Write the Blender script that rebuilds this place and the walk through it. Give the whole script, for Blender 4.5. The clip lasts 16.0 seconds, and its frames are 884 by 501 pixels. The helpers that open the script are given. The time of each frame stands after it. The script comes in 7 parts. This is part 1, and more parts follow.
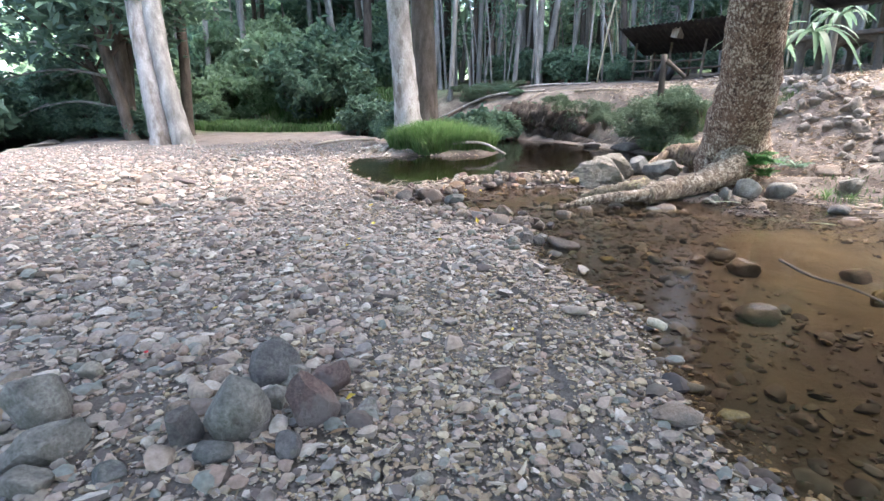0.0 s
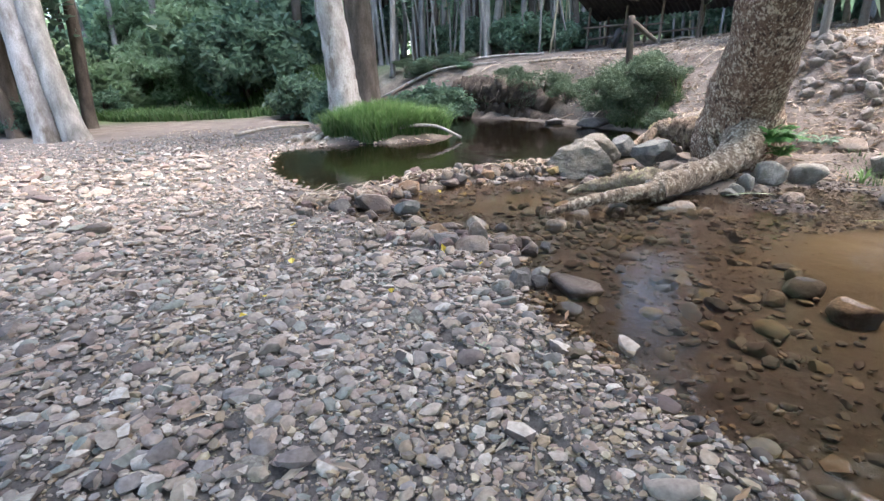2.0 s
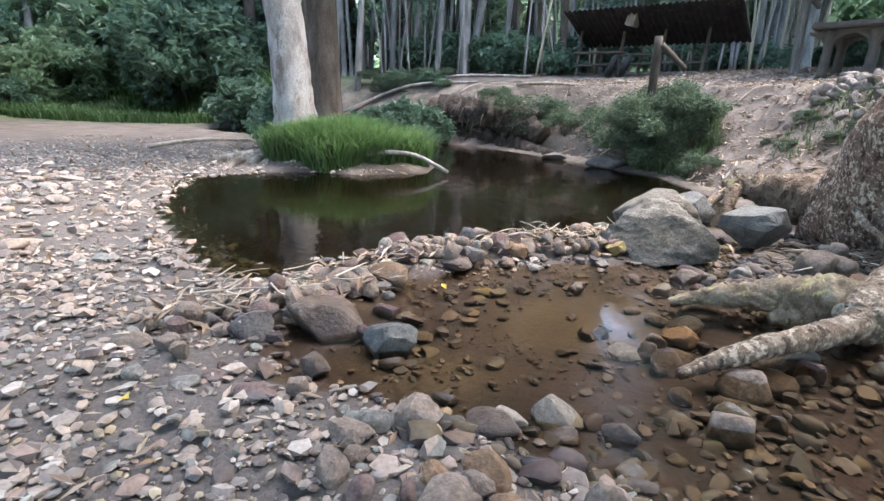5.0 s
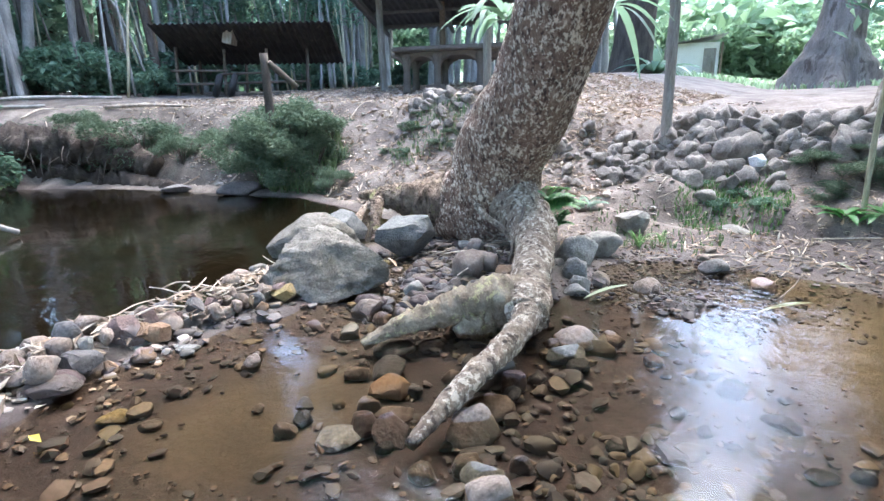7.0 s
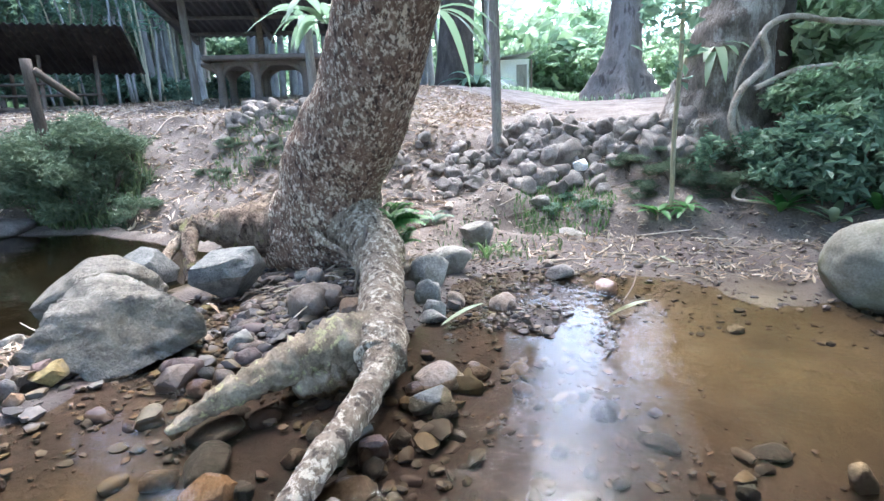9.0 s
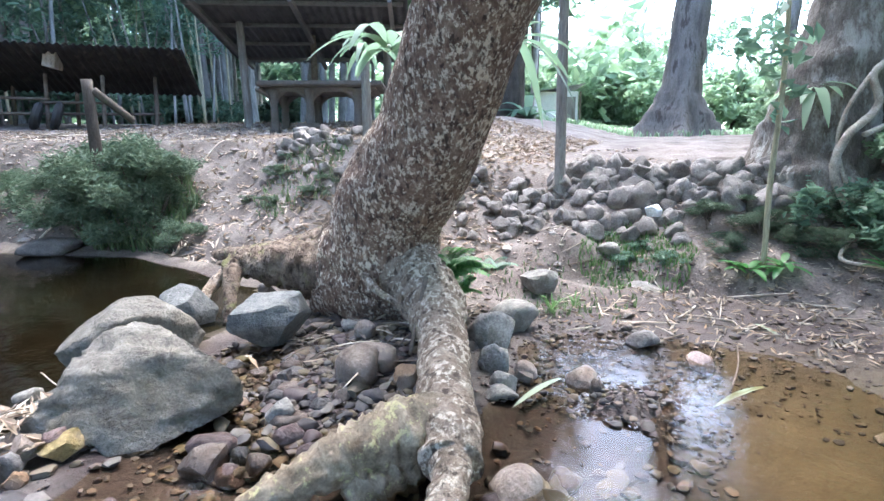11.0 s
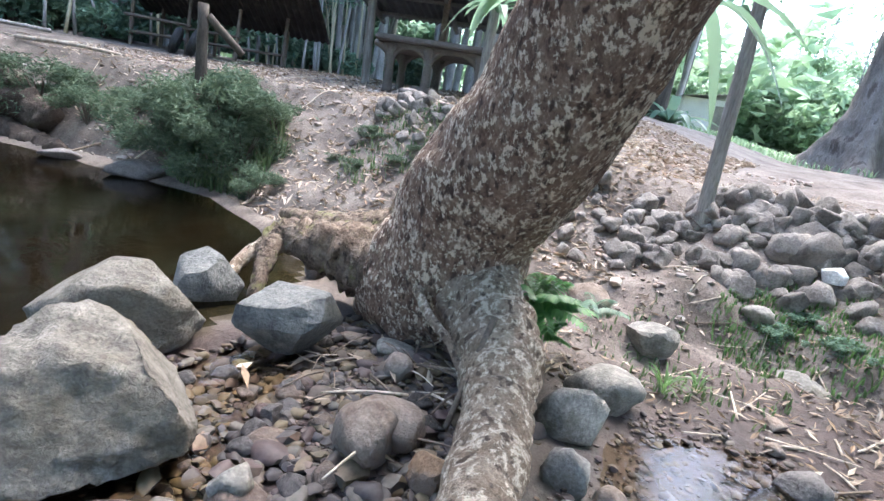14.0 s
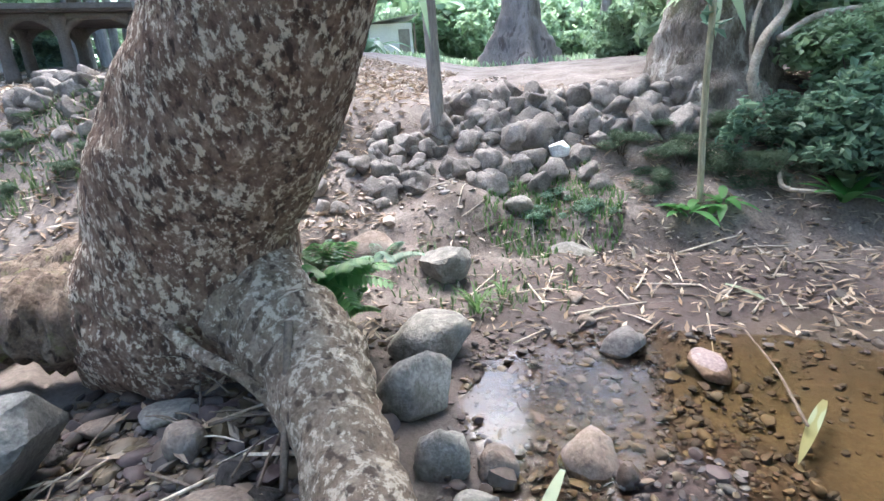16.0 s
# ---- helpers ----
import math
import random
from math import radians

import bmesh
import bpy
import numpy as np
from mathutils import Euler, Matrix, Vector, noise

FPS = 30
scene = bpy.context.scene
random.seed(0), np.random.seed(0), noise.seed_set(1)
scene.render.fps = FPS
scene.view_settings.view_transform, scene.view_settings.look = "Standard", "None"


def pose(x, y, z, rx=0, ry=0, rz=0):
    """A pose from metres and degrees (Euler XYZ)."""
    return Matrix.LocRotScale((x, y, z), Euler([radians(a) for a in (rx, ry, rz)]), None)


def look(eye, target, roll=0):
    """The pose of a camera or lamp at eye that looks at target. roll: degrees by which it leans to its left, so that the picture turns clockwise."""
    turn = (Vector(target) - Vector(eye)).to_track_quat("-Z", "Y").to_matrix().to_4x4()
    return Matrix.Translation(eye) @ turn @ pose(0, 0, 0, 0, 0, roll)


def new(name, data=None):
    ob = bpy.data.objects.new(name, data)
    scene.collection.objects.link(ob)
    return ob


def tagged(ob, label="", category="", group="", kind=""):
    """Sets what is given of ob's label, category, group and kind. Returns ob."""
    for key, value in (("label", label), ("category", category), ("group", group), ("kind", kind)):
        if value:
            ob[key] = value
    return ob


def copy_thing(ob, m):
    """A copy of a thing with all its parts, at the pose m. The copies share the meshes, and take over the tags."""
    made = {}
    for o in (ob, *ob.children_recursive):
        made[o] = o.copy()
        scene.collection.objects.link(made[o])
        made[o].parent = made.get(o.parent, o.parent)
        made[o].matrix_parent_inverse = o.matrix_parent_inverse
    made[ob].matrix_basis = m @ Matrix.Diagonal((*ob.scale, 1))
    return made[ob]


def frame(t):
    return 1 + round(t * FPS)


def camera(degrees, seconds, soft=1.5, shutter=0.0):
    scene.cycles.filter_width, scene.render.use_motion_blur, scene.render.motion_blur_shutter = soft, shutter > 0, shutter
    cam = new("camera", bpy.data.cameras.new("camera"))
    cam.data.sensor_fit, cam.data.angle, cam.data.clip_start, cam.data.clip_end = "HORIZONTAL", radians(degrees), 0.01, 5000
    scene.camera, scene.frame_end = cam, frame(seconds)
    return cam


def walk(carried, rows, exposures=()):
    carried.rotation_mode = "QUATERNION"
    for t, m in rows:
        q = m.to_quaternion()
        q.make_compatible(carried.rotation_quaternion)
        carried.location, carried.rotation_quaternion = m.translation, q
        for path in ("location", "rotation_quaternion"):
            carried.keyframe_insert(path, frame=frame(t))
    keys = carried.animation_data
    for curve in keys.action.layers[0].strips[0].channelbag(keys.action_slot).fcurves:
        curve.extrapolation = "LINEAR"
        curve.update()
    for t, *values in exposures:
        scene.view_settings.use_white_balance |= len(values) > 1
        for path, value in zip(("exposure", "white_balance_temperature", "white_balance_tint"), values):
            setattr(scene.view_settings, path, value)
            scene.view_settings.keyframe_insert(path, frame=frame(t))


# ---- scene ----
cam = camera(82.3, 16.0, soft=1.5)
PATH = [
    (0, (0.151, 0.119, 1.376), (0.126, 2.04, 0.819), -0.3),
    (0.5, (0.095, 0.645, 1.38), (-0.035, 2.524, 0.708), -4.0),
    (1, (-0.008, 1.12, 1.359), (0.068, 2.999, 0.678), 0.5),
    (1.5, (0.048, 1.48, 1.369), (0.196, 3.347, 0.667), -3.7),
    (2, (0.157, 2.044, 1.361), (0.313, 3.932, 0.72), -2.3),
    (2.5, (0.181, 2.567, 1.364), (0.329, 4.473, 0.775), -1.6),
    (3, (0.235, 3.09, 1.355), (0.41, 5.0, 0.787), 0.6),
    (3.2, (0.241, 3.347, 1.371), (0.431, 5.289, 0.932), 2.8),
    (5.3, (-0.002, 5.301, 1.284), (0.392, 7.172, 0.696), 0.6),
    (5.5, (-0.025, 5.45, 1.312), (0.45, 7.3, 0.722), -1.8),
    (6, (0.002, 5.555, 1.325), (0.665, 7.365, 0.795), -2.0),
    (6.4, (0.186, 5.676, 1.31), (1.309, 7.255, 0.812), -1.0),
    (6.5, (0.23, 5.71, 1.31), (1.462, 7.206, 0.816), 0.1),
    (7, (0.35, 5.817, 1.3), (1.833, 7.067, 0.812), -0.9),
    (7.5, (0.441, 5.938, 1.301), (2.127, 6.881, 0.781), -0.9),
    (8, (0.52, 5.995, 1.331), (2.359, 6.579, 0.805), 0.2),
    (8.5, (0.663, 6.048, 1.318), (2.472, 6.749, 0.831), -1.9),
    (9, (0.807, 6.067, 1.283), (2.608, 6.81, 0.829), -2.4),
    (9.5, (0.995, 6.184, 1.258), (2.774, 6.905, 0.699), -3.1),
    (10, (1.122, 6.32, 1.328), (2.941, 7.011, 0.864), -2.5),
    (10.2, (1.115, 6.342, 1.347), (2.906, 7.145, 0.963), -2.3),
    (12.3, (1.485, 6.767, 1.439), (3.245, 7.658, 1.11), 0.6),
    (12.5, (1.526, 6.776, 1.42), (3.274, 7.69, 1.088), -0.2),
    (13, (1.741, 6.854, 1.345), (3.453, 7.788, 0.899), 0.8),
    (13.5, (1.994, 6.923, 1.369), (3.587, 8.029, 0.88), -1.5),
    (14, (2.238, 6.988, 1.434), (3.79, 8.165, 0.979), 9.9),
    (14.5, (2.377, 7.061, 1.36), (4.097, 7.965, 0.886), -2.1),
    (15, (2.502, 7.198, 1.254), (4.32, 7.81, 0.687), -2.6),
    (15.5, (2.538, 7.294, 1.361), (4.39, 7.738, 0.751), 0.2),
    (16, (2.696, 7.309, 1.359), (4.584, 7.62, 0.778), -4.3),
]
walk(cam, [(t, look(eye, target, roll)) for t, eye, target, roll in PATH], [(0, 3.69, 6400, 12), (1.5, 3.63, 6400, 12), (2.5, 3.38, 6350, 11), (3, 3.36, 6350, 11), (5.5, 3.42, 6250, 10), (6.5, 3.74, 5750, 8), (8, 3.76, 5750, 8), (10, 3.74, 5750, 8), (13, 3.65, 5850, 9), (14.5, 3.58, 6000, 9), (16, 3.6, 6000, 9)])

# ---- light and sky ----
world = bpy.data.worlds.new("overcast_sky")
scene.world = world
world.use_nodes = True
wn = world.node_tree.nodes
sky = wn.new("ShaderNodeTexSky")
sky.sky_type, sky.sun_disc = "NISHITA", False
sky.sun_elevation, sky.sun_rotation = radians(64), radians(82)
sky.air_density, sky.dust_density, sky.ozone_density = 1.0, 3.0, 1.0
world.node_tree.links.new(sky.outputs["Color"], wn["Background"].inputs["Color"])
wn["Background"].inputs["Strength"].default_value = 0.15
sun_data = bpy.data.lights.new("sun", "SUN")
sun_data.energy, sun_data.angle, sun_data.color = 0.7, radians(60), (1.0, 0.95, 0.87)
sun = new("sun", sun_data)
sun.matrix_world = look((45, 14, 95), (0, 8, 0))


# ---- materials ----
def nodes_of(name):
    m = bpy.data.materials.new(name)
    m.use_nodes = True
    return m, m.node_tree.nodes, m.node_tree.links


def ramp(nt, colours, at=None):
    r = nt.new("ShaderNodeValToRGB")
    el = r.color_ramp.elements
    while len(el) < len(colours):
        el.new(0.5)
    for i, c in enumerate(colours):
        el[i].position = at[i] if at else 0.3 + 0.4 * i / max(1, len(colours) - 1)
        el[i].color = (*c, 1)
    return r


def noise_node(nt, ln, coord, scale, detail=6, rough=0.6, stretch=None):
    n = nt.new("ShaderNodeTexNoise")
    n.inputs["Scale"].default_value, n.inputs["Detail"].default_value, n.inputs["Roughness"].default_value = scale, detail, rough
    if stretch:
        mp = nt.new("ShaderNodeMapping")
        mp.inputs["Scale"].default_value = stretch
        ln.new(coord, mp.inputs["Vector"])
        coord = mp.outputs["Vector"]
    ln.new(coord, n.inputs["Vector"])
    return n


def mix_col(nt, ln, fac, a, b, blend="MIX"):
    n = nt.new("ShaderNodeMix")
    n.data_type, n.blend_type = "RGBA", blend
    for sock, v in ((n.inputs["Factor"], fac), (n.inputs["A"], a), (n.inputs["B"], b)):
        if isinstance(v, (int, float)):
            sock.default_value = v
        elif isinstance(v, tuple):
            sock.default_value = (*v, 1)
        else:
            ln.new(v, sock)
    return n.outputs["Result"]


def surface(name, colours, scale=6.0, bump=0.3, rough=0.85, patches=None, patch_scale=3.0, patch_at=(0.5, 0.6), vary=0.0, island=False, stretch=None, fine=60.0, bump_scale=None,
            depth=0.02, streaks=None):
    """A matt natural surface: two scales of colour, patches of a second colour, and relief."""
    m, nt, ln = nodes_of(name)
    bs = nt["Principled BSDF"]
    coord = nt.new("ShaderNodeTexCoord").outputs["Object"]
    n1 = noise_node(nt, ln, coord, scale, stretch=stretch)
    r = ramp(nt, colours)
    ln.new(n1.outputs["Fac"], r.inputs["Fac"])
    col = r.outputs["Color"]
    n2 = noise_node(nt, ln, coord, fine, 4, stretch=stretch)
    g = ramp(nt, [(0.58, 0.58, 0.58), (1.27, 1.27, 1.27)])
    ln.new(n2.outputs["Fac"], g.inputs["Fac"])
    col = mix_col(nt, ln, 0.8, col, g.outputs["Color"], "MULTIPLY")
    if patches:
        n3 = noise_node(nt, ln, coord, patch_scale, 8, 0.7, stretch=stretch)
        k = ramp(nt, [(0, 0, 0), (1, 1, 1)], patch_at)
        wide = noise_node(nt, ln, coord, patch_scale * 0.16, 3)
        ma = nt.new("ShaderNodeMath")
        ma.operation = "MULTIPLY_ADD"
        ma.inputs[1].default_value = 0.3
        ln.new(wide.outputs["Fac"], ma.inputs[0])
        sm = nt.new("ShaderNodeMath")
        sm.operation = "SUBTRACT"
        sm.inputs[1].default_value = 0.15
        ln.new(n3.outputs["Fac"], sm.inputs[0])
        ln.new(sm.outputs["Value"], ma.inputs[2])
        ln.new(ma.outputs["Value"], k.inputs["Fac"])
        col = mix_col(nt, ln, k.outputs["Color"], col, patches)
    if streaks:
        n4 = noise_node(nt, ln, coord, streaks[1], 5, 0.6, stretch=(1, 1, 0.5))
        k4 = ramp(nt, [(1, 1, 1), (0, 0, 0)], (0.36, 0.45))
        ln.new(n4.outputs["Fac"], k4.inputs["Fac"])
        col = mix_col(nt, ln, k4.outputs["Color"], col, streaks[0])
    if vary:
        src = nt.new("ShaderNodeNewGeometry").outputs["Random Per Island"] if island else nt.new("ShaderNodeObjectInfo").outputs["Random"]
        h = nt.new("ShaderNodeHueSaturation")
        mr = nt.new("ShaderNodeMapRange")
        mr.inputs["To Min"].default_value, mr.inputs["To Max"].default_value = 1 - vary, 1 + vary
        ln.new(src, mr.inputs["Value"])
        ln.new(mr.outputs["Result"], h.inputs["Value"])
        ln.new(col, h.inputs["Color"])
        col = h.outputs["Color"]
    ln.new(col, bs.inputs["Base Color"])
    bs.inputs["Roughness"].default_value = rough
    bs.inputs["Specular IOR Level"].default_value = 0.3
    nb = noise_node(nt, ln, coord, bump_scale or scale * 3, 8, 0.65, stretch=stretch)
    b = nt.new("ShaderNodeBump")
    b.inputs["Strength"].default_value, b.inputs["Distance"].default_value = bump, depth
    ln.new(nb.outputs["Fac"], b.inputs["Height"])
    ln.new(b.outputs["Normal"], bs.inputs["Normal"])
    return m


def pebble_material(name, tints, wet=False):
    """River stones: the tint is drawn stone by stone."""
    m, nt, ln = nodes_of(name)
    bs = nt["Principled BSDF"]
    geo = nt.new("ShaderNodeNewGeometry")
    coord = nt.new("ShaderNodeTexCoord").outputs["Object"]
    r = ramp(nt, tints, [i / len(tints) for i in range(len(tints))])
    r.color_ramp.interpolation = "CONSTANT"
    ln.new(geo.outputs["Random Per Island"], r.inputs["Fac"])
    n = noise_node(nt, ln, coord, 35, 6)
    g = ramp(nt, [(0.62, 0.6, 0.58), (1.2, 1.2, 1.2)])
    ln.new(n.outputs["Fac"], g.inputs["Fac"])
    ln.new(mix_col(nt, ln, 0.85, r.outputs["Color"], g.outputs["Color"], "MULTIPLY"), bs.inputs["Base Color"])
    bs.inputs["Roughness"].default_value = 0.6 if wet else 0.8
    bs.inputs["Specular IOR Level"].default_value = 0.35 if wet else 0.3
    b = nt.new("ShaderNodeBump")
    b.inputs["Strength"].default_value, b.inputs["Distance"].default_value = 0.35, 0.006
    ln.new(n.outputs["Fac"], b.inputs["Height"])
    ln.new(b.outputs["Normal"], bs.inputs["Normal"])
    return m


def leaf_material(name, colours, shine=0.45, see_through=0.35):
    m, nt, ln = nodes_of(name)
    bs, out = nt["Principled BSDF"], nt["Material Output"]
    geo = nt.new("ShaderNodeNewGeometry")
    r = ramp(nt, colours, [i / max(1, len(colours) - 1) for i in range(len(colours))])
    ln.new(geo.outputs["Random Per Island"], r.inputs["Fac"])
    ln.new(r.outputs["Color"], bs.inputs["Base Color"])
    bs.inputs["Roughness"].default_value = shine
    bs.inputs["Specular IOR Level"].default_value = 0.35
    tr = nt.new("ShaderNodeBsdfTranslucent")
    hs = nt.new("ShaderNodeHueSaturation")
    hs.inputs["Value"].default_value = 1.6
    ln.new(r.outputs["Color"], hs.inputs["Color"])
    ln.new(hs.outputs["Color"], tr.inputs["Color"])
    mx = nt.new("ShaderNodeMixShader")
    mx.inputs["Fac"].default_value = see_through
    ln.new(bs.outputs["BSDF"], mx.inputs[1])
    ln.new(tr.outputs["BSDF"], mx.inputs[2])
    ln.new(mx.outputs["Shader"], out.inputs["Surface"])
    return m


def water_material(name, tint, ripple, ripple_scale):
    """Clear stained water: light passes tinted, and the surface mirrors by Fresnel."""
    m, nt, ln = nodes_of(name)
    nt.remove(nt["Principled BSDF"])
    coord = nt.new("ShaderNodeTexCoord").outputs["Object"]
    n = noise_node(nt, ln, coord, ripple_scale, 3, 0.5, stretch=(1.0, 0.6, 1.0))
    big = noise_node(nt, ln, coord, 0.8, 2)
    calm = ramp(nt, [(0.15, 0.15, 0.15), (1, 1, 1)], [0.4, 0.62])
    ln.new(big.outputs["Fac"], calm.inputs["Fac"])
    b = nt.new("ShaderNodeBump")
    b.inputs["Distance"].default_value = ripple
    ln.new(calm.outputs["Color"], b.inputs["Strength"])
    small = noise_node(nt, ln, coord, ripple_scale * 2.8, 3, 0.55)
    both = nt.new("ShaderNodeMath")
    both.operation = "MULTIPLY_ADD"
    both.inputs[1].default_value = 0.25
    ln.new(small.outputs["Fac"], both.inputs[0])
    ln.new(n.outputs["Fac"], both.inputs[2])
    ln.new(both.outputs["Value"], b.inputs["Height"])
    tr, gl, fr, mx = (nt.new("ShaderNode" + k) for k in ("BsdfTransparent", "BsdfGlossy", "Fresnel", "MixShader"))
    tr.inputs["Color"].default_value = (*tint, 1)
    gl.inputs["Roughness"].default_value = 0.012
    fr.inputs["IOR"].default_value = 1.33
    for sock in (gl.inputs["Normal"], fr.inputs["Normal"]):
        ln.new(b.outputs["Normal"], sock)
    ln.new(fr.outputs["Fac"], mx.inputs["Fac"])
    ln.new(tr.outputs["BSDF"], mx.inputs[1])
    ln.new(gl.outputs["BSDF"], mx.inputs[2])
    ln.new(mx.outputs["Shader"], nt["Material Output"].inputs["Surface"])
    return m


def ground_material():
    """One ground: the regions (gravel, stained bed, grass) are painted on the sheet; the rest is bank soil with litter."""
    m, nt, ln = nodes_of("ground")
    bs = nt["Principled BSDF"]
    coord = nt.new("ShaderNodeTexCoord").outputs["Object"]
    att = nt.new("ShaderNodeAttribute")
    att.attribute_name = "region"
    sep = nt.new("ShaderNodeSeparateColor")
    ln.new(att.outputs["Color"], sep.inputs["Color"])

    def two(colours, scale, fine, at=None):
        a = noise_node(nt, ln, coord, scale, 8, 0.65)
        r = ramp(nt, colours, at)
        ln.new(a.outputs["Fac"], r.inputs["Fac"])
        f = noise_node(nt, ln, coord, fine, 5, 0.7)
        g = ramp(nt, [(0.45, 0.45, 0.45), (1.35, 1.35, 1.35)])
        ln.new(f.outputs["Fac"], g.inputs["Fac"])
        return mix_col(nt, ln, 0.9, r.outputs["Color"], g.outputs["Color"], "MULTIPLY")

    vor = nt.new("ShaderNodeTexVoronoi")
    vor.inputs["Scale"].default_value = 26
    ln.new(coord, vor.inputs["Vector"])
    sepv = nt.new("ShaderNodeSeparateColor")
    ln.new(vor.outputs["Color"], sepv.inputs["Color"])
    # Shade in the gaps between pebbles is put into the ground colour here.
    stones = ramp(nt, [(0.11, 0.096, 0.086), (0.19, 0.172, 0.16), (0.15, 0.127, 0.113), (0.235, 0.217, 0.205)], [0, 0.35, 0.6, 0.9])
    ln.new(sepv.outputs["Red"], stones.inputs["Fac"])
    edge = ramp(nt, [(1, 1, 1), (0.35, 0.33, 0.3)], [0.35, 0.75])
    ln.new(vor.outputs["Distance"], edge.inputs["Fac"])
    gravel = mix_col(nt, ln, 0.8, mix_col(nt, ln, 1.0, stones.outputs["Color"], edge.outputs["Color"], "MULTIPLY"), two([(0.085, 0.073, 0.065), (0.165, 0.144, 0.13)], 3, 50))
    gravel = mix_col(nt, ln, 0.5, gravel, two([(0.11, 0.096, 0.086), (0.2, 0.177, 0.165)], 0.5, 60))
    soil = two([(0.079, 0.062, 0.051), (0.182, 0.150, 0.131), (0.269, 0.234, 0.206)], 1.6, 38)
    silt = two([(0.022, 0.015, 0.015), (0.048, 0.032, 0.03), (0.083, 0.058, 0.05)], 2.2, 45)
    sand = two([(0.062, 0.046, 0.024), (0.104, 0.077, 0.04), (0.15, 0.115, 0.066)], 1.6, 60)
    flats = nt.new("ShaderNodeAttribute")
    flats.attribute_name = "sand_flats"
    bed = mix_col(nt, ln, flats.outputs["Fac"], silt, sand)
    humus = two([(0.055, 0.046, 0.04), (0.13, 0.108, 0.092), (0.25, 0.215, 0.185)], 1.8, 34)
    grass = two([(0.09, 0.12, 0.055), (0.15, 0.19, 0.09), (0.22, 0.21, 0.14)], 0.7, 30)
    col = mix_col(nt, ln, att.outputs["Alpha"], soil, humus)
    col = mix_col(nt, ln, sep.outputs["Red"], col, gravel)
    col = mix_col(nt, ln, sep.outputs["Green"], col, bed)
    col = mix_col(nt, ln, sep.outputs["Blue"], col, grass)
    ln.new(col, bs.inputs["Base Color"])
    wet = nt.new("ShaderNodeMapRange")
    wet.inputs["To Min"].default_value, wet.inputs["To Max"].default_value = 0.95, 0.42
    ln.new(sep.outputs["Green"], wet.inputs["Value"])
    ln.new(wet.outputs["Result"], bs.inputs["Roughness"])
    bs.inputs["Specular IOR Level"].default_value = 0.25
    nb = noise_node(nt, ln, coord, 22, 10, 0.7)
    b = nt.new("ShaderNodeBump")
    b.inputs["Strength"].default_value, b.inputs["Distance"].default_value = 0.7, 0.03
    ln.new(nb.outputs["Fac"], b.inputs["Height"])
    ln.new(b.outputs["Normal"], bs.inputs["Normal"])
    return m


M_GROUND = ground_material()
M_POOL = water_material("pool_water", (0.22, 0.21, 0.125), 0.01, 5)
M_STREAM = water_material("stream_water", (0.87, 0.79, 0.65), 0.012, 10)
M_PEBBLES = pebble_material("river_pebbles", [(0.292, 0.248, 0.215), (0.367, 0.295, 0.247), (0.194, 0.163, 0.149), (0.389, 0.327, 0.277), (0.292, 0.216, 0.179), (0.238, 0.216, 0.205), (0.356, 0.284, 0.226), (0.475, 0.421, 0.369), (0.146, 0.118, 0.109), (0.324, 0.263, 0.226), (0.216, 0.221, 0.200)])
M_TAN = pebble_material("tan_gravel", [(0.36, 0.29, 0.2), (0.27, 0.21, 0.15), (0.45, 0.38, 0.28), (0.2, 0.16, 0.13), (0.33, 0.25, 0.17)])
M_SUNK = pebble_material("sunken_cobbles", [(0.080, 0.060, 0.048), (0.056, 0.045, 0.042), (0.104, 0.080, 0.048), (0.072, 0.050, 0.048), (0.096, 0.084, 0.072), (0.044, 0.038, 0.040), (0.128, 0.096, 0.064)], True)
M_WET = pebble_material("wet_pebbles", [(0.084, 0.066, 0.059), (0.126, 0.087, 0.07), (0.063, 0.056, 0.056), (0.154, 0.105, 0.073), (0.119, 0.101, 0.095)], True)
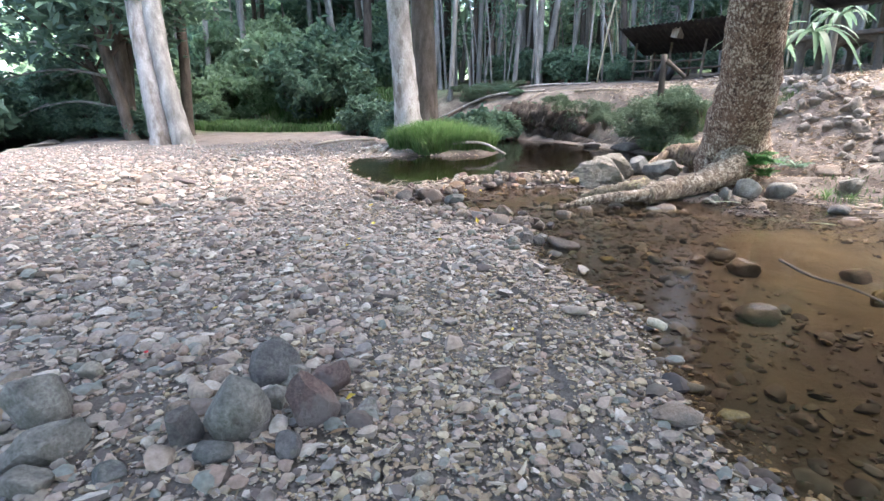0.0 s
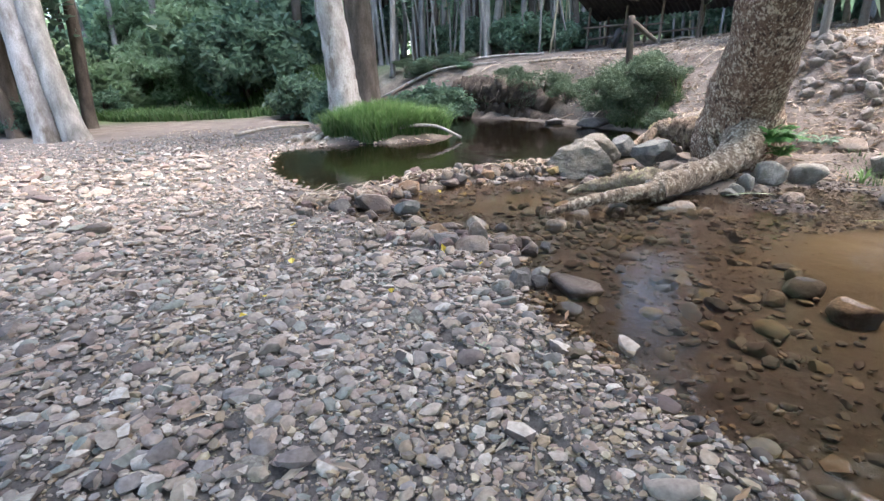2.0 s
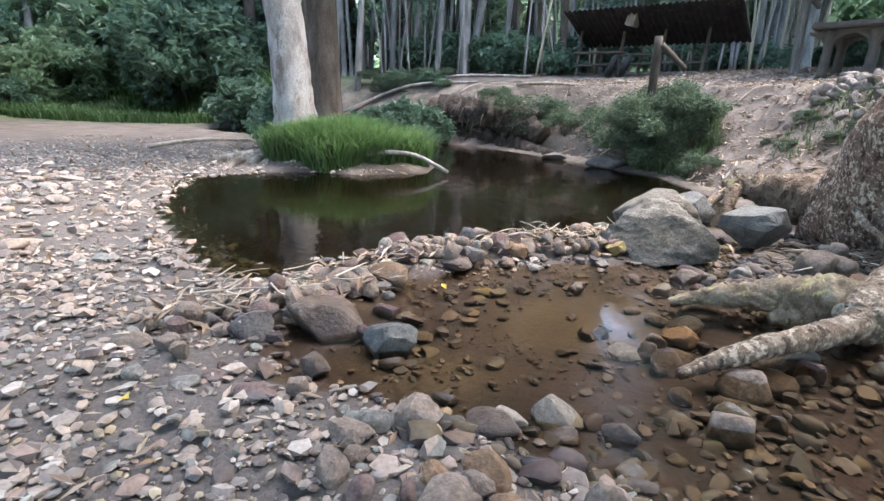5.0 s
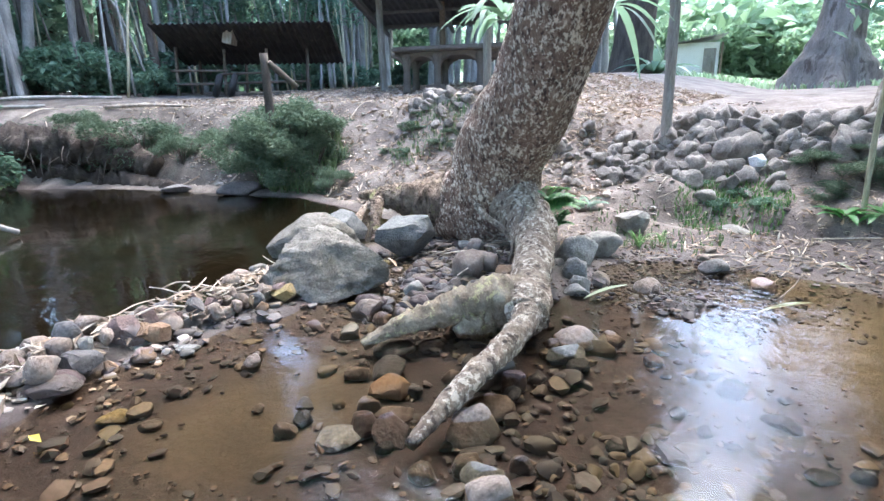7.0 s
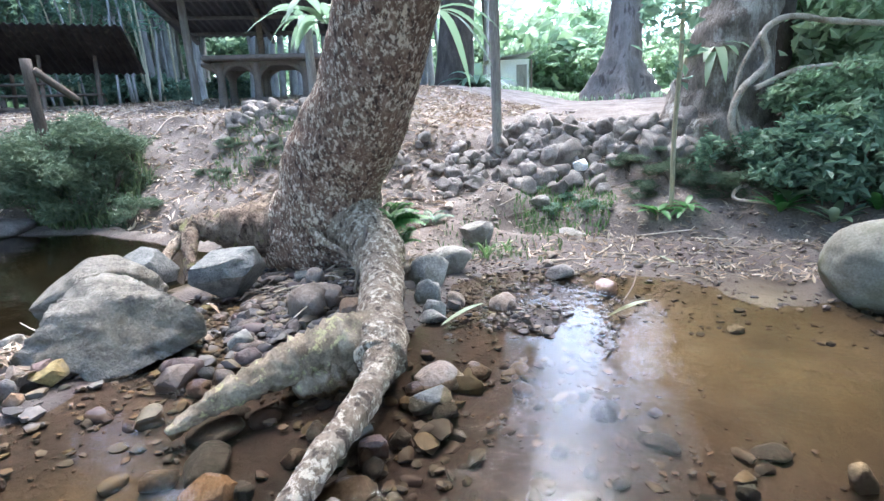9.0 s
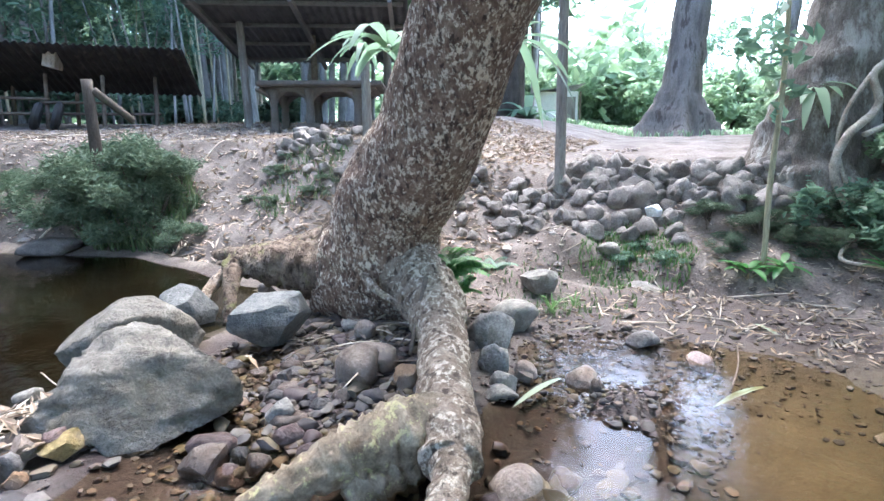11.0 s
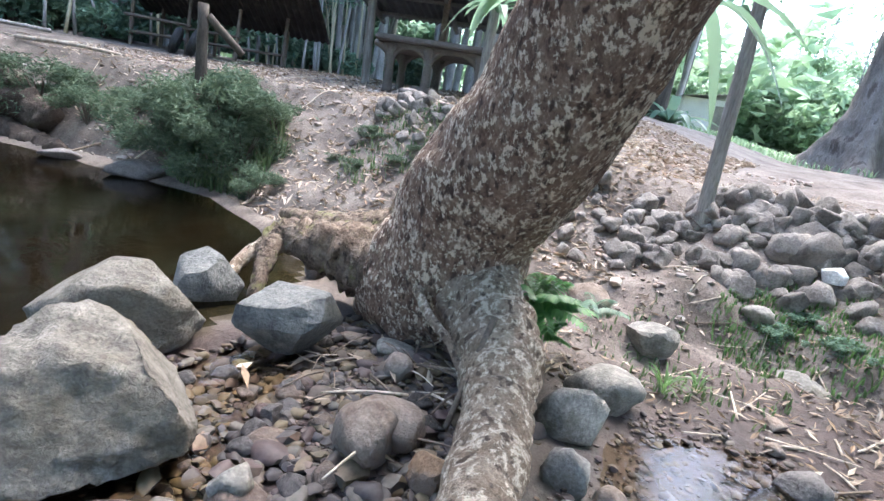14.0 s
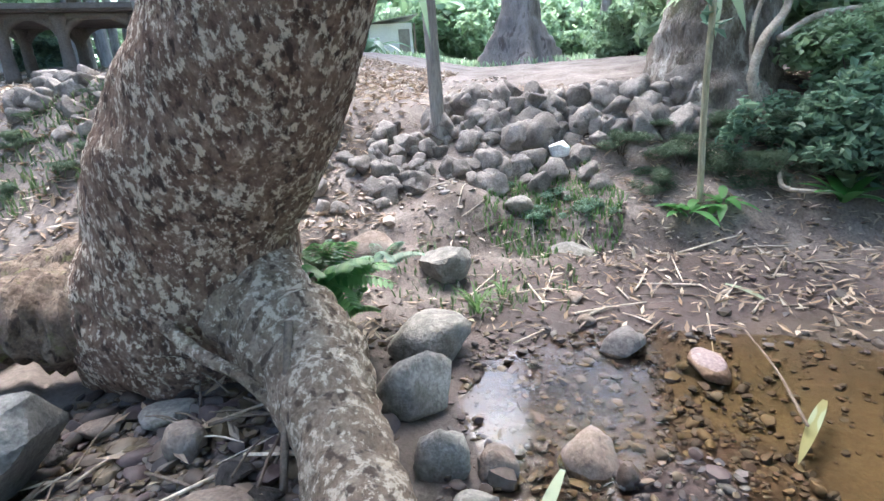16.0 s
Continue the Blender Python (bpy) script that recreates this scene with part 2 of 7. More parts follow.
ROCK = {
    "grey": surface("grey_rock", [(0.130, 0.121, 0.108), (0.243, 0.226, 0.201), (0.324, 0.300, 0.266)], 10, 0.9, patches=(0.105, 0.094, 0.072), patch_at=(0.55, 0.68), vary=0.12),
    "dark": surface("dark_rock", [(0.094, 0.085, 0.083), (0.177, 0.160, 0.152)], 12, 0.9, 0.7, vary=0.15),
    "black": surface("wet_black_rock", [(0.03, 0.028, 0.028), (0.07, 0.06, 0.055)], 16, 0.9, 0.25, vary=0.2),
    "brown": surface("brown_rock", [(0.14, 0.101, 0.078), (0.242, 0.191, 0.156), (0.296, 0.242, 0.203)], 10, 0.9, patches=(0.156, 0.133, 0.117), vary=0.18),
    "red": surface("reddish_rock", [(0.125, 0.082, 0.073), (0.205, 0.145, 0.13)], 12, 0.9, patches=(0.18, 0.148, 0.139), vary=0.18),
    "orange": surface("orange_rock", [(0.19, 0.115, 0.07), (0.27, 0.18, 0.115)], 10, 0.9, patches=(0.191, 0.14, 0.109), vary=0.12),
    "ochre": surface("ochre_rock", [(0.18, 0.131, 0.053), (0.287, 0.221, 0.107)], 12, 0.9, patches=(0.164, 0.131, 0.09), vary=0.12),
    "pale": surface("pale_rock", [(0.24, 0.205, 0.165), (0.36, 0.32, 0.275)], 12, 0.9, patches=(0.23, 0.197, 0.164), vary=0.1),
    "blue": surface("blue_grey_rock", [(0.079, 0.081, 0.078), (0.141, 0.140, 0.132), (0.204, 0.196, 0.178)], 12, 0.9, 0.65, vary=0.1),
    "pink": surface("pinkish_rock", [(0.2, 0.15, 0.145), (0.29, 0.23, 0.22)], 12, 0.9, 0.6, vary=0.1),
}
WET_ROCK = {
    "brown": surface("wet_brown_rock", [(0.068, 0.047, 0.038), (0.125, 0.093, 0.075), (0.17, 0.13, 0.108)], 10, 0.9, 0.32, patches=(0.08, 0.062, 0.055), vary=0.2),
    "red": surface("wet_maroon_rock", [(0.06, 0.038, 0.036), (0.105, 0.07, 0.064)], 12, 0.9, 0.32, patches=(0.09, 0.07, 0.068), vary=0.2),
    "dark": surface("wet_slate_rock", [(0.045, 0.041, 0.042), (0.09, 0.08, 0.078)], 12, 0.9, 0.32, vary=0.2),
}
ROCK_WORDS = {"grey": "weathered grey", "dark": "dark slate-grey", "black": "wet black", "brown": "brown", "red": "reddish brown", "orange": "orange-brown", "ochre": "yellow-brown",
              "pale": "pale cream", "blue": "blue-grey", "pink": "smooth pinkish"}
M_BOULDER = surface("boulder_stone", [(0.096, 0.086, 0.072), (0.168, 0.152, 0.130), (0.232, 0.214, 0.188)], 7, 1.0, patches=(0.136, 0.112, 0.076), patch_scale=2.2, patch_at=(0.5, 0.75), vary=0.08, depth=0.03, bump_scale=26)
M_ROUND = surface("mossy_boulder_stone", [(0.128, 0.116, 0.09), (0.217, 0.203, 0.165), (0.285, 0.27, 0.232)], 2.5, 0.35, patches=(0.098, 0.094, 0.045), patch_scale=2.0, patch_at=(0.45, 0.7))
M_WALLSTONE = surface("dry_wall_stone", [(0.1, 0.086, 0.077), (0.195, 0.172, 0.155), (0.28, 0.25, 0.228)], 7, 1.0, patches=(0.27, 0.235, 0.205), patch_at=(0.52, 0.64), vary=0.28)
M_BARK = surface("flaking_dark_bark", [(0.12, 0.07, 0.05), (0.26, 0.165, 0.12), (0.42, 0.3, 0.225)], 14, 1.0, 0.95, patches=(0.72, 0.6, 0.47), patch_scale=30, patch_at=(0.515, 0.575), stretch=(1, 1, 0.7),
                 bump_scale=30, depth=0.06, streaks=((0.08, 0.05, 0.04), 24))
M_ROOT = surface("lichened_root_bark", [(0.17, 0.122, 0.088), (0.3, 0.225, 0.165), (0.42, 0.335, 0.255)], 9, 1.0, 0.95, patches=(0.64, 0.545, 0.43), patch_scale=24, patch_at=(0.525, 0.585), bump_scale=26, depth=0.05, streaks=((0.1, 0.072, 0.055), 18))
M_BASEBARK = surface("mossy_base_bark", [(0.09, 0.063, 0.047), (0.19, 0.14, 0.105), (0.31, 0.245, 0.19)], 11, 1.0, 0.95, patches=(0.2, 0.19, 0.085), patch_scale=8, patch_at=(0.54, 0.64), bump_scale=26, depth=0.06, streaks=((0.06, 0.042, 0.033), 18))
M_MOSSROOT = surface("mossy_root_bark", [(0.13, 0.098, 0.066), (0.25, 0.195, 0.138), (0.36, 0.295, 0.215)], 9, 0.8, 0.95, patches=(0.4, 0.36, 0.19), patch_scale=16, patch_at=(0.57, 0.64), bump_scale=18, depth=0.03)
M_PALEBARK = surface("pale_smooth_bark", [(0.17, 0.153, 0.143), (0.313, 0.292, 0.279), (0.422, 0.401, 0.388)], 2.5, 0.3, 0.8, patches=(0.136, 0.112, 0.094), patch_scale=1.8, patch_at=(0.5, 0.64), stretch=(1, 1, 0.3))
M_GREYBARK = surface("grey_bark", [(0.16, 0.15, 0.138), (0.27, 0.255, 0.238), (0.4, 0.38, 0.355)], 4, 0.5, 0.9, patches=(0.14, 0.12, 0.1), patch_at=(0.58, 0.68), stretch=(1, 1, 0.3), vary=0.25)
M_FLUTED = surface("brown_fluted_bark", [(0.1, 0.085, 0.075), (0.21, 0.185, 0.165), (0.34, 0.31, 0.285)], 3, 0.8, 0.9, patches=(0.09, 0.075, 0.065), patch_scale=3.0, patch_at=(0.54, 0.62), stretch=(1, 1, 0.25), depth=0.06)
M_VINE = surface("pale_vine_bark", [(0.22, 0.18, 0.14), (0.38, 0.33, 0.27), (0.48, 0.43, 0.36)], 6, 0.7, 0.9, depth=0.02)
M_MOTTLED = surface("mottled_grey_bark", [(0.2, 0.175, 0.16), (0.36, 0.33, 0.31), (0.5, 0.47, 0.45)], 4, 0.5, 0.85, patches=(0.17, 0.14, 0.12), patch_scale=3.5, patch_at=(0.54, 0.62), stretch=(1, 1, 0.4))
M_OLDBARK = surface("rough_old_bark", [(0.1, 0.08, 0.065), (0.2, 0.17, 0.145), (0.3, 0.265, 0.23)], 5, 0.9, 0.95, patches=(0.4, 0.375, 0.335), patch_scale=3.2, patch_at=(0.52, 0.6), stretch=(1, 1, 0.4), depth=0.09)
M_DARKBARK = surface("dark_brown_bark", [(0.05, 0.04, 0.032), (0.1, 0.08, 0.065), (0.15, 0.125, 0.105)], 5, 0.7, 0.95, stretch=(1, 1, 0.3), vary=0.3)
M_DRIFT = surface("bleached_driftwood", [(0.28, 0.22, 0.16), (0.46, 0.39, 0.31), (0.55, 0.49, 0.42)], 9, 0.5, 0.85, stretch=(1, 1, 0.4), vary=0.25)
M_CREAM = surface("barkless_cream_wood", [(0.5, 0.42, 0.3), (0.65, 0.57, 0.43)], 8, 0.3, 0.7)
M_TWIG = surface("dark_twig", [(0.1, 0.075, 0.055), (0.19, 0.15, 0.12)], 12, 0.4, vary=0.3)
# Very dark brown earth for the bank lip and the foot below it.
M_DARKEARTH = surface("very_dark_earth", [(0.028, 0.021, 0.017), (0.06, 0.046, 0.037), (0.1, 0.08, 0.066)], 4, 0.9, 0.95, patches=(0.13, 0.105, 0.085), patch_scale=5, patch_at=(0.56, 0.66), depth=0.05)
M_POST = surface("weathered_grey_post", [(0.2, 0.185, 0.168), (0.34, 0.32, 0.295)], 5, 0.5, 0.9, stretch=(1, 1, 0.15), patches=(0.16, 0.14, 0.12))
M_BAMBOO = surface("dry_bamboo", [(0.3, 0.27, 0.17), (0.48, 0.43, 0.3)], 5, 0.25, 0.6, stretch=(1, 1, 0.2))
# Near-black sheet colour with scattered browner patches.
M_ROOF = surface("black_corrugated_roof", [(0.02, 0.018, 0.018), (0.05, 0.045, 0.042)], 3, 0.5, 0.9, patches=(0.09, 0.07, 0.06), patch_at=(0.6, 0.7))
M_ROOF2 = surface("dark_roof_sheet", [(0.06, 0.06, 0.062), (0.11, 0.11, 0.11)], 3, 0.3, 0.7)
M_BATTEN = surface("grey_batten", [(0.132, 0.126, 0.120), (0.192, 0.186, 0.180)], 5, 0.3)
M_CONCRETE = surface("stained_concrete", [(0.08, 0.07, 0.062), (0.17, 0.155, 0.14)], 3, 0.4, 0.9, patches=(0.09, 0.08, 0.07))
M_WHITEWALL = surface("whitewashed_wall", [(0.7, 0.7, 0.69), (0.82, 0.82, 0.81)], 2, 0.15, 0.9)
M_TIN = surface("grey_tin_roof", [(0.22, 0.22, 0.23), (0.34, 0.34, 0.35)], 4, 0.2, 0.5)
M_PLASTIC = surface("white_plastic", [(0.72, 0.74, 0.76), (0.85, 0.86, 0.88)], 9, 0.3, 0.45)
M_RUBBER = surface("black_rubber", [(0.02, 0.02, 0.02), (0.035, 0.035, 0.035)], 9, 0.3, 0.7)
M_LITTER = leaf_material("dry_leaf_litter", [(0.2, 0.145, 0.1), (0.36, 0.285, 0.215), (0.14, 0.095, 0.068), (0.5, 0.43, 0.345), (0.25, 0.165, 0.1)], 0.8, 0.1)
M_YELLOW = leaf_material("yellow_fallen_leaf", [(0.6, 0.42, 0.05), (0.7, 0.55, 0.12)], 0.6, 0.2)
M_RED = leaf_material("red_scrap", [(0.6, 0.03, 0.05), (0.65, 0.05, 0.06)], 0.6, 0.0)
M_STRAP = leaf_material("long_grey_green_leaf", [(0.2, 0.24, 0.15), (0.26, 0.3, 0.2)], 0.5, 0.2)
M_GRASS = leaf_material("fresh_grass", [(0.045, 0.095, 0.032), (0.07, 0.14, 0.045), (0.1, 0.175, 0.06), (0.13, 0.17, 0.085)], 0.5, 0.4)
# Forest haze and glare are mixed into these greens, most in the light one.
M_LEAF = leaf_material("dark_broad_leaves", [(0.056, 0.099, 0.076), (0.084, 0.141, 0.101), (0.123, 0.188, 0.123), (0.069, 0.121, 0.096)], 0.45, 0.4)
M_LEAF2 = leaf_material("mid_green_leaves", [(0.08, 0.142, 0.098), (0.12, 0.192, 0.13), (0.16, 0.24, 0.16), (0.088, 0.158, 0.12)], 0.45, 0.42)
M_LEAF3 = leaf_material("light_hazed_green_leaves", [(0.14, 0.21, 0.115), (0.205, 0.29, 0.17), (0.28, 0.37, 0.24), (0.16, 0.235, 0.145)], 0.45, 0.45)
M_DUSTY = leaf_material("dusty_grey_green_leaves", [(0.045, 0.078, 0.048), (0.07, 0.105, 0.062), (0.105, 0.14, 0.088), (0.055, 0.09, 0.055)], 0.7, 0.25)
M_FERN = leaf_material("bright_fern_leaves", [(0.035, 0.12, 0.03), (0.06, 0.17, 0.045), (0.09, 0.22, 0.06)], 0.45, 0.35)
M_DARKGRASS = leaf_material("dusty_dark_grass", [(0.05, 0.085, 0.04), (0.09, 0.14, 0.06), (0.14, 0.17, 0.09)], 0.7, 0.25)


# ---- the lie of the land ----
def vnoise(x, y, seed=0):
    """Smooth value noise on numpy arrays, 0 to 1."""
    x, y = np.asarray(x, float), np.asarray(y, float)
    xi, yi = np.floor(x), np.floor(y)
    xf, yf = x - xi, y - yi
    xf, yf = xf * xf * (3 - 2 * xf), yf * yf * (3 - 2 * yf)

    def rnd(a, b):
        v = np.sin(a * 127.1 + b * 311.7 + seed * 74.7) * 43758.5453
        return v - np.floor(v)
    top = rnd(xi, yi) * (1 - xf) + rnd(xi + 1, yi) * xf
    bot = rnd(xi, yi + 1) * (1 - xf) + rnd(xi + 1, yi + 1) * xf
    return top * (1 - yf) + bot * yf


def fbm(x, y, seed=0, octaves=3):
    total, amp, size = 0.0, 0.5, 1.0
    for i in range(octaves):
        total = total + amp * vnoise(np.asarray(x) * size, np.asarray(y) * size, seed + i)
        amp, size = amp * 0.5, size * 2.1
    return total


def inside_distance(x, y, outline):
    """Signed distance to a closed outline, positive inside."""
    x, y = np.asarray(x, float), np.asarray(y, float)
    best = np.full(x.shape, 1e9)
    odd = np.zeros(x.shape, bool)
    for (ax, ay), (bx, by) in zip(outline, outline[1:] + outline[:1]):
        dx, dy = bx - ax, by - ay
        k = np.clip(((x - ax) * dx + (y - ay) * dy) / (dx * dx + dy * dy), 0, 1)
        best = np.minimum(best, np.hypot(x - ax - k * dx, y - ay - k * dy))
        if ay != by:
            odd ^= ((ay > y) != (by > y)) & (x < ax + (y - ay) * dx / dy)
    return np.where(odd, best, -best)


POOL = [(-2.05, 11.6), (-2.2, 13.1), (-1.7, 13.5), (-0.9, 13.9), (0.1, 13.6), (1.3, 13.8), (1.7, 15.5), (1.0, 18.0), (-1.5, 20.5), (-5.0, 23.5),
        (-4.6, 24.8), (-0.5, 22.5), (3.5, 19.2), (4.6, 16.6), (5.2, 14.9), (5.6, 13.6), (5.4, 12.0), (4.95, 10.9), (4.3, 10.2), (2.9, 9.95), (2.06, 9.75), (0.83, 9.55),
        (0.55, 9.2), (-0.07, 9.2), (-0.61, 8.8), (-0.95, 9.2), (-1.5, 10.3)]
STREAM = [(-0.5, 8.0), (-0.05, 8.35), (0.4, 8.75), (0.9, 9.05), (2.2, 8.95), (2.9, 9.3), (3.5, 9.9), (4.3, 9.8), (4.5, 9.2), (3.6, 8.1), (3.5, 7.6), (4.3, 7.5), (5.0, 7.2), (5.4, 6.6),
          (5.35, 5.8), (4.9, 5.2), (5.4, 4.4), (5.2, 3.4), (5.5, 1.5), (6.5, -3.0), (8.0, -12.0), (3.0, -12.0), (1.7, -4.0), (1.42, 0.0), (1.34, 1.7), (1.28, 2.3), (1.25, 2.9),
          (1.3, 3.5), (1.08, 4.25), (0.86, 4.8), (0.82, 5.5), (1.0, 6.1), (0.75, 6.5), (0.2, 6.9), (-0.2, 7.2), (-0.5, 7.5)]
BANK = [(-40.0, 46.0), (-12.0, 31.0), (-4.0, 25.5), (1.0, 22.0), (4.6, 18.5), (5.5, 15.5), (5.9, 13.6), (5.6, 12.0), (5.4, 10.8), (5.9, 9.4), (6.6, 8.2), (6.75, 7.0), (6.6, 5.6), (6.7, 4.0),
        (7.2, 1.0), (9.0, -6.0), (14.0, -30.0), (120.0, -30.0), (120.0, 120.0), (-40.0, 120.0)]
LEFT_CREEK = [(-13.5, 12.0), (-14.0, 16.0), (-14.6, 20.0), (-17.0, 25.0), (-26.0, 31.0), (-60.0, 35.0), (-60.0, 14.0), (-22.0, 11.0), (-17.0, 2.0), (-15.0, -20.0), (-11.0, -20.0), (-12.0, 2.0)]
POOL_Z, STREAM_Z = 0.045, -0.035
PROFILE_D = [0.0, 0.6, 1.2, 1.75, 2.1, 4.0, 8.0, 14.0, 25.0, 60.0, 120.0]
PROFILE_Z = [0.10, 0.38, 0.72, 1.12, 1.30, 1.50, 1.85, 2.2, 2.6, 5.0, 16.0]


def ground_z(x, y):
    """Height of the ground: a gravel bar, a pool behind a stone dam, a shallow stream, and a bank up to a terrace."""
    x, y = np.asarray(x, float), np.asarray(y, float)
    z = -0.03 + 0.05 * (fbm(x * 0.6, y * 0.6, 3) - 0.45) + 0.03 * np.clip((y - 9) / 8, 0, 1.5)
    z = z + 0.05 * np.clip(-(x + 0.5) / 4, 0, 1)
    wob = 0.25 * (fbm(x * 1.7, y * 1.7, 11) - 0.45)
    s = inside_distance(x, y, STREAM) + wob * 0.6
    bed = np.interp(s, [-0.5, 0.0, 0.25, 1.2], [0.03, 0.0, -0.05, -0.12])
    z = z + np.where(s > -0.5, bed + 0.03 * (fbm(x * 3, y * 3, 5) - 0.45), 0)
    mud = np.exp(-(((x - 4.2) / 0.42) ** 2 + ((y - 6.75) / 0.35) ** 2)) + np.exp(-(((x - 3.9) / 0.9) ** 2 + ((y - 8.5) / 0.6) ** 2))
    z = z + 0.09 * mud + 0.05 * np.exp(-(((x - 4.3) / 0.5) ** 2 + ((y - 6.75) / 0.32) ** 2)) - 0.13 * np.exp(-(((x - 4.82) / 0.42) ** 2 + ((y - 7.05) / 0.42) ** 2)) - 0.05 * np.exp(-(((x - 4.95) / 0.4) ** 2 + ((y - 6.2) / 0.4) ** 2))
    p = inside_distance(x, y, POOL) + wob * 0.7
    z = z + np.interp(p, [-0.5, 0.0, 0.5, 2.0], [0.05, 0.02, -0.18, -0.42]) * (p > -0.5)
    c = inside_distance(x, y, LEFT_CREEK) + wob
    z = z + np.interp(c, [-1.0, 0.0, 1.5, 4.0], [0.0, -0.06, -0.3, -0.5])
    b = inside_distance(x, y, BANK) + wob * 1.2
    back = np.clip((y - 8.0) / 4.0, 0, 1)
    rise = np.interp(b, PROFILE_D, PROFILE_Z) * (1 + 0.35 * back * back * (3 - 2 * back) * np.clip((40 - b) / 30, 0, 1)) + 0.12 * (fbm(x * 1.1, y * 1.1, 21) - 0.45) * np.clip(b, 0, 1)
    z = np.where(b > 0, z * np.clip(1 - b / 0.4, 0, 1) + rise * np.clip(b / 0.4, 0, 1), z + 0.1 * np.clip(1 + b / 0.5, 0, 1))
    far = np.clip((np.hypot(x, y) - 30) / 60, 0, 3)
    mound = np.exp(-(((x + 0.1) / 1.25) ** 2 + ((y - 14.55) / 0.75) ** 2))
    along = np.clip(((x - 5.7) * 1.5 + (y - 8.7) * -0.9) / 3.06, 0, 1)
    ridge = np.exp(-((np.hypot(x - 5.7 - 1.5 * along, y - 8.7 + 0.9 * along) / 0.3) ** 2))
    return z + far * 1.2 + 0.42 * mound + 0.2 * ridge


# ---- mesh helpers ----
rng = np.random.default_rng(7)


def mesh_from(name, verts, faces, mat, smooth=True):
    me = bpy.data.meshes.new(name)
    me.from_pydata([tuple(v) for v in np.asarray(verts).tolist()], [], [tuple(f) for f in (faces.tolist() if hasattr(faces, "tolist") else faces)])
    if mat:
        me.materials.append(mat)
    if smooth:
        me.polygons.foreach_set("use_smooth", np.ones(len(me.polygons), bool))
    me.update()
    return me


def fast_mesh(name, verts, faces, mat, smooth=True):
    """A mesh of many equal-sided faces from numpy arrays."""
    verts, faces = np.ascontiguousarray(verts, np.float32), np.ascontiguousarray(faces, np.int32)
    me = bpy.data.meshes.new(name)
    n, k = faces.shape
    me.vertices.add(len(verts))
    me.vertices.foreach_set("co", verts.ravel())
    me.loops.add(n * k)
    me.loops.foreach_set("vertex_index", faces.ravel())
    me.polygons.add(n)
    me.polygons.foreach_set("loop_start", np.arange(0, n * k, k, dtype=np.int32))
    me.polygons.foreach_set("use_smooth", np.full(n, smooth))
    me.update(calc_edges=True)
    me.materials.append(mat)
    return me


def part(name, bm, mat, parent, label=""):
    """Links a bmesh, or a mesh, as one mesh object under a thing or part."""
    if isinstance(bm, bmesh.types.BMesh):
        me = bpy.data.meshes.new(name)
        bm.to_mesh(me)
        bm.free()
        me.materials.append(mat)
        bm = me
    ob = new(name, bm)
    ob.parent = parent
    return tagged(ob, label)


def thing(name, label, category, at=(0, 0, 0), group="", kind="", turn=0):
    ob = new(name)
    ob.matrix_basis = pose(*at, 0, 0, turn)
    return tagged(ob, label, category, group, kind)


def box_bm(sx, sy, sz, at=(0, 0, 0), rot=None, bevel=0.01):
    bm = bmesh.new()
    bmesh.ops.create_cube(bm, size=1)
    bmesh.ops.scale(bm, vec=(sx, sy, sz), verts=bm.verts)
    if bevel:
        bmesh.ops.bevel(bm, geom=list(bm.edges), offset=bevel, segments=2, affect="EDGES")
    if rot:
        bmesh.ops.rotate(bm, cent=(0, 0, 0), matrix=Euler([radians(a) for a in rot]).to_matrix(), verts=bm.verts)
    bmesh.ops.translate(bm, vec=at, verts=bm.verts)
    return bm


def smooth_line(points, steps=6):
    p = np.asarray(points, float)
    q = np.vstack([2 * p[0] - p[1], p, 2 * p[-1] - p[-2]])
    out = []
    for i in range(len(p) - 1):
        a, b, c, d = q[i:i + 4]
        for s in np.arange(steps) / steps:
            out.append(0.5 * (2 * b + (c - a) * s + (2 * a - 5 * b + 4 * c - d) * s * s + (3 * b - a - 3 * c + d) * s ** 3))
    out.append(p[-1])
    return np.array(out)


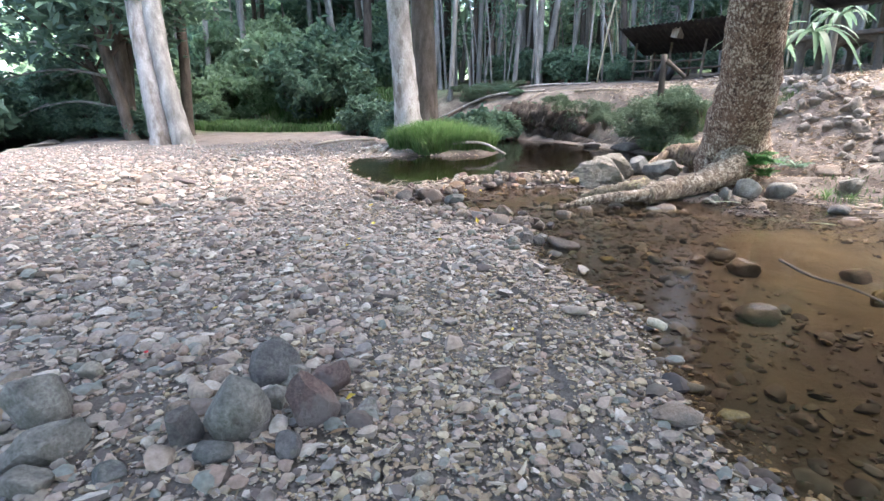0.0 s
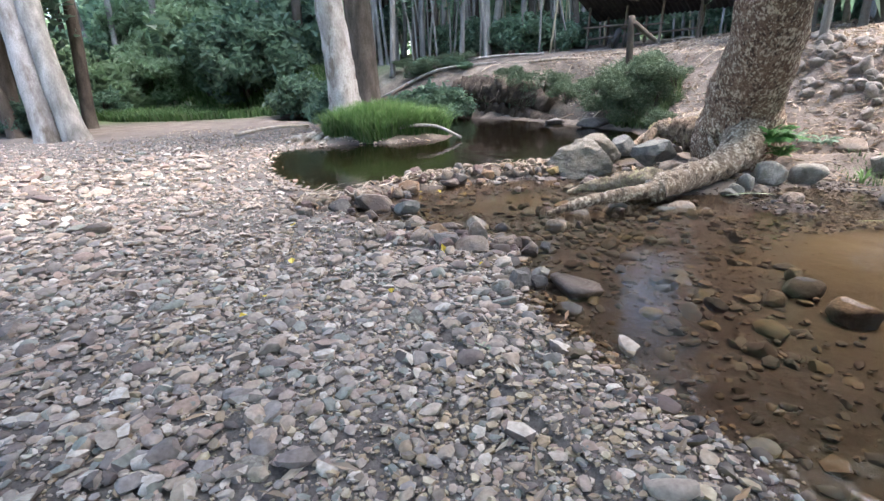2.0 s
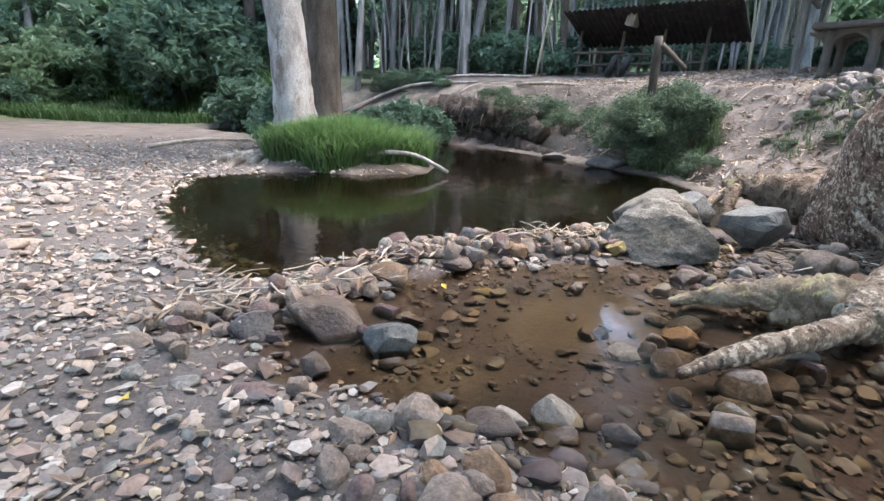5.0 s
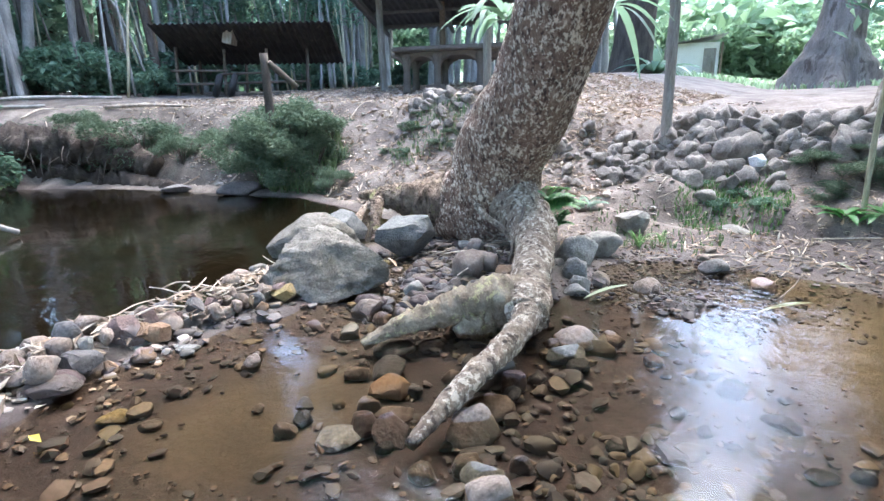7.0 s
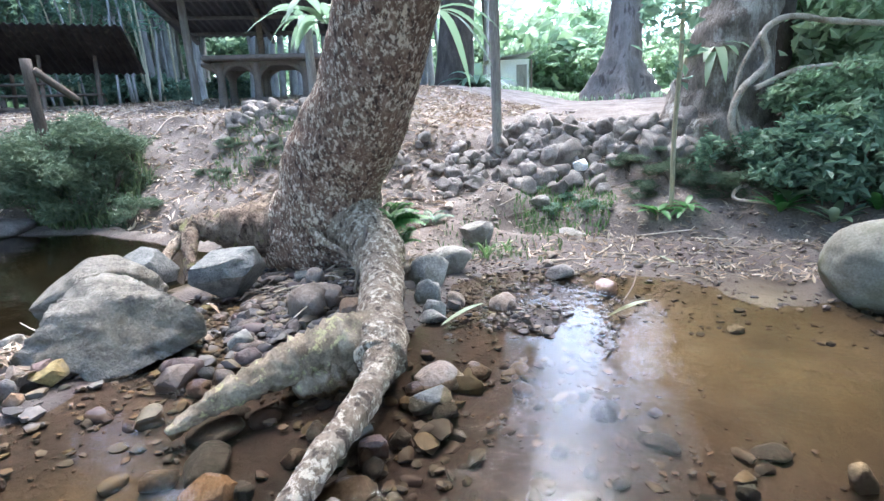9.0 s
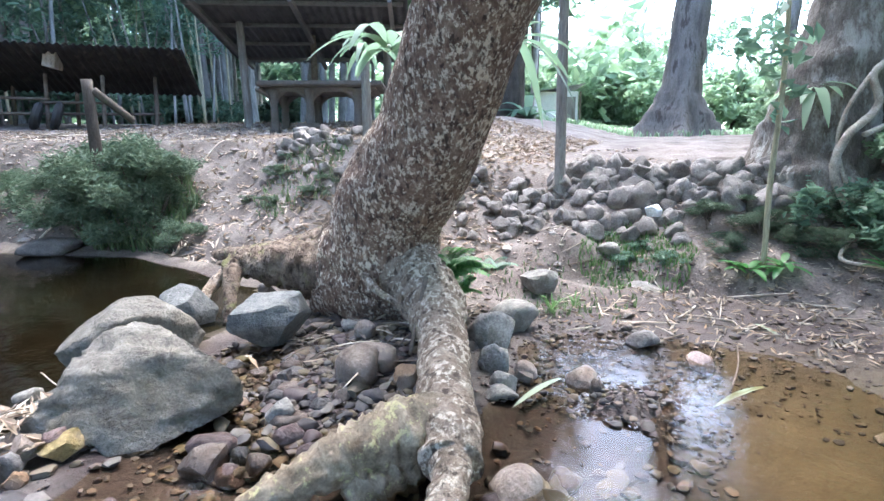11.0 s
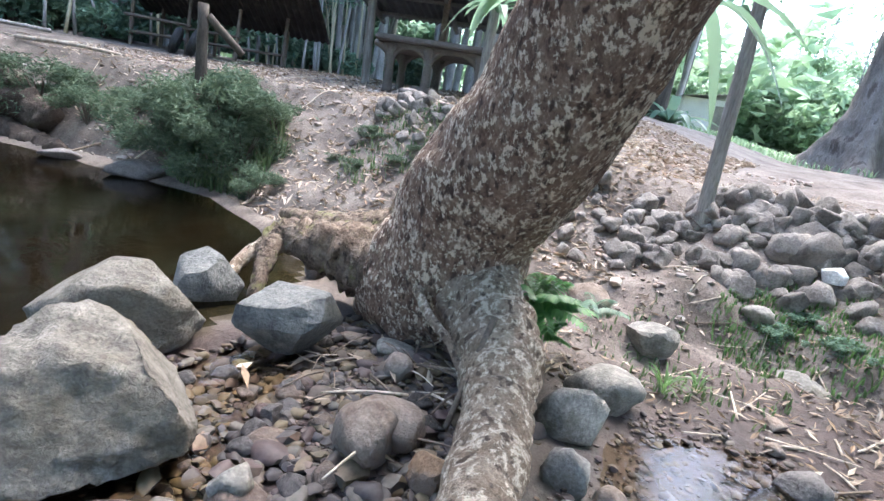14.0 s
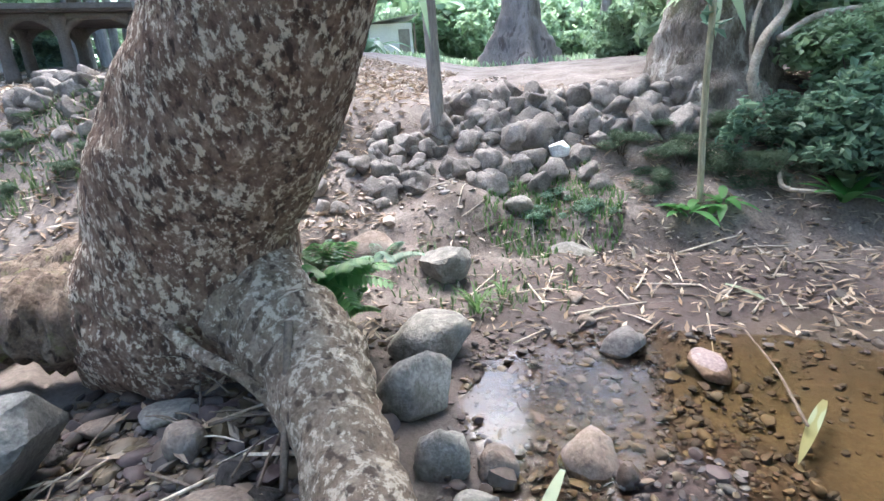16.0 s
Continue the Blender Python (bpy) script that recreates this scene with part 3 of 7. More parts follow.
def tube_arrays(points, sides=10, steps=5, rough=0.06, seed=0, lobes=None, fine=0.0):
    """A tapering limb through rows of x, y, z, radius. lobes(height, angle) swells it."""
    line = smooth_line(points, steps)
    c, r = line[:, :3], np.maximum(line[:, 3], 0.002)
    tan = np.gradient(c, axis=0)
    tan /= np.linalg.norm(tan, axis=1)[:, None]
    ref = np.array([1.0, 0, 0]) if abs(tan[0][2]) > 0.7 else np.array([0, 0, 1.0])
    verts = []
    for i in range(len(c)):
        u = np.cross(ref, tan[i])
        u /= np.linalg.norm(u)
        w = np.cross(tan[i], u)
        for k in range(sides):
            a = 2 * math.pi * k / sides
            d = math.cos(a) * u + math.sin(a) * w
            p = c[i] + d * r[i]
            s = 1 + rough * 2 * noise.noise(Vector(p * (0.9 / max(r[i], 0.02))) + Vector((seed, 0, 0))) + rough * noise.noise(Vector(p * (2.6 / max(r[i], 0.02))) + Vector((0, seed, 0)))
            if fine:
                q = Vector((p[0], p[1], p[2] * 0.6))
                s += fine * (noise.noise(q * 7) + 0.7 * abs(noise.noise(q * 17)) + 0.4 * noise.noise(q * 38))
            if lobes:
                s *= lobes(p[2], a)
            verts.append(c[i] + d * r[i] * s)
    n = len(c)
    faces = [[i * sides + k, i * sides + (k + 1) % sides, (i + 1) * sides + (k + 1) % sides, (i + 1) * sides + k] for i in range(n - 1) for k in range(sides)]
    verts += [c[0], c[-1]]
    faces += [[n * sides, (k + 1) % sides, k] for k in range(sides)] + [[n * sides + 1, (n - 1) * sides + k, (n - 1) * sides + (k + 1) % sides] for k in range(sides)]
    return np.array(verts), faces


def tube(name, points, mat, sides=10, steps=5, rough=0.06, seed=0, lobes=None, fine=0.0):
    v, f = tube_arrays(points, sides, steps, rough, seed, lobes, fine)
    return mesh_from(name, v, f, mat)


def join_arrays(pieces):
    verts, faces, k = [], [], 0
    for v, f in pieces:
        verts.append(v)
        faces += [[i + k for i in q] for q in f]
        k += len(v)
    return np.vstack(verts), faces


def ico(level):
    bm = bmesh.new()
    bmesh.ops.create_icosphere(bm, subdivisions=level, radius=1)
    v = np.array([p.co[:] for p in bm.verts])
    f = np.array([[p.index for p in q.verts] for q in bm.faces])
    bm.free()
    return v, f


ICO = {k: ico(k) for k in (1, 2, 3, 4, 5)}


def stone_arrays(level, seed, facets=0.3, lump=0.25):
    """A stone about one unit across: a lumpy ball with some flat cuts."""
    v, f = ICO[level]
    v = v.copy()
    r = np.random.default_rng(seed)
    off = Vector(r.uniform(-50, 50, 3))
    for i, p in enumerate(v):
        q = Vector(p)
        v[i] *= 1 + lump * noise.noise(q * 1.1 + off) + lump * 0.4 * noise.noise(q * 2.7 + off) + (lump * (0.22 * noise.noise(q * 6 + off) + 0.12 * noise.noise(q * 14 + off)) if level > 3 else 0)
    for _ in range(int(3 + facets * 16)):
        n = r.normal(size=3)
        n /= np.linalg.norm(n)
        cut = r.uniform(0.5, 0.9) if facets > 0.25 else r.uniform(0.7, 0.98)
        over = np.maximum(v @ n - cut, 0)
        v -= np.outer(over * 0.97, n)
    if level == 5 and lump > 0.12:
        for i, p in enumerate(v):
            q = Vector(p)
            v[i] *= 1 + lump * (0.12 * noise.noise(q * 2.6 + off) - 0.1 * abs(noise.noise(q * 4.5 + off)) + 0.07 * noise.noise(q * 10 + off) + 0.05 * noise.noise(q * 24 + off))
    lo, hi = v.min(0), v.max(0)
    return (v - (lo + hi) / 2) / (hi - lo), f


def rock(name, mat, x, y, w, d, h, turn, facets, seed, label, category="rock", group="", sink=0.25, level=3, lump=0.25, z=None, tilt=0):
    v, f = stone_arrays(level, seed, facets, lump)
    v = v * (w, d, h * (1 + sink))
    me = mesh_from(name, v, f, mat)
    if facets > 0.42 and level < 5:
        me.set_sharp_from_angle(angle=radians(24))
    ob = new(name, me)
    gz = float(ground_z(x, y)) if z is None else z
    ob.matrix_basis = pose(x, y, gz + h * (0.5 - sink / 2), tilt, 0, turn)
    return tagged(ob, label, category, group)


def scatter_stones(places, sizes, kinds, seed, level):
    """Joined stones: rows of x, y, z with their sizes, each turned and stretched by chance."""
    r = np.random.default_rng(seed)
    vs, fs, k = [], [], 0
    order = r.integers(0, len(kinds), len(places))
    for which, (v, f) in enumerate(kinds):
        idx = np.where(order == which)[0]
        n = len(idx)
        if not n:
            continue
        a, b = r.uniform(0, 2 * math.pi, n), r.uniform(-0.55, 0.55, n)
        stretch = np.stack([r.uniform(0.8, 1.3, n), r.uniform(0.6, 1.0, n), r.uniform(0.35, 0.7, n)], 1) * sizes[idx][:, None]
        p = v[None] * stretch[:, None, :]
        x, y, z = p[..., 0], p[..., 1], p[..., 2]
        y, z = y * np.cos(b)[:, None] - z * np.sin(b)[:, None], y * np.sin(b)[:, None] + z * np.cos(b)[:, None]
        x, y = x * np.cos(a)[:, None] - y * np.sin(a)[:, None], x * np.sin(a)[:, None] + y * np.cos(a)[:, None]
        p = np.stack([x, y, z], -1) + places[idx][:, None, :]
        vs.append(p.reshape(-1, 3))
        fs.append((f[None] + (np.arange(n) * len(v))[:, None, None]).reshape(-1, 3) + k)
        k += n * len(v)
    return np.vstack(vs), np.vstack(fs)


def leaves_arrays(centres, size, seed, long=1.8, flat=0.5, spread=0.35):
    """Folded leaves of four corners at the centres."""
    r = np.random.default_rng(seed)
    n = len(centres)
    t = r.normal(size=(n, 3))
    t[:, 2] = t[:, 2] * flat - 0.25
    t /= np.linalg.norm(t, axis=1)[:, None]
    s = np.cross(t, r.normal(size=(n, 3)) * (flat, flat, 1) + (0, 0, 0.6))
    s /= np.linalg.norm(s, axis=1)[:, None]
    up = np.cross(s, t)
    k = (np.asarray(size) * r.uniform(1 - spread, 1 + spread, n))[:, None]
    a = centres - t * k * long / 2
    b = centres + s * k / 2 + up * k * 0.16
    c = centres + t * k * long / 2 - up * k * 0.2
    d = centres - s * k / 2 + up * k * 0.16
    v = np.stack([a, b, c, d], 1).reshape(-1, 3)
    base = np.arange(n)[:, None] * 4
    return v, np.vstack([base + (0, 1, 2), base + (0, 2, 3)])


def clump_points(n, blobs, seed):
    """Points in the shells of several uneven blobs (x, y, z, radius, height)."""
    r = np.random.default_rng(seed)
    vol = np.array([b[3] ** 2 for b in blobs])
    pick = r.choice(len(blobs), n, p=vol / vol.sum())
    d = r.normal(size=(n, 3))
    d /= np.linalg.norm(d, axis=1)[:, None]
    rad = r.uniform(0.35, 1.0, n) ** 0.5
    b = np.array(blobs)[pick]
    wob = 0.75 + 0.5 * vnoise(d[:, 0] * 3 + pick * 5, d[:, 1] * 3 + d[:, 2] * 3, seed)
    rad = rad * (1 + 0.3 * np.abs(r.normal(size=n)) * (r.uniform(size=n) < 0.35))
    return b[:, :3] + d * (rad * wob)[:, None] * np.stack([b[:, 3], b[:, 3], b[:, 4]], 1)


def blades_arrays(x, y, height, seed, width=0.012, lean=0.6):
    """Grass blades, two bent triangles each."""
    r = np.random.default_rng(seed)
    n = len(x)
    z = ground_z(x, y)
    a = r.uniform(0, 2 * math.pi, n)
    h = height * r.uniform(0.6, 1.25, n)
    l = h * lean * r.uniform(0.2, 1.2, n)
    sx, sy = -np.sin(a) * width, np.cos(a) * width
    p0, p1 = np.stack([x - sx, y - sy, z - 0.02], 1), np.stack([x + sx, y + sy, z - 0.02], 1)
    mx, my = x + np.cos(a) * l * 0.35, y + np.sin(a) * l * 0.35
    p2, p3 = np.stack([mx + sx * 0.8, my + sy * 0.8, z + h * 0.6], 1), np.stack([mx - sx * 0.8, my - sy * 0.8, z + h * 0.6], 1)
    p4 = np.stack([x + np.cos(a) * l, y + np.sin(a) * l, z + h * 0.95], 1)
    v = np.stack([p0, p1, p2, p3, p4], 1).reshape(-1, 3)
    b = np.arange(n)[:, None] * 5
    return v, np.vstack([b + (0, 1, 2), b + (0, 2, 3), b + (3, 2, 4)])


# ---- the ground and its waters ----
def axis_steps(lo, hi, fine_lo, fine_hi, step, grow=1.16):
    mid = np.arange(fine_lo, fine_hi + step, step)
    out, k, p = [], step, fine_hi
    while p < hi:
        k *= grow
        p += k
        out.append(p)
    low, k, p = [], step, fine_lo
    while p > lo:
        k *= grow
        p -= k
        low.append(p)
    return np.array(low[::-1] + list(mid) + out)


gx, gy = axis_steps(-2500, 2500, -4.0, 9.5, 0.07), axis_steps(-2500, 2500, 0.5, 17.0, 0.07)
GX, GY = np.meshgrid(gx, gy)
GZ = ground_z(GX, GY)
near = np.exp(-((np.maximum(np.hypot(GX - 3, GY - 8) - 9, 0) / 4) ** 2))
GZ = GZ + (0.03 + 0.09 * np.clip(inside_distance(GX, GY, BANK), 0, 1)) * (fbm(GX * 4, GY * 4, 31, 4) - 0.45) * near
nx, ny = len(gx), len(gy)
idx = np.arange(nx * ny).reshape(ny, nx)
quads = np.stack([idx[:-1, :-1], idx[:-1, 1:], idx[1:, 1:], idx[1:, :-1]], -1).reshape(-1, 4)
ground_mesh = fast_mesh("ground", np.stack([GX, GY, GZ], -1).reshape(-1, 3), quads, M_GROUND)
wobble = 0.5 * (fbm(GX * 1.3, GY * 1.3, 41) - 0.45)
bank_d = inside_distance(GX, GY, BANK)
bed_d = np.maximum(inside_distance(GX, GY, STREAM), inside_distance(GX, GY, POOL))
red = np.clip(1.3 - (bank_d + 2.0 + wobble) / 1.6, 0, 1) * np.clip((6.2 - GX) / 1.5, 0, 1) * np.clip((24 - GY) / 8, 0.15, 1)
green = np.clip((bed_d + wobble * 0.7 + 0.12) / 0.25, 0, 1)
flat_mud = np.exp(-(((GX - 5.5) / 1.3) ** 2 + ((GY - 6.3) / 1.7) ** 2))
green = np.maximum(green, np.clip(flat_mud * 2.1 - 0.3, 0, 0.92))
far_left = np.clip((GY - 24.5 - 0.35 * GX * 0 + 2 * wobble) / 2.5, 0, 1) * np.clip((3.5 - GX) / 3, 0, 1)
far_right = np.clip((np.hypot(GX - 3, GY - 9) - 17 + 3 * wobble) / 5, 0, 1) * np.clip((GX - 12) / 4, 0, 1)
hills = np.clip((np.hypot(GX, GY) - 32) / 10, 0, 1)
mound_w = np.exp(-(((GX + 0.1) / 1.3) ** 2 + ((GY - 14.6) / 0.8) ** 2))
blue = np.clip(np.maximum.reduce([far_left, far_right * 0.8, hills, mound_w * 1.5 - 0.4]), 0, 1)
mud_edge = np.clip((inside_distance(GX, GY, POOL) + 0.7 + wobble) / 0.5, 0, 1) * (GY > 9.6) * (GX > -0.2)
humus_w = np.clip(np.maximum((GY - 12.0 + 3 * wobble) / 3.0, (0.55 - np.abs(bank_d - 0.2) + wobble) / 0.8 * (GY > 8.5)), 0, 1) * np.clip((bank_d + 0.6) / 0.6, 0, 1) * np.clip((13.5 - GX + 4 * wobble) / 3, 0.25, 1)
humus_w = np.maximum(humus_w, mud_edge)
red = red * (1 - mud_edge)
att = ground_mesh.color_attributes.new("region", "FLOAT_COLOR", "POINT")
att.data.foreach_set("color", np.stack([red, green, blue, humus_w], -1).reshape(-1).astype(np.float32))
flats = np.zeros(GX.shape)
for cx, cy, rx, ry, k in ((1.5, 8.0, 0.7, 0.5, 0.6), (4.3, 5.3, 1.2, 1.1, 1.0), (3.4, 4.0, 1.0, 1.2, 0.8), (5.0, 6.25, 0.4, 0.45, 1.0), (4.3, 9.2, 0.4, 0.4, 0.8), (0.4, 7.4, 0.5, 0.3, 0.5), (2.0, 2.6, 0.6, 1.2, 0.5)):
    flats = np.maximum(flats, k * np.clip(1.6 * np.exp(-(((GX - cx) / rx) ** 2 + ((GY - cy) / ry) ** 2)) + 1.2 * wobble - 0.25, 0, 1))
att = ground_mesh.attributes.new("sand_flats", "FLOAT", "POINT")
att.data.foreach_set("value", flats.reshape(-1).astype(np.float32))
ground = tagged(new("ground", ground_mesh), "gravelly creek bank of stones, brown mud and leaf litter", "ground", kind="structure")


def water_sheet(name, outline, z, mat, label, grow=0.6, step=0.12):
    o = np.array(outline)
    xs, ys = np.arange(o[:, 0].min() - grow, o[:, 0].max() + grow, step), np.arange(o[:, 1].min() - grow, o[:, 1].max() + grow, step)
    X, Y = np.meshgrid(xs, ys)
    inside = inside_distance(X, Y, outline) > -grow
    n = len(xs)
    i = np.arange(X.size).reshape(X.shape)
    ok = (inside[:-1, :-1] & inside[1:, 1:] & inside[:-1, 1:] & inside[1:, :-1]).ravel()
    q = np.stack([i[:-1, :-1], i[:-1, 1:], i[1:, 1:], i[1:, :-1]], -1).reshape(-1, 4)[ok]
    v = np.stack([X, Y, np.full(X.shape, z)], -1).reshape(-1, 3)
    used, inv = np.unique(q, return_inverse=True)
    ob = new(name, fast_mesh(name, v[used], inv.reshape(-1, 4), mat))
    ob.visible_shadow = False
    return tagged(ob, label, "water", kind="structure")


water_sheet("pool_water", POOL, POOL_Z, M_POOL, "still dark brown pool behind a low stone dam", 0.35)
water_sheet("stream_water", STREAM, STREAM_Z, M_STREAM, "shallow clear tea-brown stream over mud and stones", 0.4)
water_sheet("creek_water", LEFT_CREEK, -0.13, M_POOL, "dark slow creek under overhanging trees", 0.3, 0.5)


# ---- rocks ----
count = [100]


def cobble(colour, x, y, w, d, h, turn, facets):
    count[0] += 1
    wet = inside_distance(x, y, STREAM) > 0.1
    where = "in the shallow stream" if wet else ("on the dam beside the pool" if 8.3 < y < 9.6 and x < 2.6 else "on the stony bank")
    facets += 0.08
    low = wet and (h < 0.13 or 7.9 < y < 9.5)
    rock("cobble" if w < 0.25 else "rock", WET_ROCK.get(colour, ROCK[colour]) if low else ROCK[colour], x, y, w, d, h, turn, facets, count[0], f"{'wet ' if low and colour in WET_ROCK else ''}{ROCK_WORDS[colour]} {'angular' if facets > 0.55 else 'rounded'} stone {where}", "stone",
         group="loose creek stones")


for colour, x, y, w, d, h, turn, facets in (("grey", -0.79, 2.06, 0.29, 0.24, 0.2, 10, 0.15), ("dark", -0.76, 2.5, 0.31, 0.24, 0.18, -12, 0.2), ("red", -0.48, 2.17, 0.23, 0.2, 0.18, 25, 0.45),
                                            ("red", -0.45, 2.42, 0.2, 0.16, 0.14, -30, 0.4), ("dark", -0.98, 1.97, 0.15, 0.1, 0.13, 60, 0.6), ("grey", -0.7, 2.27, 0.14, 0.11, 0.09, 5, 0.4),
                                            ("grey", -0.64, 2.44, 0.16, 0.11, 0.1, 15, 0.5), ("grey", -1.7, 2.08, 0.27, 0.22, 0.19, 12, 0.3), ("grey", -1.5, 1.86, 0.33, 0.16, 0.11, 32, 0.4), ("grey", -1.44, 1.69, 0.18, 0.14, 0.07, 0, 0.3),
                                            ("blue", -1.16, 1.74, 0.14, 0.1, 0.05, 0, 0.3), ("blue", -0.81, 1.86, 0.16, 0.11, 0.06, 5, 0.3), ("dark", -0.52, 1.92, 0.14, 0.12, 0.08, -40, 0.5), ("dark", -0.36, 2.2, 0.12, 0.09, 0.05, 20, 0.4),
                                            ("brown", -1.1, 2.15, 0.12, 0.1, 0.07, 0, 0.3), ("brown", -1.05, 2.45, 0.13, 0.1, 0.06, 40, 0.3), ("pale", -1.75, 2.5, 0.11, 0.09, 0.07, 0, 0.3), ("pale", -2.0, 2.7, 0.1, 0.08, 0.05, 0, 0.2)):
    cobble(colour, x, y, w, d, h * 1.3, turn, facets)
cobble("brown", 2.39, 3.54, 0.32, 0.26, 0.12, 1, 0.2)
cobble("brown", 2.93, 4.64, 0.34, 0.27, 0.13, 1, 0.2)
cobble("brown", 1.19, 2.15, 0.23, 0.18, 0.07, 1, 0.4)
cobble("ochre", 3.54, 3.85, 0.22, 0.17, 0.12, 1, 0.3)
cobble("ochre", 1.49, 2.21, 0.16, 0.13, 0.07, 1, 0.3)
cobble("grey", -0.24, 2.21, 0.13, 0.11, 0.07, 1, 0.4)
cobble("pale", -0.17, 3.4, 0.15, 0.12, 0.05, 1, 0.2)
cobble("pale", 0.05, 1.75, 0.09, 0.07, 0.05, 1, 0.2)
cobble("pale", -0.48, 3.69, 0.14, 0.11, 0.04, -6, 0.5)
cobble("pale", 0.91, 3.01, 0.09, 0.07, 0.03, -6, 0.4)
cobble("brown", 0.73, 6.06, 0.32, 0.25, 0.11, -6, 0.4)
cobble("dark", 0.54, 6.17, 0.22, 0.18, 0.12, -5, 0.5)
cobble("brown", 0.82, 6.22, 0.17, 0.14, 0.2, -5, 0.4)
cobble("brown", 1.03, 6.11, 0.2, 0.16, 0.09, -5, 0.4)
cobble("brown", 1.21, 6.16, 0.13, 0.11, 0.11, -5, 0.4)
cobble("brown", 0.3, 6.87, 0.22, 0.18, 0.12, -5, 0.4)
cobble("grey", 0.12, 6.88, 0.18, 0.14, 0.08, -5, 0.4)
cobble("grey", 0.93, 5.51, 0.14, 0.11, 0.06, -5, 0.4)
cobble("dark", 0.98, 5.29, 0.15, 0.12, 0.14, -5, 0.5)
cobble("grey", 1.16, 5.46, 0.15, 0.12, 0.1, -5, 0.6)
cobble("brown", 0.82, 5.16, 0.15, 0.12, 0.09, -5, 0.3)
cobble("red", 1.51, 5.72, 0.17, 0.13, 0.06, -5, 0.3)
cobble("brown", 2.53, 7.31, 0.31, 0.24, 0.16, -5, 0.3)
cobble("brown", 3.17, 7.11, 0.3, 0.24, 0.13, -5, 0.3)
cobble("brown", 4.42, 7.07, 0.28, 0.22, 0.17, -5, 0.3)
cobble("ochre", 1.68, 4.79, 0.14, 0.11, 0.07, -5, 0.3)
cobble("brown", -0.12, 6.32, 0.19, 0.15, 0.06, -5, 0.5)
cobble("brown", 0.03, 6.8, 0.19, 0.15, 0.06, -5, 0.5)
cobble("grey", -1.48, 5.24, 0.13, 0.1, 0.07, -5, 0.4)
cobble("grey", -0.38, 4.85, 0.13, 0.11, 0.04, -5, 0.4)
cobble("grey", 0.21, 4.82, 0.11, 0.09, 0.1, -5, 0.4)
cobble("brown", -1.11, 7.75, 0.19, 0.15, 0.07, -15, 0.4)
cobble("dark", -0.54, 7.84, 0.27, 0.22, 0.14, -15, 0.5)
cobble("brown", -0.11, 7.94, 0.48, 0.39, 0.21, -15, 0.2)
cobble("brown", -0.02, 8.51, 0.45, 0.36, 0.14, -15, 0.4)
cobble("orange", 0.3, 8.59, 0.28, 0.22, 0.17, -15, 0.4)
cobble("blue", 0.24, 7.65, 0.32, 0.26, 0.19, -15, 0.9)
cobble("red", 0.12, 7.81, 0.13, 0.1, 0.1, -15, 0.4)
cobble("red", 0.25, 8.13, 0.19, 0.16, 0.07, -15, 0.4)
cobble("grey", 0.38, 8.09, 0.15, 0.12, 0.04, -15, 0.4)
cobble("brown", -0.15, 7.37, 0.15, 0.12, 0.12, -15, 0.6)
cobble("pale", 0.93, 6.88, 0.24, 0.19, 0.14, -15, 0.4)
cobble("pale", 0.7, 6.88, 0.17, 0.13, 0.08, -15, 0.3)
cobble("brown", 0.61, 6.85, 0.27, 0.22, 0.08, -15, 0.3)
cobble("brown", 0.91, 6.74, 0.12, 0.1, 0.06, -15, 0.3)
cobble("brown", 1.15, 6.72, 0.16, 0.13, 0.1, -15, 0.3)
cobble("brown", 1.68, 6.74, 0.22, 0.18, 0.14, -15, 0.2)
cobble("red", -0.39, 7.15, 0.2, 0.16, 0.06, -15, 0.5)
cobble("brown", -0.21, 7.16, 0.1, 0.08, 0.09, -15, 0.4)
cobble("red", 0.69, 9.12, 0.26, 0.21, 0.1, -15, 0.3)
cobble("red", 0.88, 8.91, 0.25, 0.2, 0.08, -15, 0.3)
cobble("red", 1.31, 9.17, 0.18, 0.15, 0.16, -15, 0.4)
cobble("brown", 1.54, 9.18, 0.21, 0.17, 0.1, -15, 0.4)
cobble("red", 1.31, 8.96, 0.13, 0.11, 0.07, -15, 0.4)
cobble("brown", 1.91, 9.2, 0.21, 0.17, 0.08, -15, 0.4)
cobble("grey", 1.62, 7.54, 0.21, 0.17, 0.07, -15, 0.5)
cobble("ochre", 2.46, 9.25, 0.25, 0.2, 0.11, -15, 0.3)
cobble("brown", -0.83, 7.54, 0.09, 0.08, 0.09, -15, 0.5)
cobble("brown", -0.92, 7.65, 0.15, 0.12, 0.08, -15, 0.4)
cobble("brown", -0.7, 7.83, 0.12, 0.1, 0.07, -15, 0.4)
cobble("red", -0.39, 7.76, 0.11, 0.09, 0.06, -15, 0.4)
cobble("red", -0.58, 7.39, 0.08, 0.06, 0.06, -15, 0.4)
cobble("grey", -0.97, 7.34, 0.11, 0.08, 0.06, -15, 0.4)
cobble("grey", -0.72, 7.26, 0.13, 0.1, 0.04, -15, 0.4)
cobble("red", -0.61, 7.32, 0.12, 0.1, 0.04, -15, 0.4)
cobble("brown", 0.24, 7.46, 0.15, 0.12, 0.06, -15, 0.3)
cobble("dark", 4.72, 16.49, 0.6, 0.45, 0.16, -15, 0.3)
cobble("dark", 5.25, 15.0, 0.85, 0.65, 0.24, -15, 0.3)
cobble("dark", 2.42, 7.97, 0.28, 0.22, 0.08, -50, 0.3)
cobble("red", 2.61, 7.83, 0.17, 0.14, 0.07, -50, 0.3)
cobble("red", 2.78, 8.58, 0.25, 0.2, 0.15, -50, 0.3)
cobble("brown", 1.91, 7.47, 0.21, 0.17, 0.07, -50, 0.3)
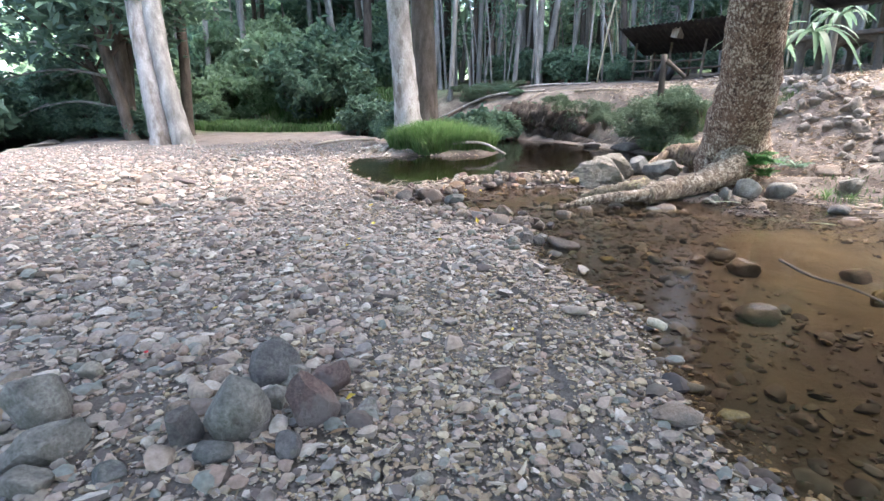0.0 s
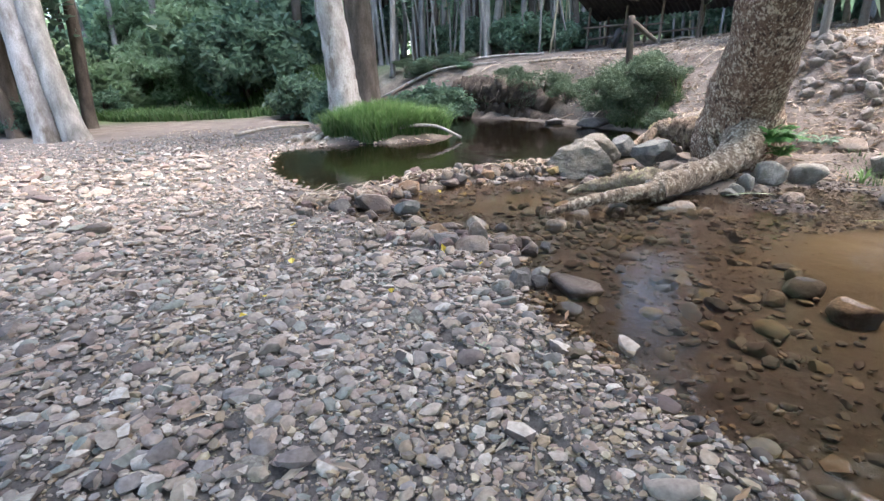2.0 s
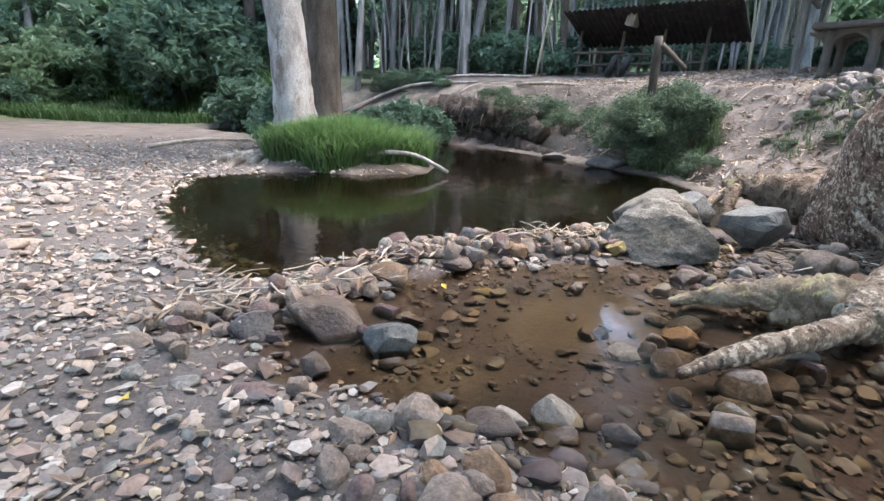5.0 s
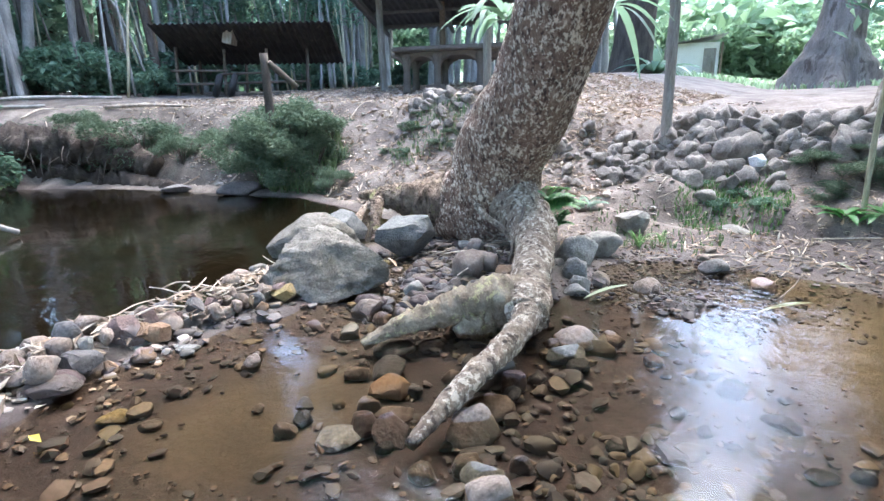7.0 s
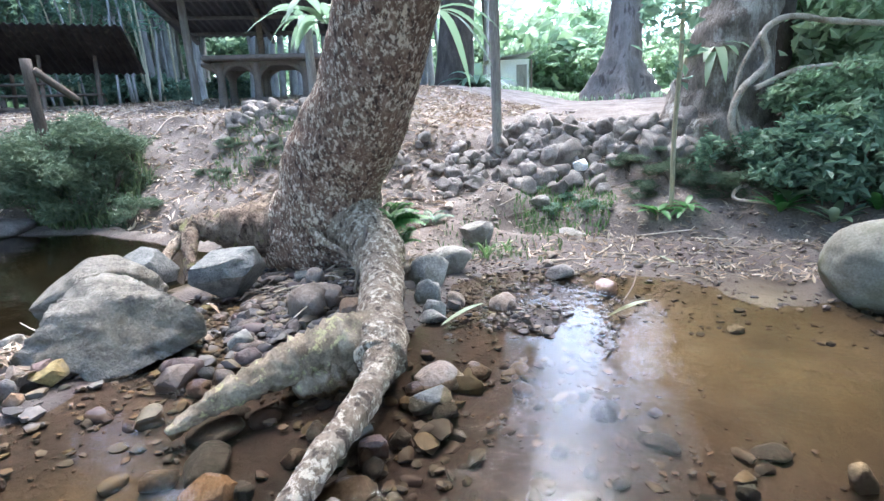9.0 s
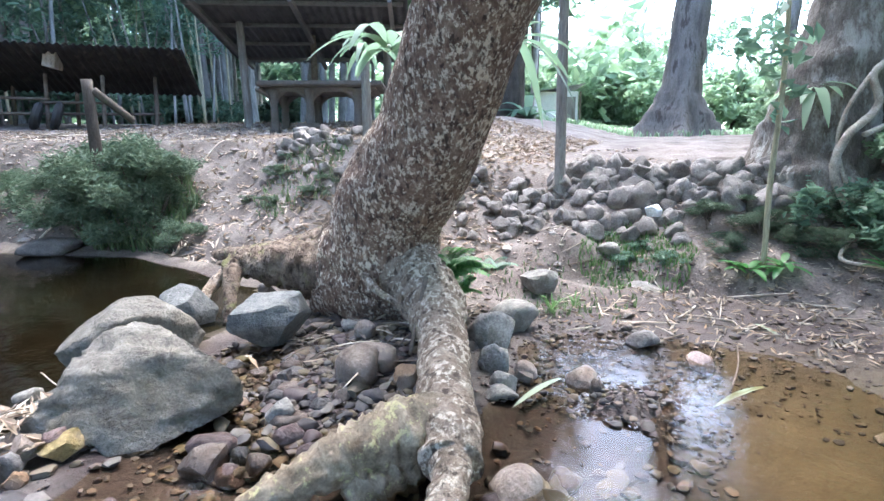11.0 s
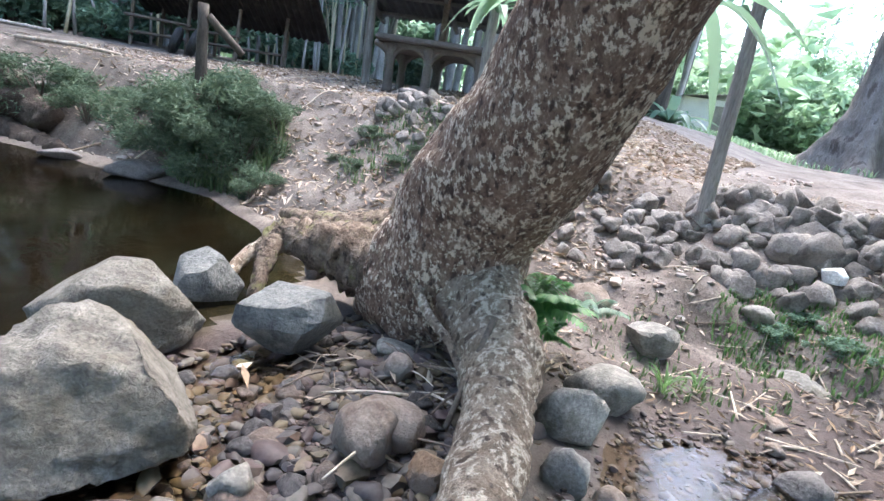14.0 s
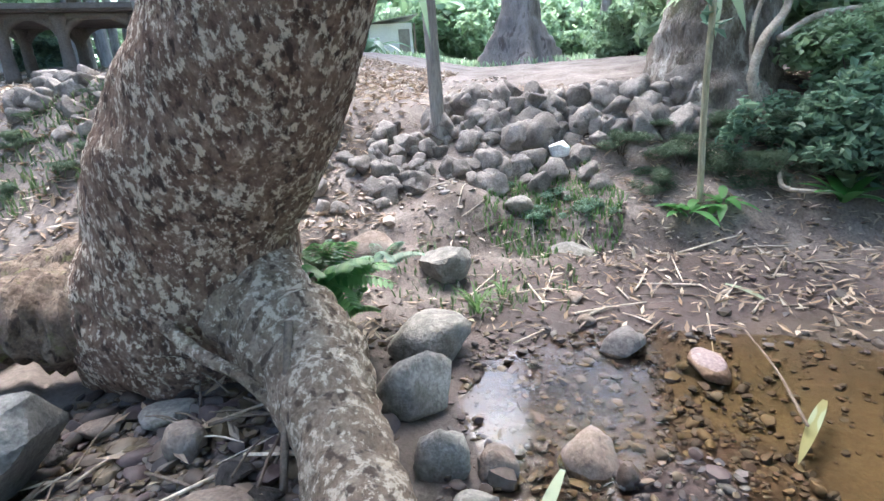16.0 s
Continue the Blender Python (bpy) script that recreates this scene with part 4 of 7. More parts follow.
cobble("brown", 1.85, 7.58, 0.13, 0.1, 0.11, -50, 0.3)
cobble("orange", 2.07, 7.66, 0.24, 0.19, 0.11, -50, 0.4)
cobble("brown", 2.23, 7.12, 0.28, 0.22, 0.12, -50, 0.3)
cobble("grey", 1.78, 6.83, 0.18, 0.14, 0.11, -50, 0.3)
cobble("red", 2.51, 7.14, 0.14, 0.11, 0.13, -50, 0.4)
cobble("brown", 1.93, 6.74, 0.1, 0.08, 0.11, -50, 0.3)
cobble("brown", 3.79, 8.3, 0.36, 0.29, 0.18, -50, 0.2)
cobble("orange", 1.31, 8.95, 0.15, 0.12, 0.07, -50, 0.3)
cobble("orange", 1.14, 8.95, 0.09, 0.07, 0.08, -50, 0.3)
cobble("brown", 0.86, 8.88, 0.27, 0.22, 0.08, -50, 0.4)
cobble("dark", 1.01, 9.01, 0.23, 0.18, 0.11, -50, 0.4)
cobble("brown", 1.12, 9.12, 0.16, 0.13, 0.07, -50, 0.4)
cobble("black", 3.22, 6.21, 0.16, 0.12, 0.1, -50, 0.3)
cobble("black", 2.83, 6.38, 0.09, 0.07, 0.05, -50, 0.2)
cobble("red", 3.29, 6.64, 0.11, 0.09, 0.07, -50, 0.3)
cobble("black", 2.74, 6.23, 0.08, 0.07, 0.05, -50, 0.2)
cobble("black", 2.65, 6.42, 0.08, 0.06, 0.02, -50, 0.2)
cobble("brown", 3.42, 8.63, 0.22, 0.17, 0.06, -50, 0.3)
cobble("brown", 3.17, 8.44, 0.22, 0.18, 0.07, -50, 0.3)
cobble("orange", 2.17, 9.09, 0.1, 0.08, 0.07, -50, 0.3)
cobble("grey", 1.55, 8.91, 0.14, 0.11, 0.04, -50, 0.3)
cobble("ochre", 0.99, 8.48, 0.15, 0.12, 0.05, -50, 0.2)
cobble("brown", 1.09, 8.3, 0.11, 0.09, 0.04, -50, 0.2)
cobble("grey", 3.22, 7.09, 0.26, 0.21, 0.08, -72, 0.2)
cobble("pale", 3.01, 5.24, 0.12, 0.1, 0.11, -72, 0.2)
cobble("brown", 3.76, 4.4, 0.22, 0.18, 0.12, -72, 0.3)
cobble("brown", 2.48, 7.13, 0.11, 0.09, 0.11, -72, 0.3)
cobble("black", 2.8, 5.65, 0.09, 0.07, 0.06, -72, 0.2)
cobble("black", 3.38, 6.35, 0.1, 0.08, 0.03, -72, 0.2)
cobble("black", 2.38, 6.5, 0.12, 0.1, 0.04, -72, 0.3)
cobble("black", 2.71, 5.78, 0.13, 0.1, 0.04, -72, 0.3)
cobble("black", 2.72, 6.11, 0.08, 0.06, 0.03, -72, 0.3)
cobble("dark", 3.12, 5.51, 0.16, 0.13, 0.05, -68, 0.2)
cobble("blue", 2.84, 5.65, 0.09, 0.07, 0.03, -68, 0.2)
cobble("pale", 4.48, 5.47, 0.11, 0.09, 0.05, -68, 0.3)
cobble("grey", 5.21, 7.83, 0.48, 0.38, 0.23, -72, 0.2)
cobble("grey", 4.68, 7.82, 0.39, 0.31, 0.27, -72, 0.2)
cobble("grey", 4.29, 7.64, 0.22, 0.17, 0.19, -72, 0.2)
cobble("grey", 4.06, 7.49, 0.18, 0.15, 0.13, -72, 0.3)
cobble("grey", 3.96, 7.47, 0.23, 0.18, 0.08, -72, 0.3)
cobble("brown", 4.31, 7.42, 0.16, 0.13, 0.13, -72, 0.2)
cobble("ochre", 4.46, 7.11, 0.16, 0.13, 0.12, -72, 0.2)
cobble("brown", 4.27, 6.94, 0.1, 0.08, 0.1, -72, 0.2)
cobble("orange", 3.73, 8.01, 0.18, 0.14, 0.14, -72, 0.6)
cobble("brown", 4.87, 9.32, 0.21, 0.17, 0.15, -72, 0.2)
cobble("dark", 4.95, 10.38, 0.18, 0.14, 0.15, -72, 0.2)
cobble("brown", 4.44, 9.26, 0.23, 0.18, 0.07, -72, 0.3)
cobble("brown", 4.21, 8.64, 0.17, 0.13, 0.15, -72, 0.2)
cobble("grey", 4.5, 8.95, 0.26, 0.21, 0.08, -72, 0.2)
cobble("brown", 3.83, 8.99, 0.15, 0.12, 0.09, -72, 0.3)
cobble("brown", 5.95, 6.96, 0.15, 0.12, 0.07, -72, 0.2)
cobble("brown", 5.59, 6.93, 0.12, 0.1, 0.06, -72, 0.2)
cobble("brown", 6.36, 8.47, 0.37, 0.3, 0.2, -72, 0.3)
cobble("grey", 6.31, 7.89, 0.39, 0.31, 0.24, -72, 0.6)
cobble("grey", 6.79, 6.86, 0.4, 0.32, 0.12, -72, 0.5)
cobble("grey", 7.21, 7.33, 0.25, 0.2, 0.15, -72, 0.3)
cobble("ochre", 3.72, 9.4, 0.12, 0.1, 0.07, -72, 0.2)
cobble("brown", 3.58, 9.11, 0.11, 0.09, 0.06, -72, 0.2)
cobble("dark", 3.63, 8.81, 0.18, 0.15, 0.06, -72, 0.3)
cobble("brown", 3.68, 8.6, 0.14, 0.11, 0.05, -72, 0.3)
rock("boulder", M_BOULDER, 2.86, 9.2, 1.1, 0.82, 0.5, -52, 0.34, 44, "large rough grey boulder with ochre stains beside the dam", "boulder", "boulders by the dam", level=5, lump=0.42)
rock("boulder", M_BOULDER, 3.3, 9.98, 0.92, 0.6, 0.45, -42, 0.12, 12, "smooth rounded grey boulder at the pool's edge", "boulder", "boulders by the dam", level=5, lump=0.15)
rock("boulder", ROCK["blue"], 4.02, 9.4, 0.62, 0.44, 0.38, -50, 0.6, 23, "angular blue-grey boulder with sharp ridge among cobbles", "boulder", "boulders by the dam", level=4, lump=0.2, z=0.02)
rock("boulder", ROCK["blue"], 3.95, 10.28, 0.46, 0.34, 0.42, -20, 0.7, 24, "angular grey boulder leaning by the tree roots", "boulder", "boulders by the dam", level=4)
rock("boulder", M_ROUND, 5.3, 4.42, 0.86, 0.78, 0.6, -60, 0.0, 15, "big smooth rounded boulder, mossy brown below, on the bank", "boulder", level=5, lump=0.1)

# a second, lower row of stones across the upper stream, and stones strewn round the water
rd = np.random.default_rng(15)
ROW = smooth_line([(-0.05, 6.85, 0), (0.25, 6.5, 0), (0.55, 6.25, 0), (0.9, 6.1, 0), (1.25, 6.05, 0)], 10)
for i in range(34):
    q = ROW[rd.integers(0, len(ROW))]
    w = rd.uniform(0.08, 0.2)
    cobble(rd.choice(["brown", "red", "dark", "grey", "orange"], p=[0.45, 0.25, 0.15, 0.05, 0.1]), q[0] + rd.normal() * 0.1, q[1] + rd.normal() * 0.09, w, w * rd.uniform(0.65, 0.9), w * rd.uniform(0.45, 0.7), rd.uniform(0, 180), rd.uniform(0.15, 0.5))
for colour, x, y, w, d, h, facets in (("brown", 1.33, 5.2, 0.4, 0.27, 0.12, 0.2), ("dark", 1.1, 5.3, 0.14, 0.12, 0.11, 0.4), ("dark", 0.94, 5.27, 0.14, 0.11, 0.13, 0.5), ("grey", 0.8, 5.16, 0.14, 0.12, 0.1, 0.3), ("dark", 2.2, 4.92, 0.16, 0.13, 0.08, 0.2),
                                      ("brown", 2.62, 4.93, 0.17, 0.14, 0.08, 0.2), ("blue", 2.98, 7.06, 0.26, 0.2, 0.1, 0.2), ("black", 3.06, 5.96, 0.2, 0.13, 0.05, 0.4), ("dark", 2.88, 5.02, 0.28, 0.24, 0.12, 0.2), ("brown", 2.05, 7.08, 0.3, 0.24, 0.15, 0.3),
                                      ("red", 1.8, 7.36, 0.22, 0.18, 0.12, 0.4), ("red", 1.75, 7.5, 0.16, 0.15, 0.11, 0.3), ("brown", 2.7, 8.52, 0.25, 0.2, 0.14, 0.4), ("ochre", 2.44, 9.2, 0.34, 0.24, 0.13, 0.4), ("dark", 2.23, 7.82, 0.3, 0.2, 0.1, 0.2),
                                      ("brown", 3.7, 8.33, 0.42, 0.3, 0.22, 0.2), ("red", 3.04, 8.32, 0.17, 0.14, 0.1, 0.3), ("grey", 3.18, 8.49, 0.2, 0.16, 0.12, 0.2), ("pink", 5.2, 6.36, 0.32, 0.2, 0.09, 0.2), ("dark", 5.32, 6.76, 0.26, 0.2, 0.14, 0.2)):
    cobble(colour, x, y, w, d, h, rd.uniform(-60, 60), facets)
for i in range(70):
    x, y = (rd.uniform(2.6, 4.6), rd.uniform(7.9, 9.5)) if i < 34 else (rd.uniform(1.5, 3.4), rd.uniform(6.7, 8.6))
    w = rd.uniform(0.07, 0.17)
    cobble(rd.choice(["brown", "red", "dark", "black"], p=[0.3, 0.25, 0.3, 0.15]), x, y, w, w * rd.uniform(0.65, 0.9), w * rd.uniform(0.45, 0.65), rd.uniform(0, 180), rd.uniform(0.1, 0.4))

# stones of the dam, laid in a low uneven row between pool and stream
DAM = [(-1.0, 8.0), (-0.5, 8.15), (-0.05, 8.45), (0.4, 8.9), (0.9, 9.2), (1.5, 9.3), (2.1, 9.35), (2.6, 9.45)]
dam_line = smooth_line([(*p, 0) for p in DAM], 12)
rd = np.random.default_rng(5)
for i in range(120):
    p = dam_line[rd.integers(0, len(dam_line))]
    w = rd.uniform(0.07, 0.2)
    x, y = p[0] + rd.normal() * 0.13, p[1] + rd.normal() * 0.12
    colour = rd.choice(["brown", "red", "grey", "dark", "orange"], p=[0.5, 0.25, 0.03, 0.2, 0.02])
    count[0] += 1
    zz = max(float(ground_z(x, y)), -0.05) + rd.uniform(0, 0.07)
    rock("dam_stone", ROCK[colour], x, y, w, w * rd.uniform(0.6, 0.9), w * rd.uniform(0.45, 0.75), rd.uniform(0, 180), rd.uniform(0.2, 0.6), count[0], f"{ROCK_WORDS[colour]} stone laid in the low dam", "stone",
         group="dam stones", level=2, z=zz, sink=0.4)

# dry stone wall along the edge of the terrace
rd = np.random.default_rng(8)
for i in range(150):
    s = rd.uniform(0, 1)
    row = rd.integers(0, 4)
    x, y = 8.17 - 0.1 * s + row * 0.12 + rd.normal() * 0.06, 8.3 - 3.0 * s + rd.normal() * 0.05
    w = rd.uniform(0.2, 0.42)
    count[0] += 1
    rock("wall_stone", M_WALLSTONE, x, y, w, w * rd.uniform(0.65, 0.95), w * rd.uniform(0.5, 0.8), rd.uniform(0, 180), rd.uniform(0.3, 0.41), count[0], "weathered grey fieldstone in the dry stone terrace wall", "stone", group="terrace wall stones",
         level=3, z=0.8 + row * 0.13 + rd.normal() * 0.03, sink=0.45, lump=0.6, tilt=rd.normal() * 22)
for i in range(190):
    x, y = (rd.uniform(6.9, 8.2), rd.uniform(8.2, 12.6)) if i > 70 else (rd.uniform(7.35, 8.2), rd.uniform(6.4, 9.0))
    w = rd.uniform(0.1, 0.32)
    count[0] += 1
    rock("bank_stone", M_WALLSTONE, x, y, w, w * 0.75, w * rd.uniform(0.4, 0.7), rd.uniform(0, 180), rd.uniform(0.3, 0.41), count[0], "grey stone half buried in the dusty bank", "stone", group="bank stones", level=3, sink=0.5, lump=0.6, tilt=rd.normal() * 18)

# gravel: pebbles of the bar, by nearness
KINDS2 = [stone_arrays(2, 500 + i, 0.3 + 0.04 * i, 0.3) for i in range(10)]
KINDS1 = [stone_arrays(1, 520 + i, 0.2, 0.25) for i in range(8)]


def gravel(name, n, box, size, kinds, mat, label, keep, seed, lift=0.2):
    r = np.random.default_rng(seed)
    x, y = r.uniform(box[0], box[2], n), r.uniform(box[1], box[3], n)
    ok = keep(x, y, r)
    x, y = x[ok], y[ok]
    s = size[0] * np.exp(np.abs(r.normal(size=len(x))) * size[1])
    patch = 0.7 + 0.7 * fbm(x * 0.8, y * 0.8, seed)
    s = np.minimum(s * patch, size[0] * 4.5)
    z = ground_z(x, y) + s * lift
    v, f = scatter_stones(np.stack([x, y, z], 1), s, kinds, seed, 2)
    me = fast_mesh(name, v, f, mat)
    me.set_sharp_from_angle(angle=radians(36))
    return tagged(new(name, me), label, "gravel", kind="stuff")


def dry(x, y, r):
    d = np.maximum(inside_distance(x, y, STREAM), inside_distance(x, y, POOL))
    return (d < 0.12 + 0.1 * r.normal(size=len(x))) & (inside_distance(x, y, BANK) < -0.5) & (x < 4.5 - 0.25 * y)


def sandy(x, y, r):
    """True on the smooth ochre flats of the bed, where few stones lie."""
    k = np.exp(-(((x - 4.2) / 1.1) ** 2 + ((y - 5.3) / 0.9) ** 2)) + np.exp(-(((x - 1.5) / 0.6) ** 2 + ((y - 8.0) / 0.45) ** 2)) + np.exp(-(((x - 3.4) / 0.8) ** 2 + ((y - 4.0) / 1.0) ** 2))
    return k > 0.3 + 0.5 * r.uniform(size=len(x)) ** 3


def wet_only(x, y, r):
    return ~sandy(x, y, r) & (inside_distance(x, y, STREAM) > -0.15) & (fbm(x * 1.2, y * 1.2, 77) + 0.12 * r.normal(size=len(x)) > 0.5)


def fine_band(x, y):
    """1 on the strip of fine gravel that runs along the stream, 0 on the coarse bar."""
    return np.clip((x + 0.55 - 0.2 * (y - 2.5) + 1.1 * (fbm(x * 0.9, y * 0.9, 90) - 0.45)) / 0.7, 0, 1) * np.clip((5.2 - y) / 1.5, 0, 1)


def coarse(x, y, r):
    return dry(x, y, r) & (r.uniform(size=len(x)) > 0.82 * fine_band(x, y))


def fine(x, y, r):
    return dry(x, y, r) & (r.uniform(size=len(x)) < 0.25 + 0.75 * fine_band(x, y))


gravel("gravel", 6000, (-3.0, 0.6, 1.6, 6.2), (0.032, 0.55), KINDS2, M_PEBBLES, "dry grey and brown river pebbles of the gravel bar", coarse, 61, 0.2)
gravel("gravel", 16000, (-5.5, 0.6, 1.6, 9.6), (0.028, 0.6), KINDS1, M_PEBBLES, "dry grey and brown river pebbles of the gravel bar", coarse, 62, 0.2)
gravel("gravel", 15000, (-2.6, 0.6, 1.6, 5.6), (0.011, 0.55), KINDS1, M_PEBBLES, "small angular chips between the pebbles", dry, 68, 0.3)
gravel("gravel", 21000, (-1.4, 0.6, 1.6, 7.0), (0.014, 0.6), KINDS1, M_TAN, "fine tan gravel beside the water", fine, 69, 0.3)
gravel("gravel", 10000, (-1.2, 0.6, 1.6, 7.0), (0.015, 0.65), KINDS1, M_PEBBLES, "fine mixed gravel beside the water", fine, 72, 0.3)
gravel("gravel", 15000, (-13, 4.0, 0.5, 19.0), (0.036, 0.5), KINDS1, M_PEBBLES, "dry grey pebbles of the wide gravel bar", lambda x, y, r: dry(x, y, r) & (y < 19 - 4 * r.uniform(size=len(x))), 63, 0.15)
gravel("gravel", 2600, (-9.5, 1.5, -2.0, 14.0), (0.07, 0.45), KINDS2, M_PEBBLES, "larger pale grey cobbles on the outer gravel bar", lambda x, y, r: dry(x, y, r) & (r.uniform(size=len(x)) < np.clip((-1.2 - x) / 3.0, 0, 1)), 76, 0.15)
gravel("gravel", 9000, (-9.0, -7.0, 1.8, 1.0), (0.04, 0.5), KINDS1, M_PEBBLES, "dry pebbles of the gravel bar behind the start", lambda x, y, r: dry(x, y, r) & (r.uniform(size=len(x)) < np.clip((y + 7) / 3, 0, 1)), 77, 0.2)
gravel("gravel", 2300, (-0.5, 0.0, 5.0, 7.0), (0.05, 0.5), KINDS2, M_SUNK, "brown and olive cobbles lying under the stream water", lambda x, y, r: ~sandy(x, y, r) & (inside_distance(x, y, STREAM) > -0.1) & (x + 0.35 * y < 4.6 + 0.6 * r.normal(size=len(x))), 73, 0.05)
gravel("gravel", 5000, (-0.5, 0.0, 5.4, 9.3), (0.026, 0.62), KINDS1, M_WET, "wet brown and black pebbles of the stream bed", wet_only, 64)
gravel("gravel", 1500, (0.3, 6.2, 4.4, 9.2), (0.042, 0.55), KINDS2, M_SUNK, "wet maroon and brown cobbles below the dam and roots", lambda x, y, r: ~sandy(x, y, r) & (inside_distance(x, y, STREAM) > -0.1) & (fbm(x * 1.4, y * 1.4, 81) + 0.1 * r.normal(size=len(x)) > 0.42), 74, 0.15)
gravel("gravel", 11000, (0.3, 1.0, 5.4, 9.2), (0.011, 0.7), KINDS1, M_WET, "fine wet grit of the stream bed", lambda x, y, r: ~sandy(x, y, r) & (inside_distance(x, y, STREAM) > -0.2) & (fbm(x * 2.3, y * 2.3, 79) + 0.15 * r.normal(size=len(x)) > 0.42), 70, 0.5)
gravel("gravel", 2200, (2.9, 7.9, 4.7, 9.6), (0.032, 0.6), KINDS2, M_SUNK, "damp brown pebbles below the tree roots", lambda x, y, r: x > 0, 65)
gravel("gravel", 1500, (3.9, 6.2, 5.5, 7.6), (0.013, 0.7), KINDS2, M_SUNK, "wet brown stones breaking through the shallow puddle", lambda x, y, r: r.uniform(size=len(x)) < 0.85, 75, 0.5)
gravel("gravel", 1500, (4.4, 4.4, 7.2, 8.4), (0.02, 0.55), KINDS1, M_SUNK, "small stones on the muddy bank", lambda x, y, r: r.uniform(size=len(x)) < 0.8, 66, 0.1)
gravel("gravel", 6000, (4.2, 7.5, 12.0, 22.0), (0.036, 0.5), KINDS1, M_PEBBLES, "loose dusty stones on the bank", lambda x, y, r: (inside_distance(x, y, BANK) > 0) & (fbm(x * 0.7, y * 0.7, 78) + 0.1 * r.normal(size=len(x)) > 0.45), 67, 0.1)

# ---- the leaning creek tree and its roots ----
creek_tree = thing("creek_tree", "thick leaning tree with flaking dark bark and big surface roots", "tree")


def flare(z, a):
    k = max(0.0, 1 - (z - 0.1) / 0.8)
    return 1 + k * k * (0.06 + 0.1 * math.cos(3 * a + 0.6) + 0.06 * math.cos(5 * a))


part("trunk", tube("trunk", [(5.3, 9.25, -0.15, 0.42), (5.27, 9.2, 0.08, 0.46), (5.2, 9.2, 0.26, 0.57), (5.13, 9.12, 0.44, 0.6), (5.07, 9.02, 0.65, 0.53), (4.97, 8.86, 1.0, 0.485), (4.86, 8.56, 1.35, 0.455), (4.74, 8.3, 1.7, 0.425),
                             (4.52, 7.95, 2.3, 0.39), (4.38, 7.69, 2.8, 0.375), (4.1, 7.3, 4.2, 0.36), (3.9, 6.9, 6.5, 0.3)], M_BARK, 120, 16, 0.03, 3, flare, 0.03), M_BARK, creek_tree, "dark flaking bark with pale lichen flecks")
part("root", tube("root", [(5.08, 8.95, 0.62, 0.22), (4.94, 8.72, 0.5, 0.27), (4.74, 8.44, 0.38, 0.255), (4.45, 8.16, 0.29, 0.205), (4.0, 7.88, 0.2, 0.155), (3.55, 7.65, 0.16, 0.15), (3.2, 7.45, 0.14, 0.14), (3.0, 7.35, 0.1, 0.13)], M_ROOT, 40, 14, 0.09, 5, None, 0.1), M_ROOT,
     creek_tree, "thick lichened surface root")
part("root", tube("root", [(3.3, 7.55, 0.15, 0.12), (3.1, 7.62, 0.13, 0.155), (2.95, 7.71, 0.12, 0.145), (2.8, 7.82, 0.1, 0.105), (2.6, 7.92, 0.07, 0.078), (2.42, 8.02, 0.02, 0.05), (2.27, 8.1, -0.05, 0.03)], M_MOSSROOT, 40, 10, 0.17, 6, None, 0.11), M_MOSSROOT, creek_tree, "mossy yellowish root")
part("root", tube("root", [(3.25, 7.58, 0.1, 0.1), (3.05, 7.64, 0.04, 0.14), (2.86, 7.7, 0.0, 0.1), (2.76, 7.73, -0.03, 0.04)], M_MOSSROOT, 32, 10, 0.2, 16, None, 0.13), M_MOSSROOT, creek_tree, "lumpy moss-yellow root knob")
part("root", tube("root", [(3.15, 7.43, 0.13, 0.11), (2.86, 7.29, 0.11, 0.08), (2.5, 7.21, 0.1, 0.068), (2.1, 7.18, 0.05, 0.058), (1.72, 7.17, -0.05, 0.028)], M_ROOT, 24, 12, 0.12, 7, None, 0.12), M_ROOT, creek_tree, "bare grey root tip")
part("root", tube("root", [(5.1, 9.1, 0.5, 0.36), (4.9, 9.5, 0.4, 0.3), (4.72, 9.95, 0.42, 0.2), (4.52, 10.28, 0.44, 0.12), (4.28, 10.12, 0.28, 0.065), (4.12, 9.97, 0.02, 0.05)], M_BASEBARK, 40, 14, 0.14, 8, None, 0.08), M_BASEBARK, creek_tree,
     "arched root reaching down between boulders")
part("root", tube("root", [(4.5, 10.3, 0.42, 0.07), (4.3, 10.35, 0.3, 0.055), (4.1, 10.3, 0.15, 0.045), (3.95, 10.2, 0.0, 0.035)], M_ROOT, 12, 6, 0.1, 9), M_ROOT, creek_tree)
part("root", tube("root", [(5.35, 9.4, 0.55, 0.42), (5.5, 9.95, 0.42, 0.3), (5.55, 10.6, 0.3, 0.22), (5.65, 11.3, 0.25, 0.14), (5.7, 12.0, 0.2, 0.06)], M_BASEBARK, 24, 10, 0.12, 10, None, 0.12), M_BASEBARK, creek_tree, "broad dusty root along the bank")
part("root", tube("root", [(4.55, 8.88, 0.47, 0.035), (4.46, 8.68, 0.38, 0.03), (4.41, 8.46, 0.3, 0.028), (4.36, 8.32, 0.18, 0.024), (4.32, 8.25, 0.02, 0.018)], M_ROOT, 10, 6, 0.12, 11), M_ROOT, creek_tree, "thin pale root")
# crown above the view, its leaf count set to shade the creek
crown_pts = clump_points(3600, [(3.2, 6.4, 8.6, 2.0, 1.2), (1.6, 8.4, 9.4, 2.0, 1.2), (3.6, 8.6, 9.6, 1.8, 1.3), (2.0, 5.0, 9.2, 1.9, 1.0)], 91)
part("crown", fast_mesh("crown", *leaves_arrays(crown_pts, 0.26, 91), M_LEAF2, False), M_LEAF2, creek_tree, "high green canopy")
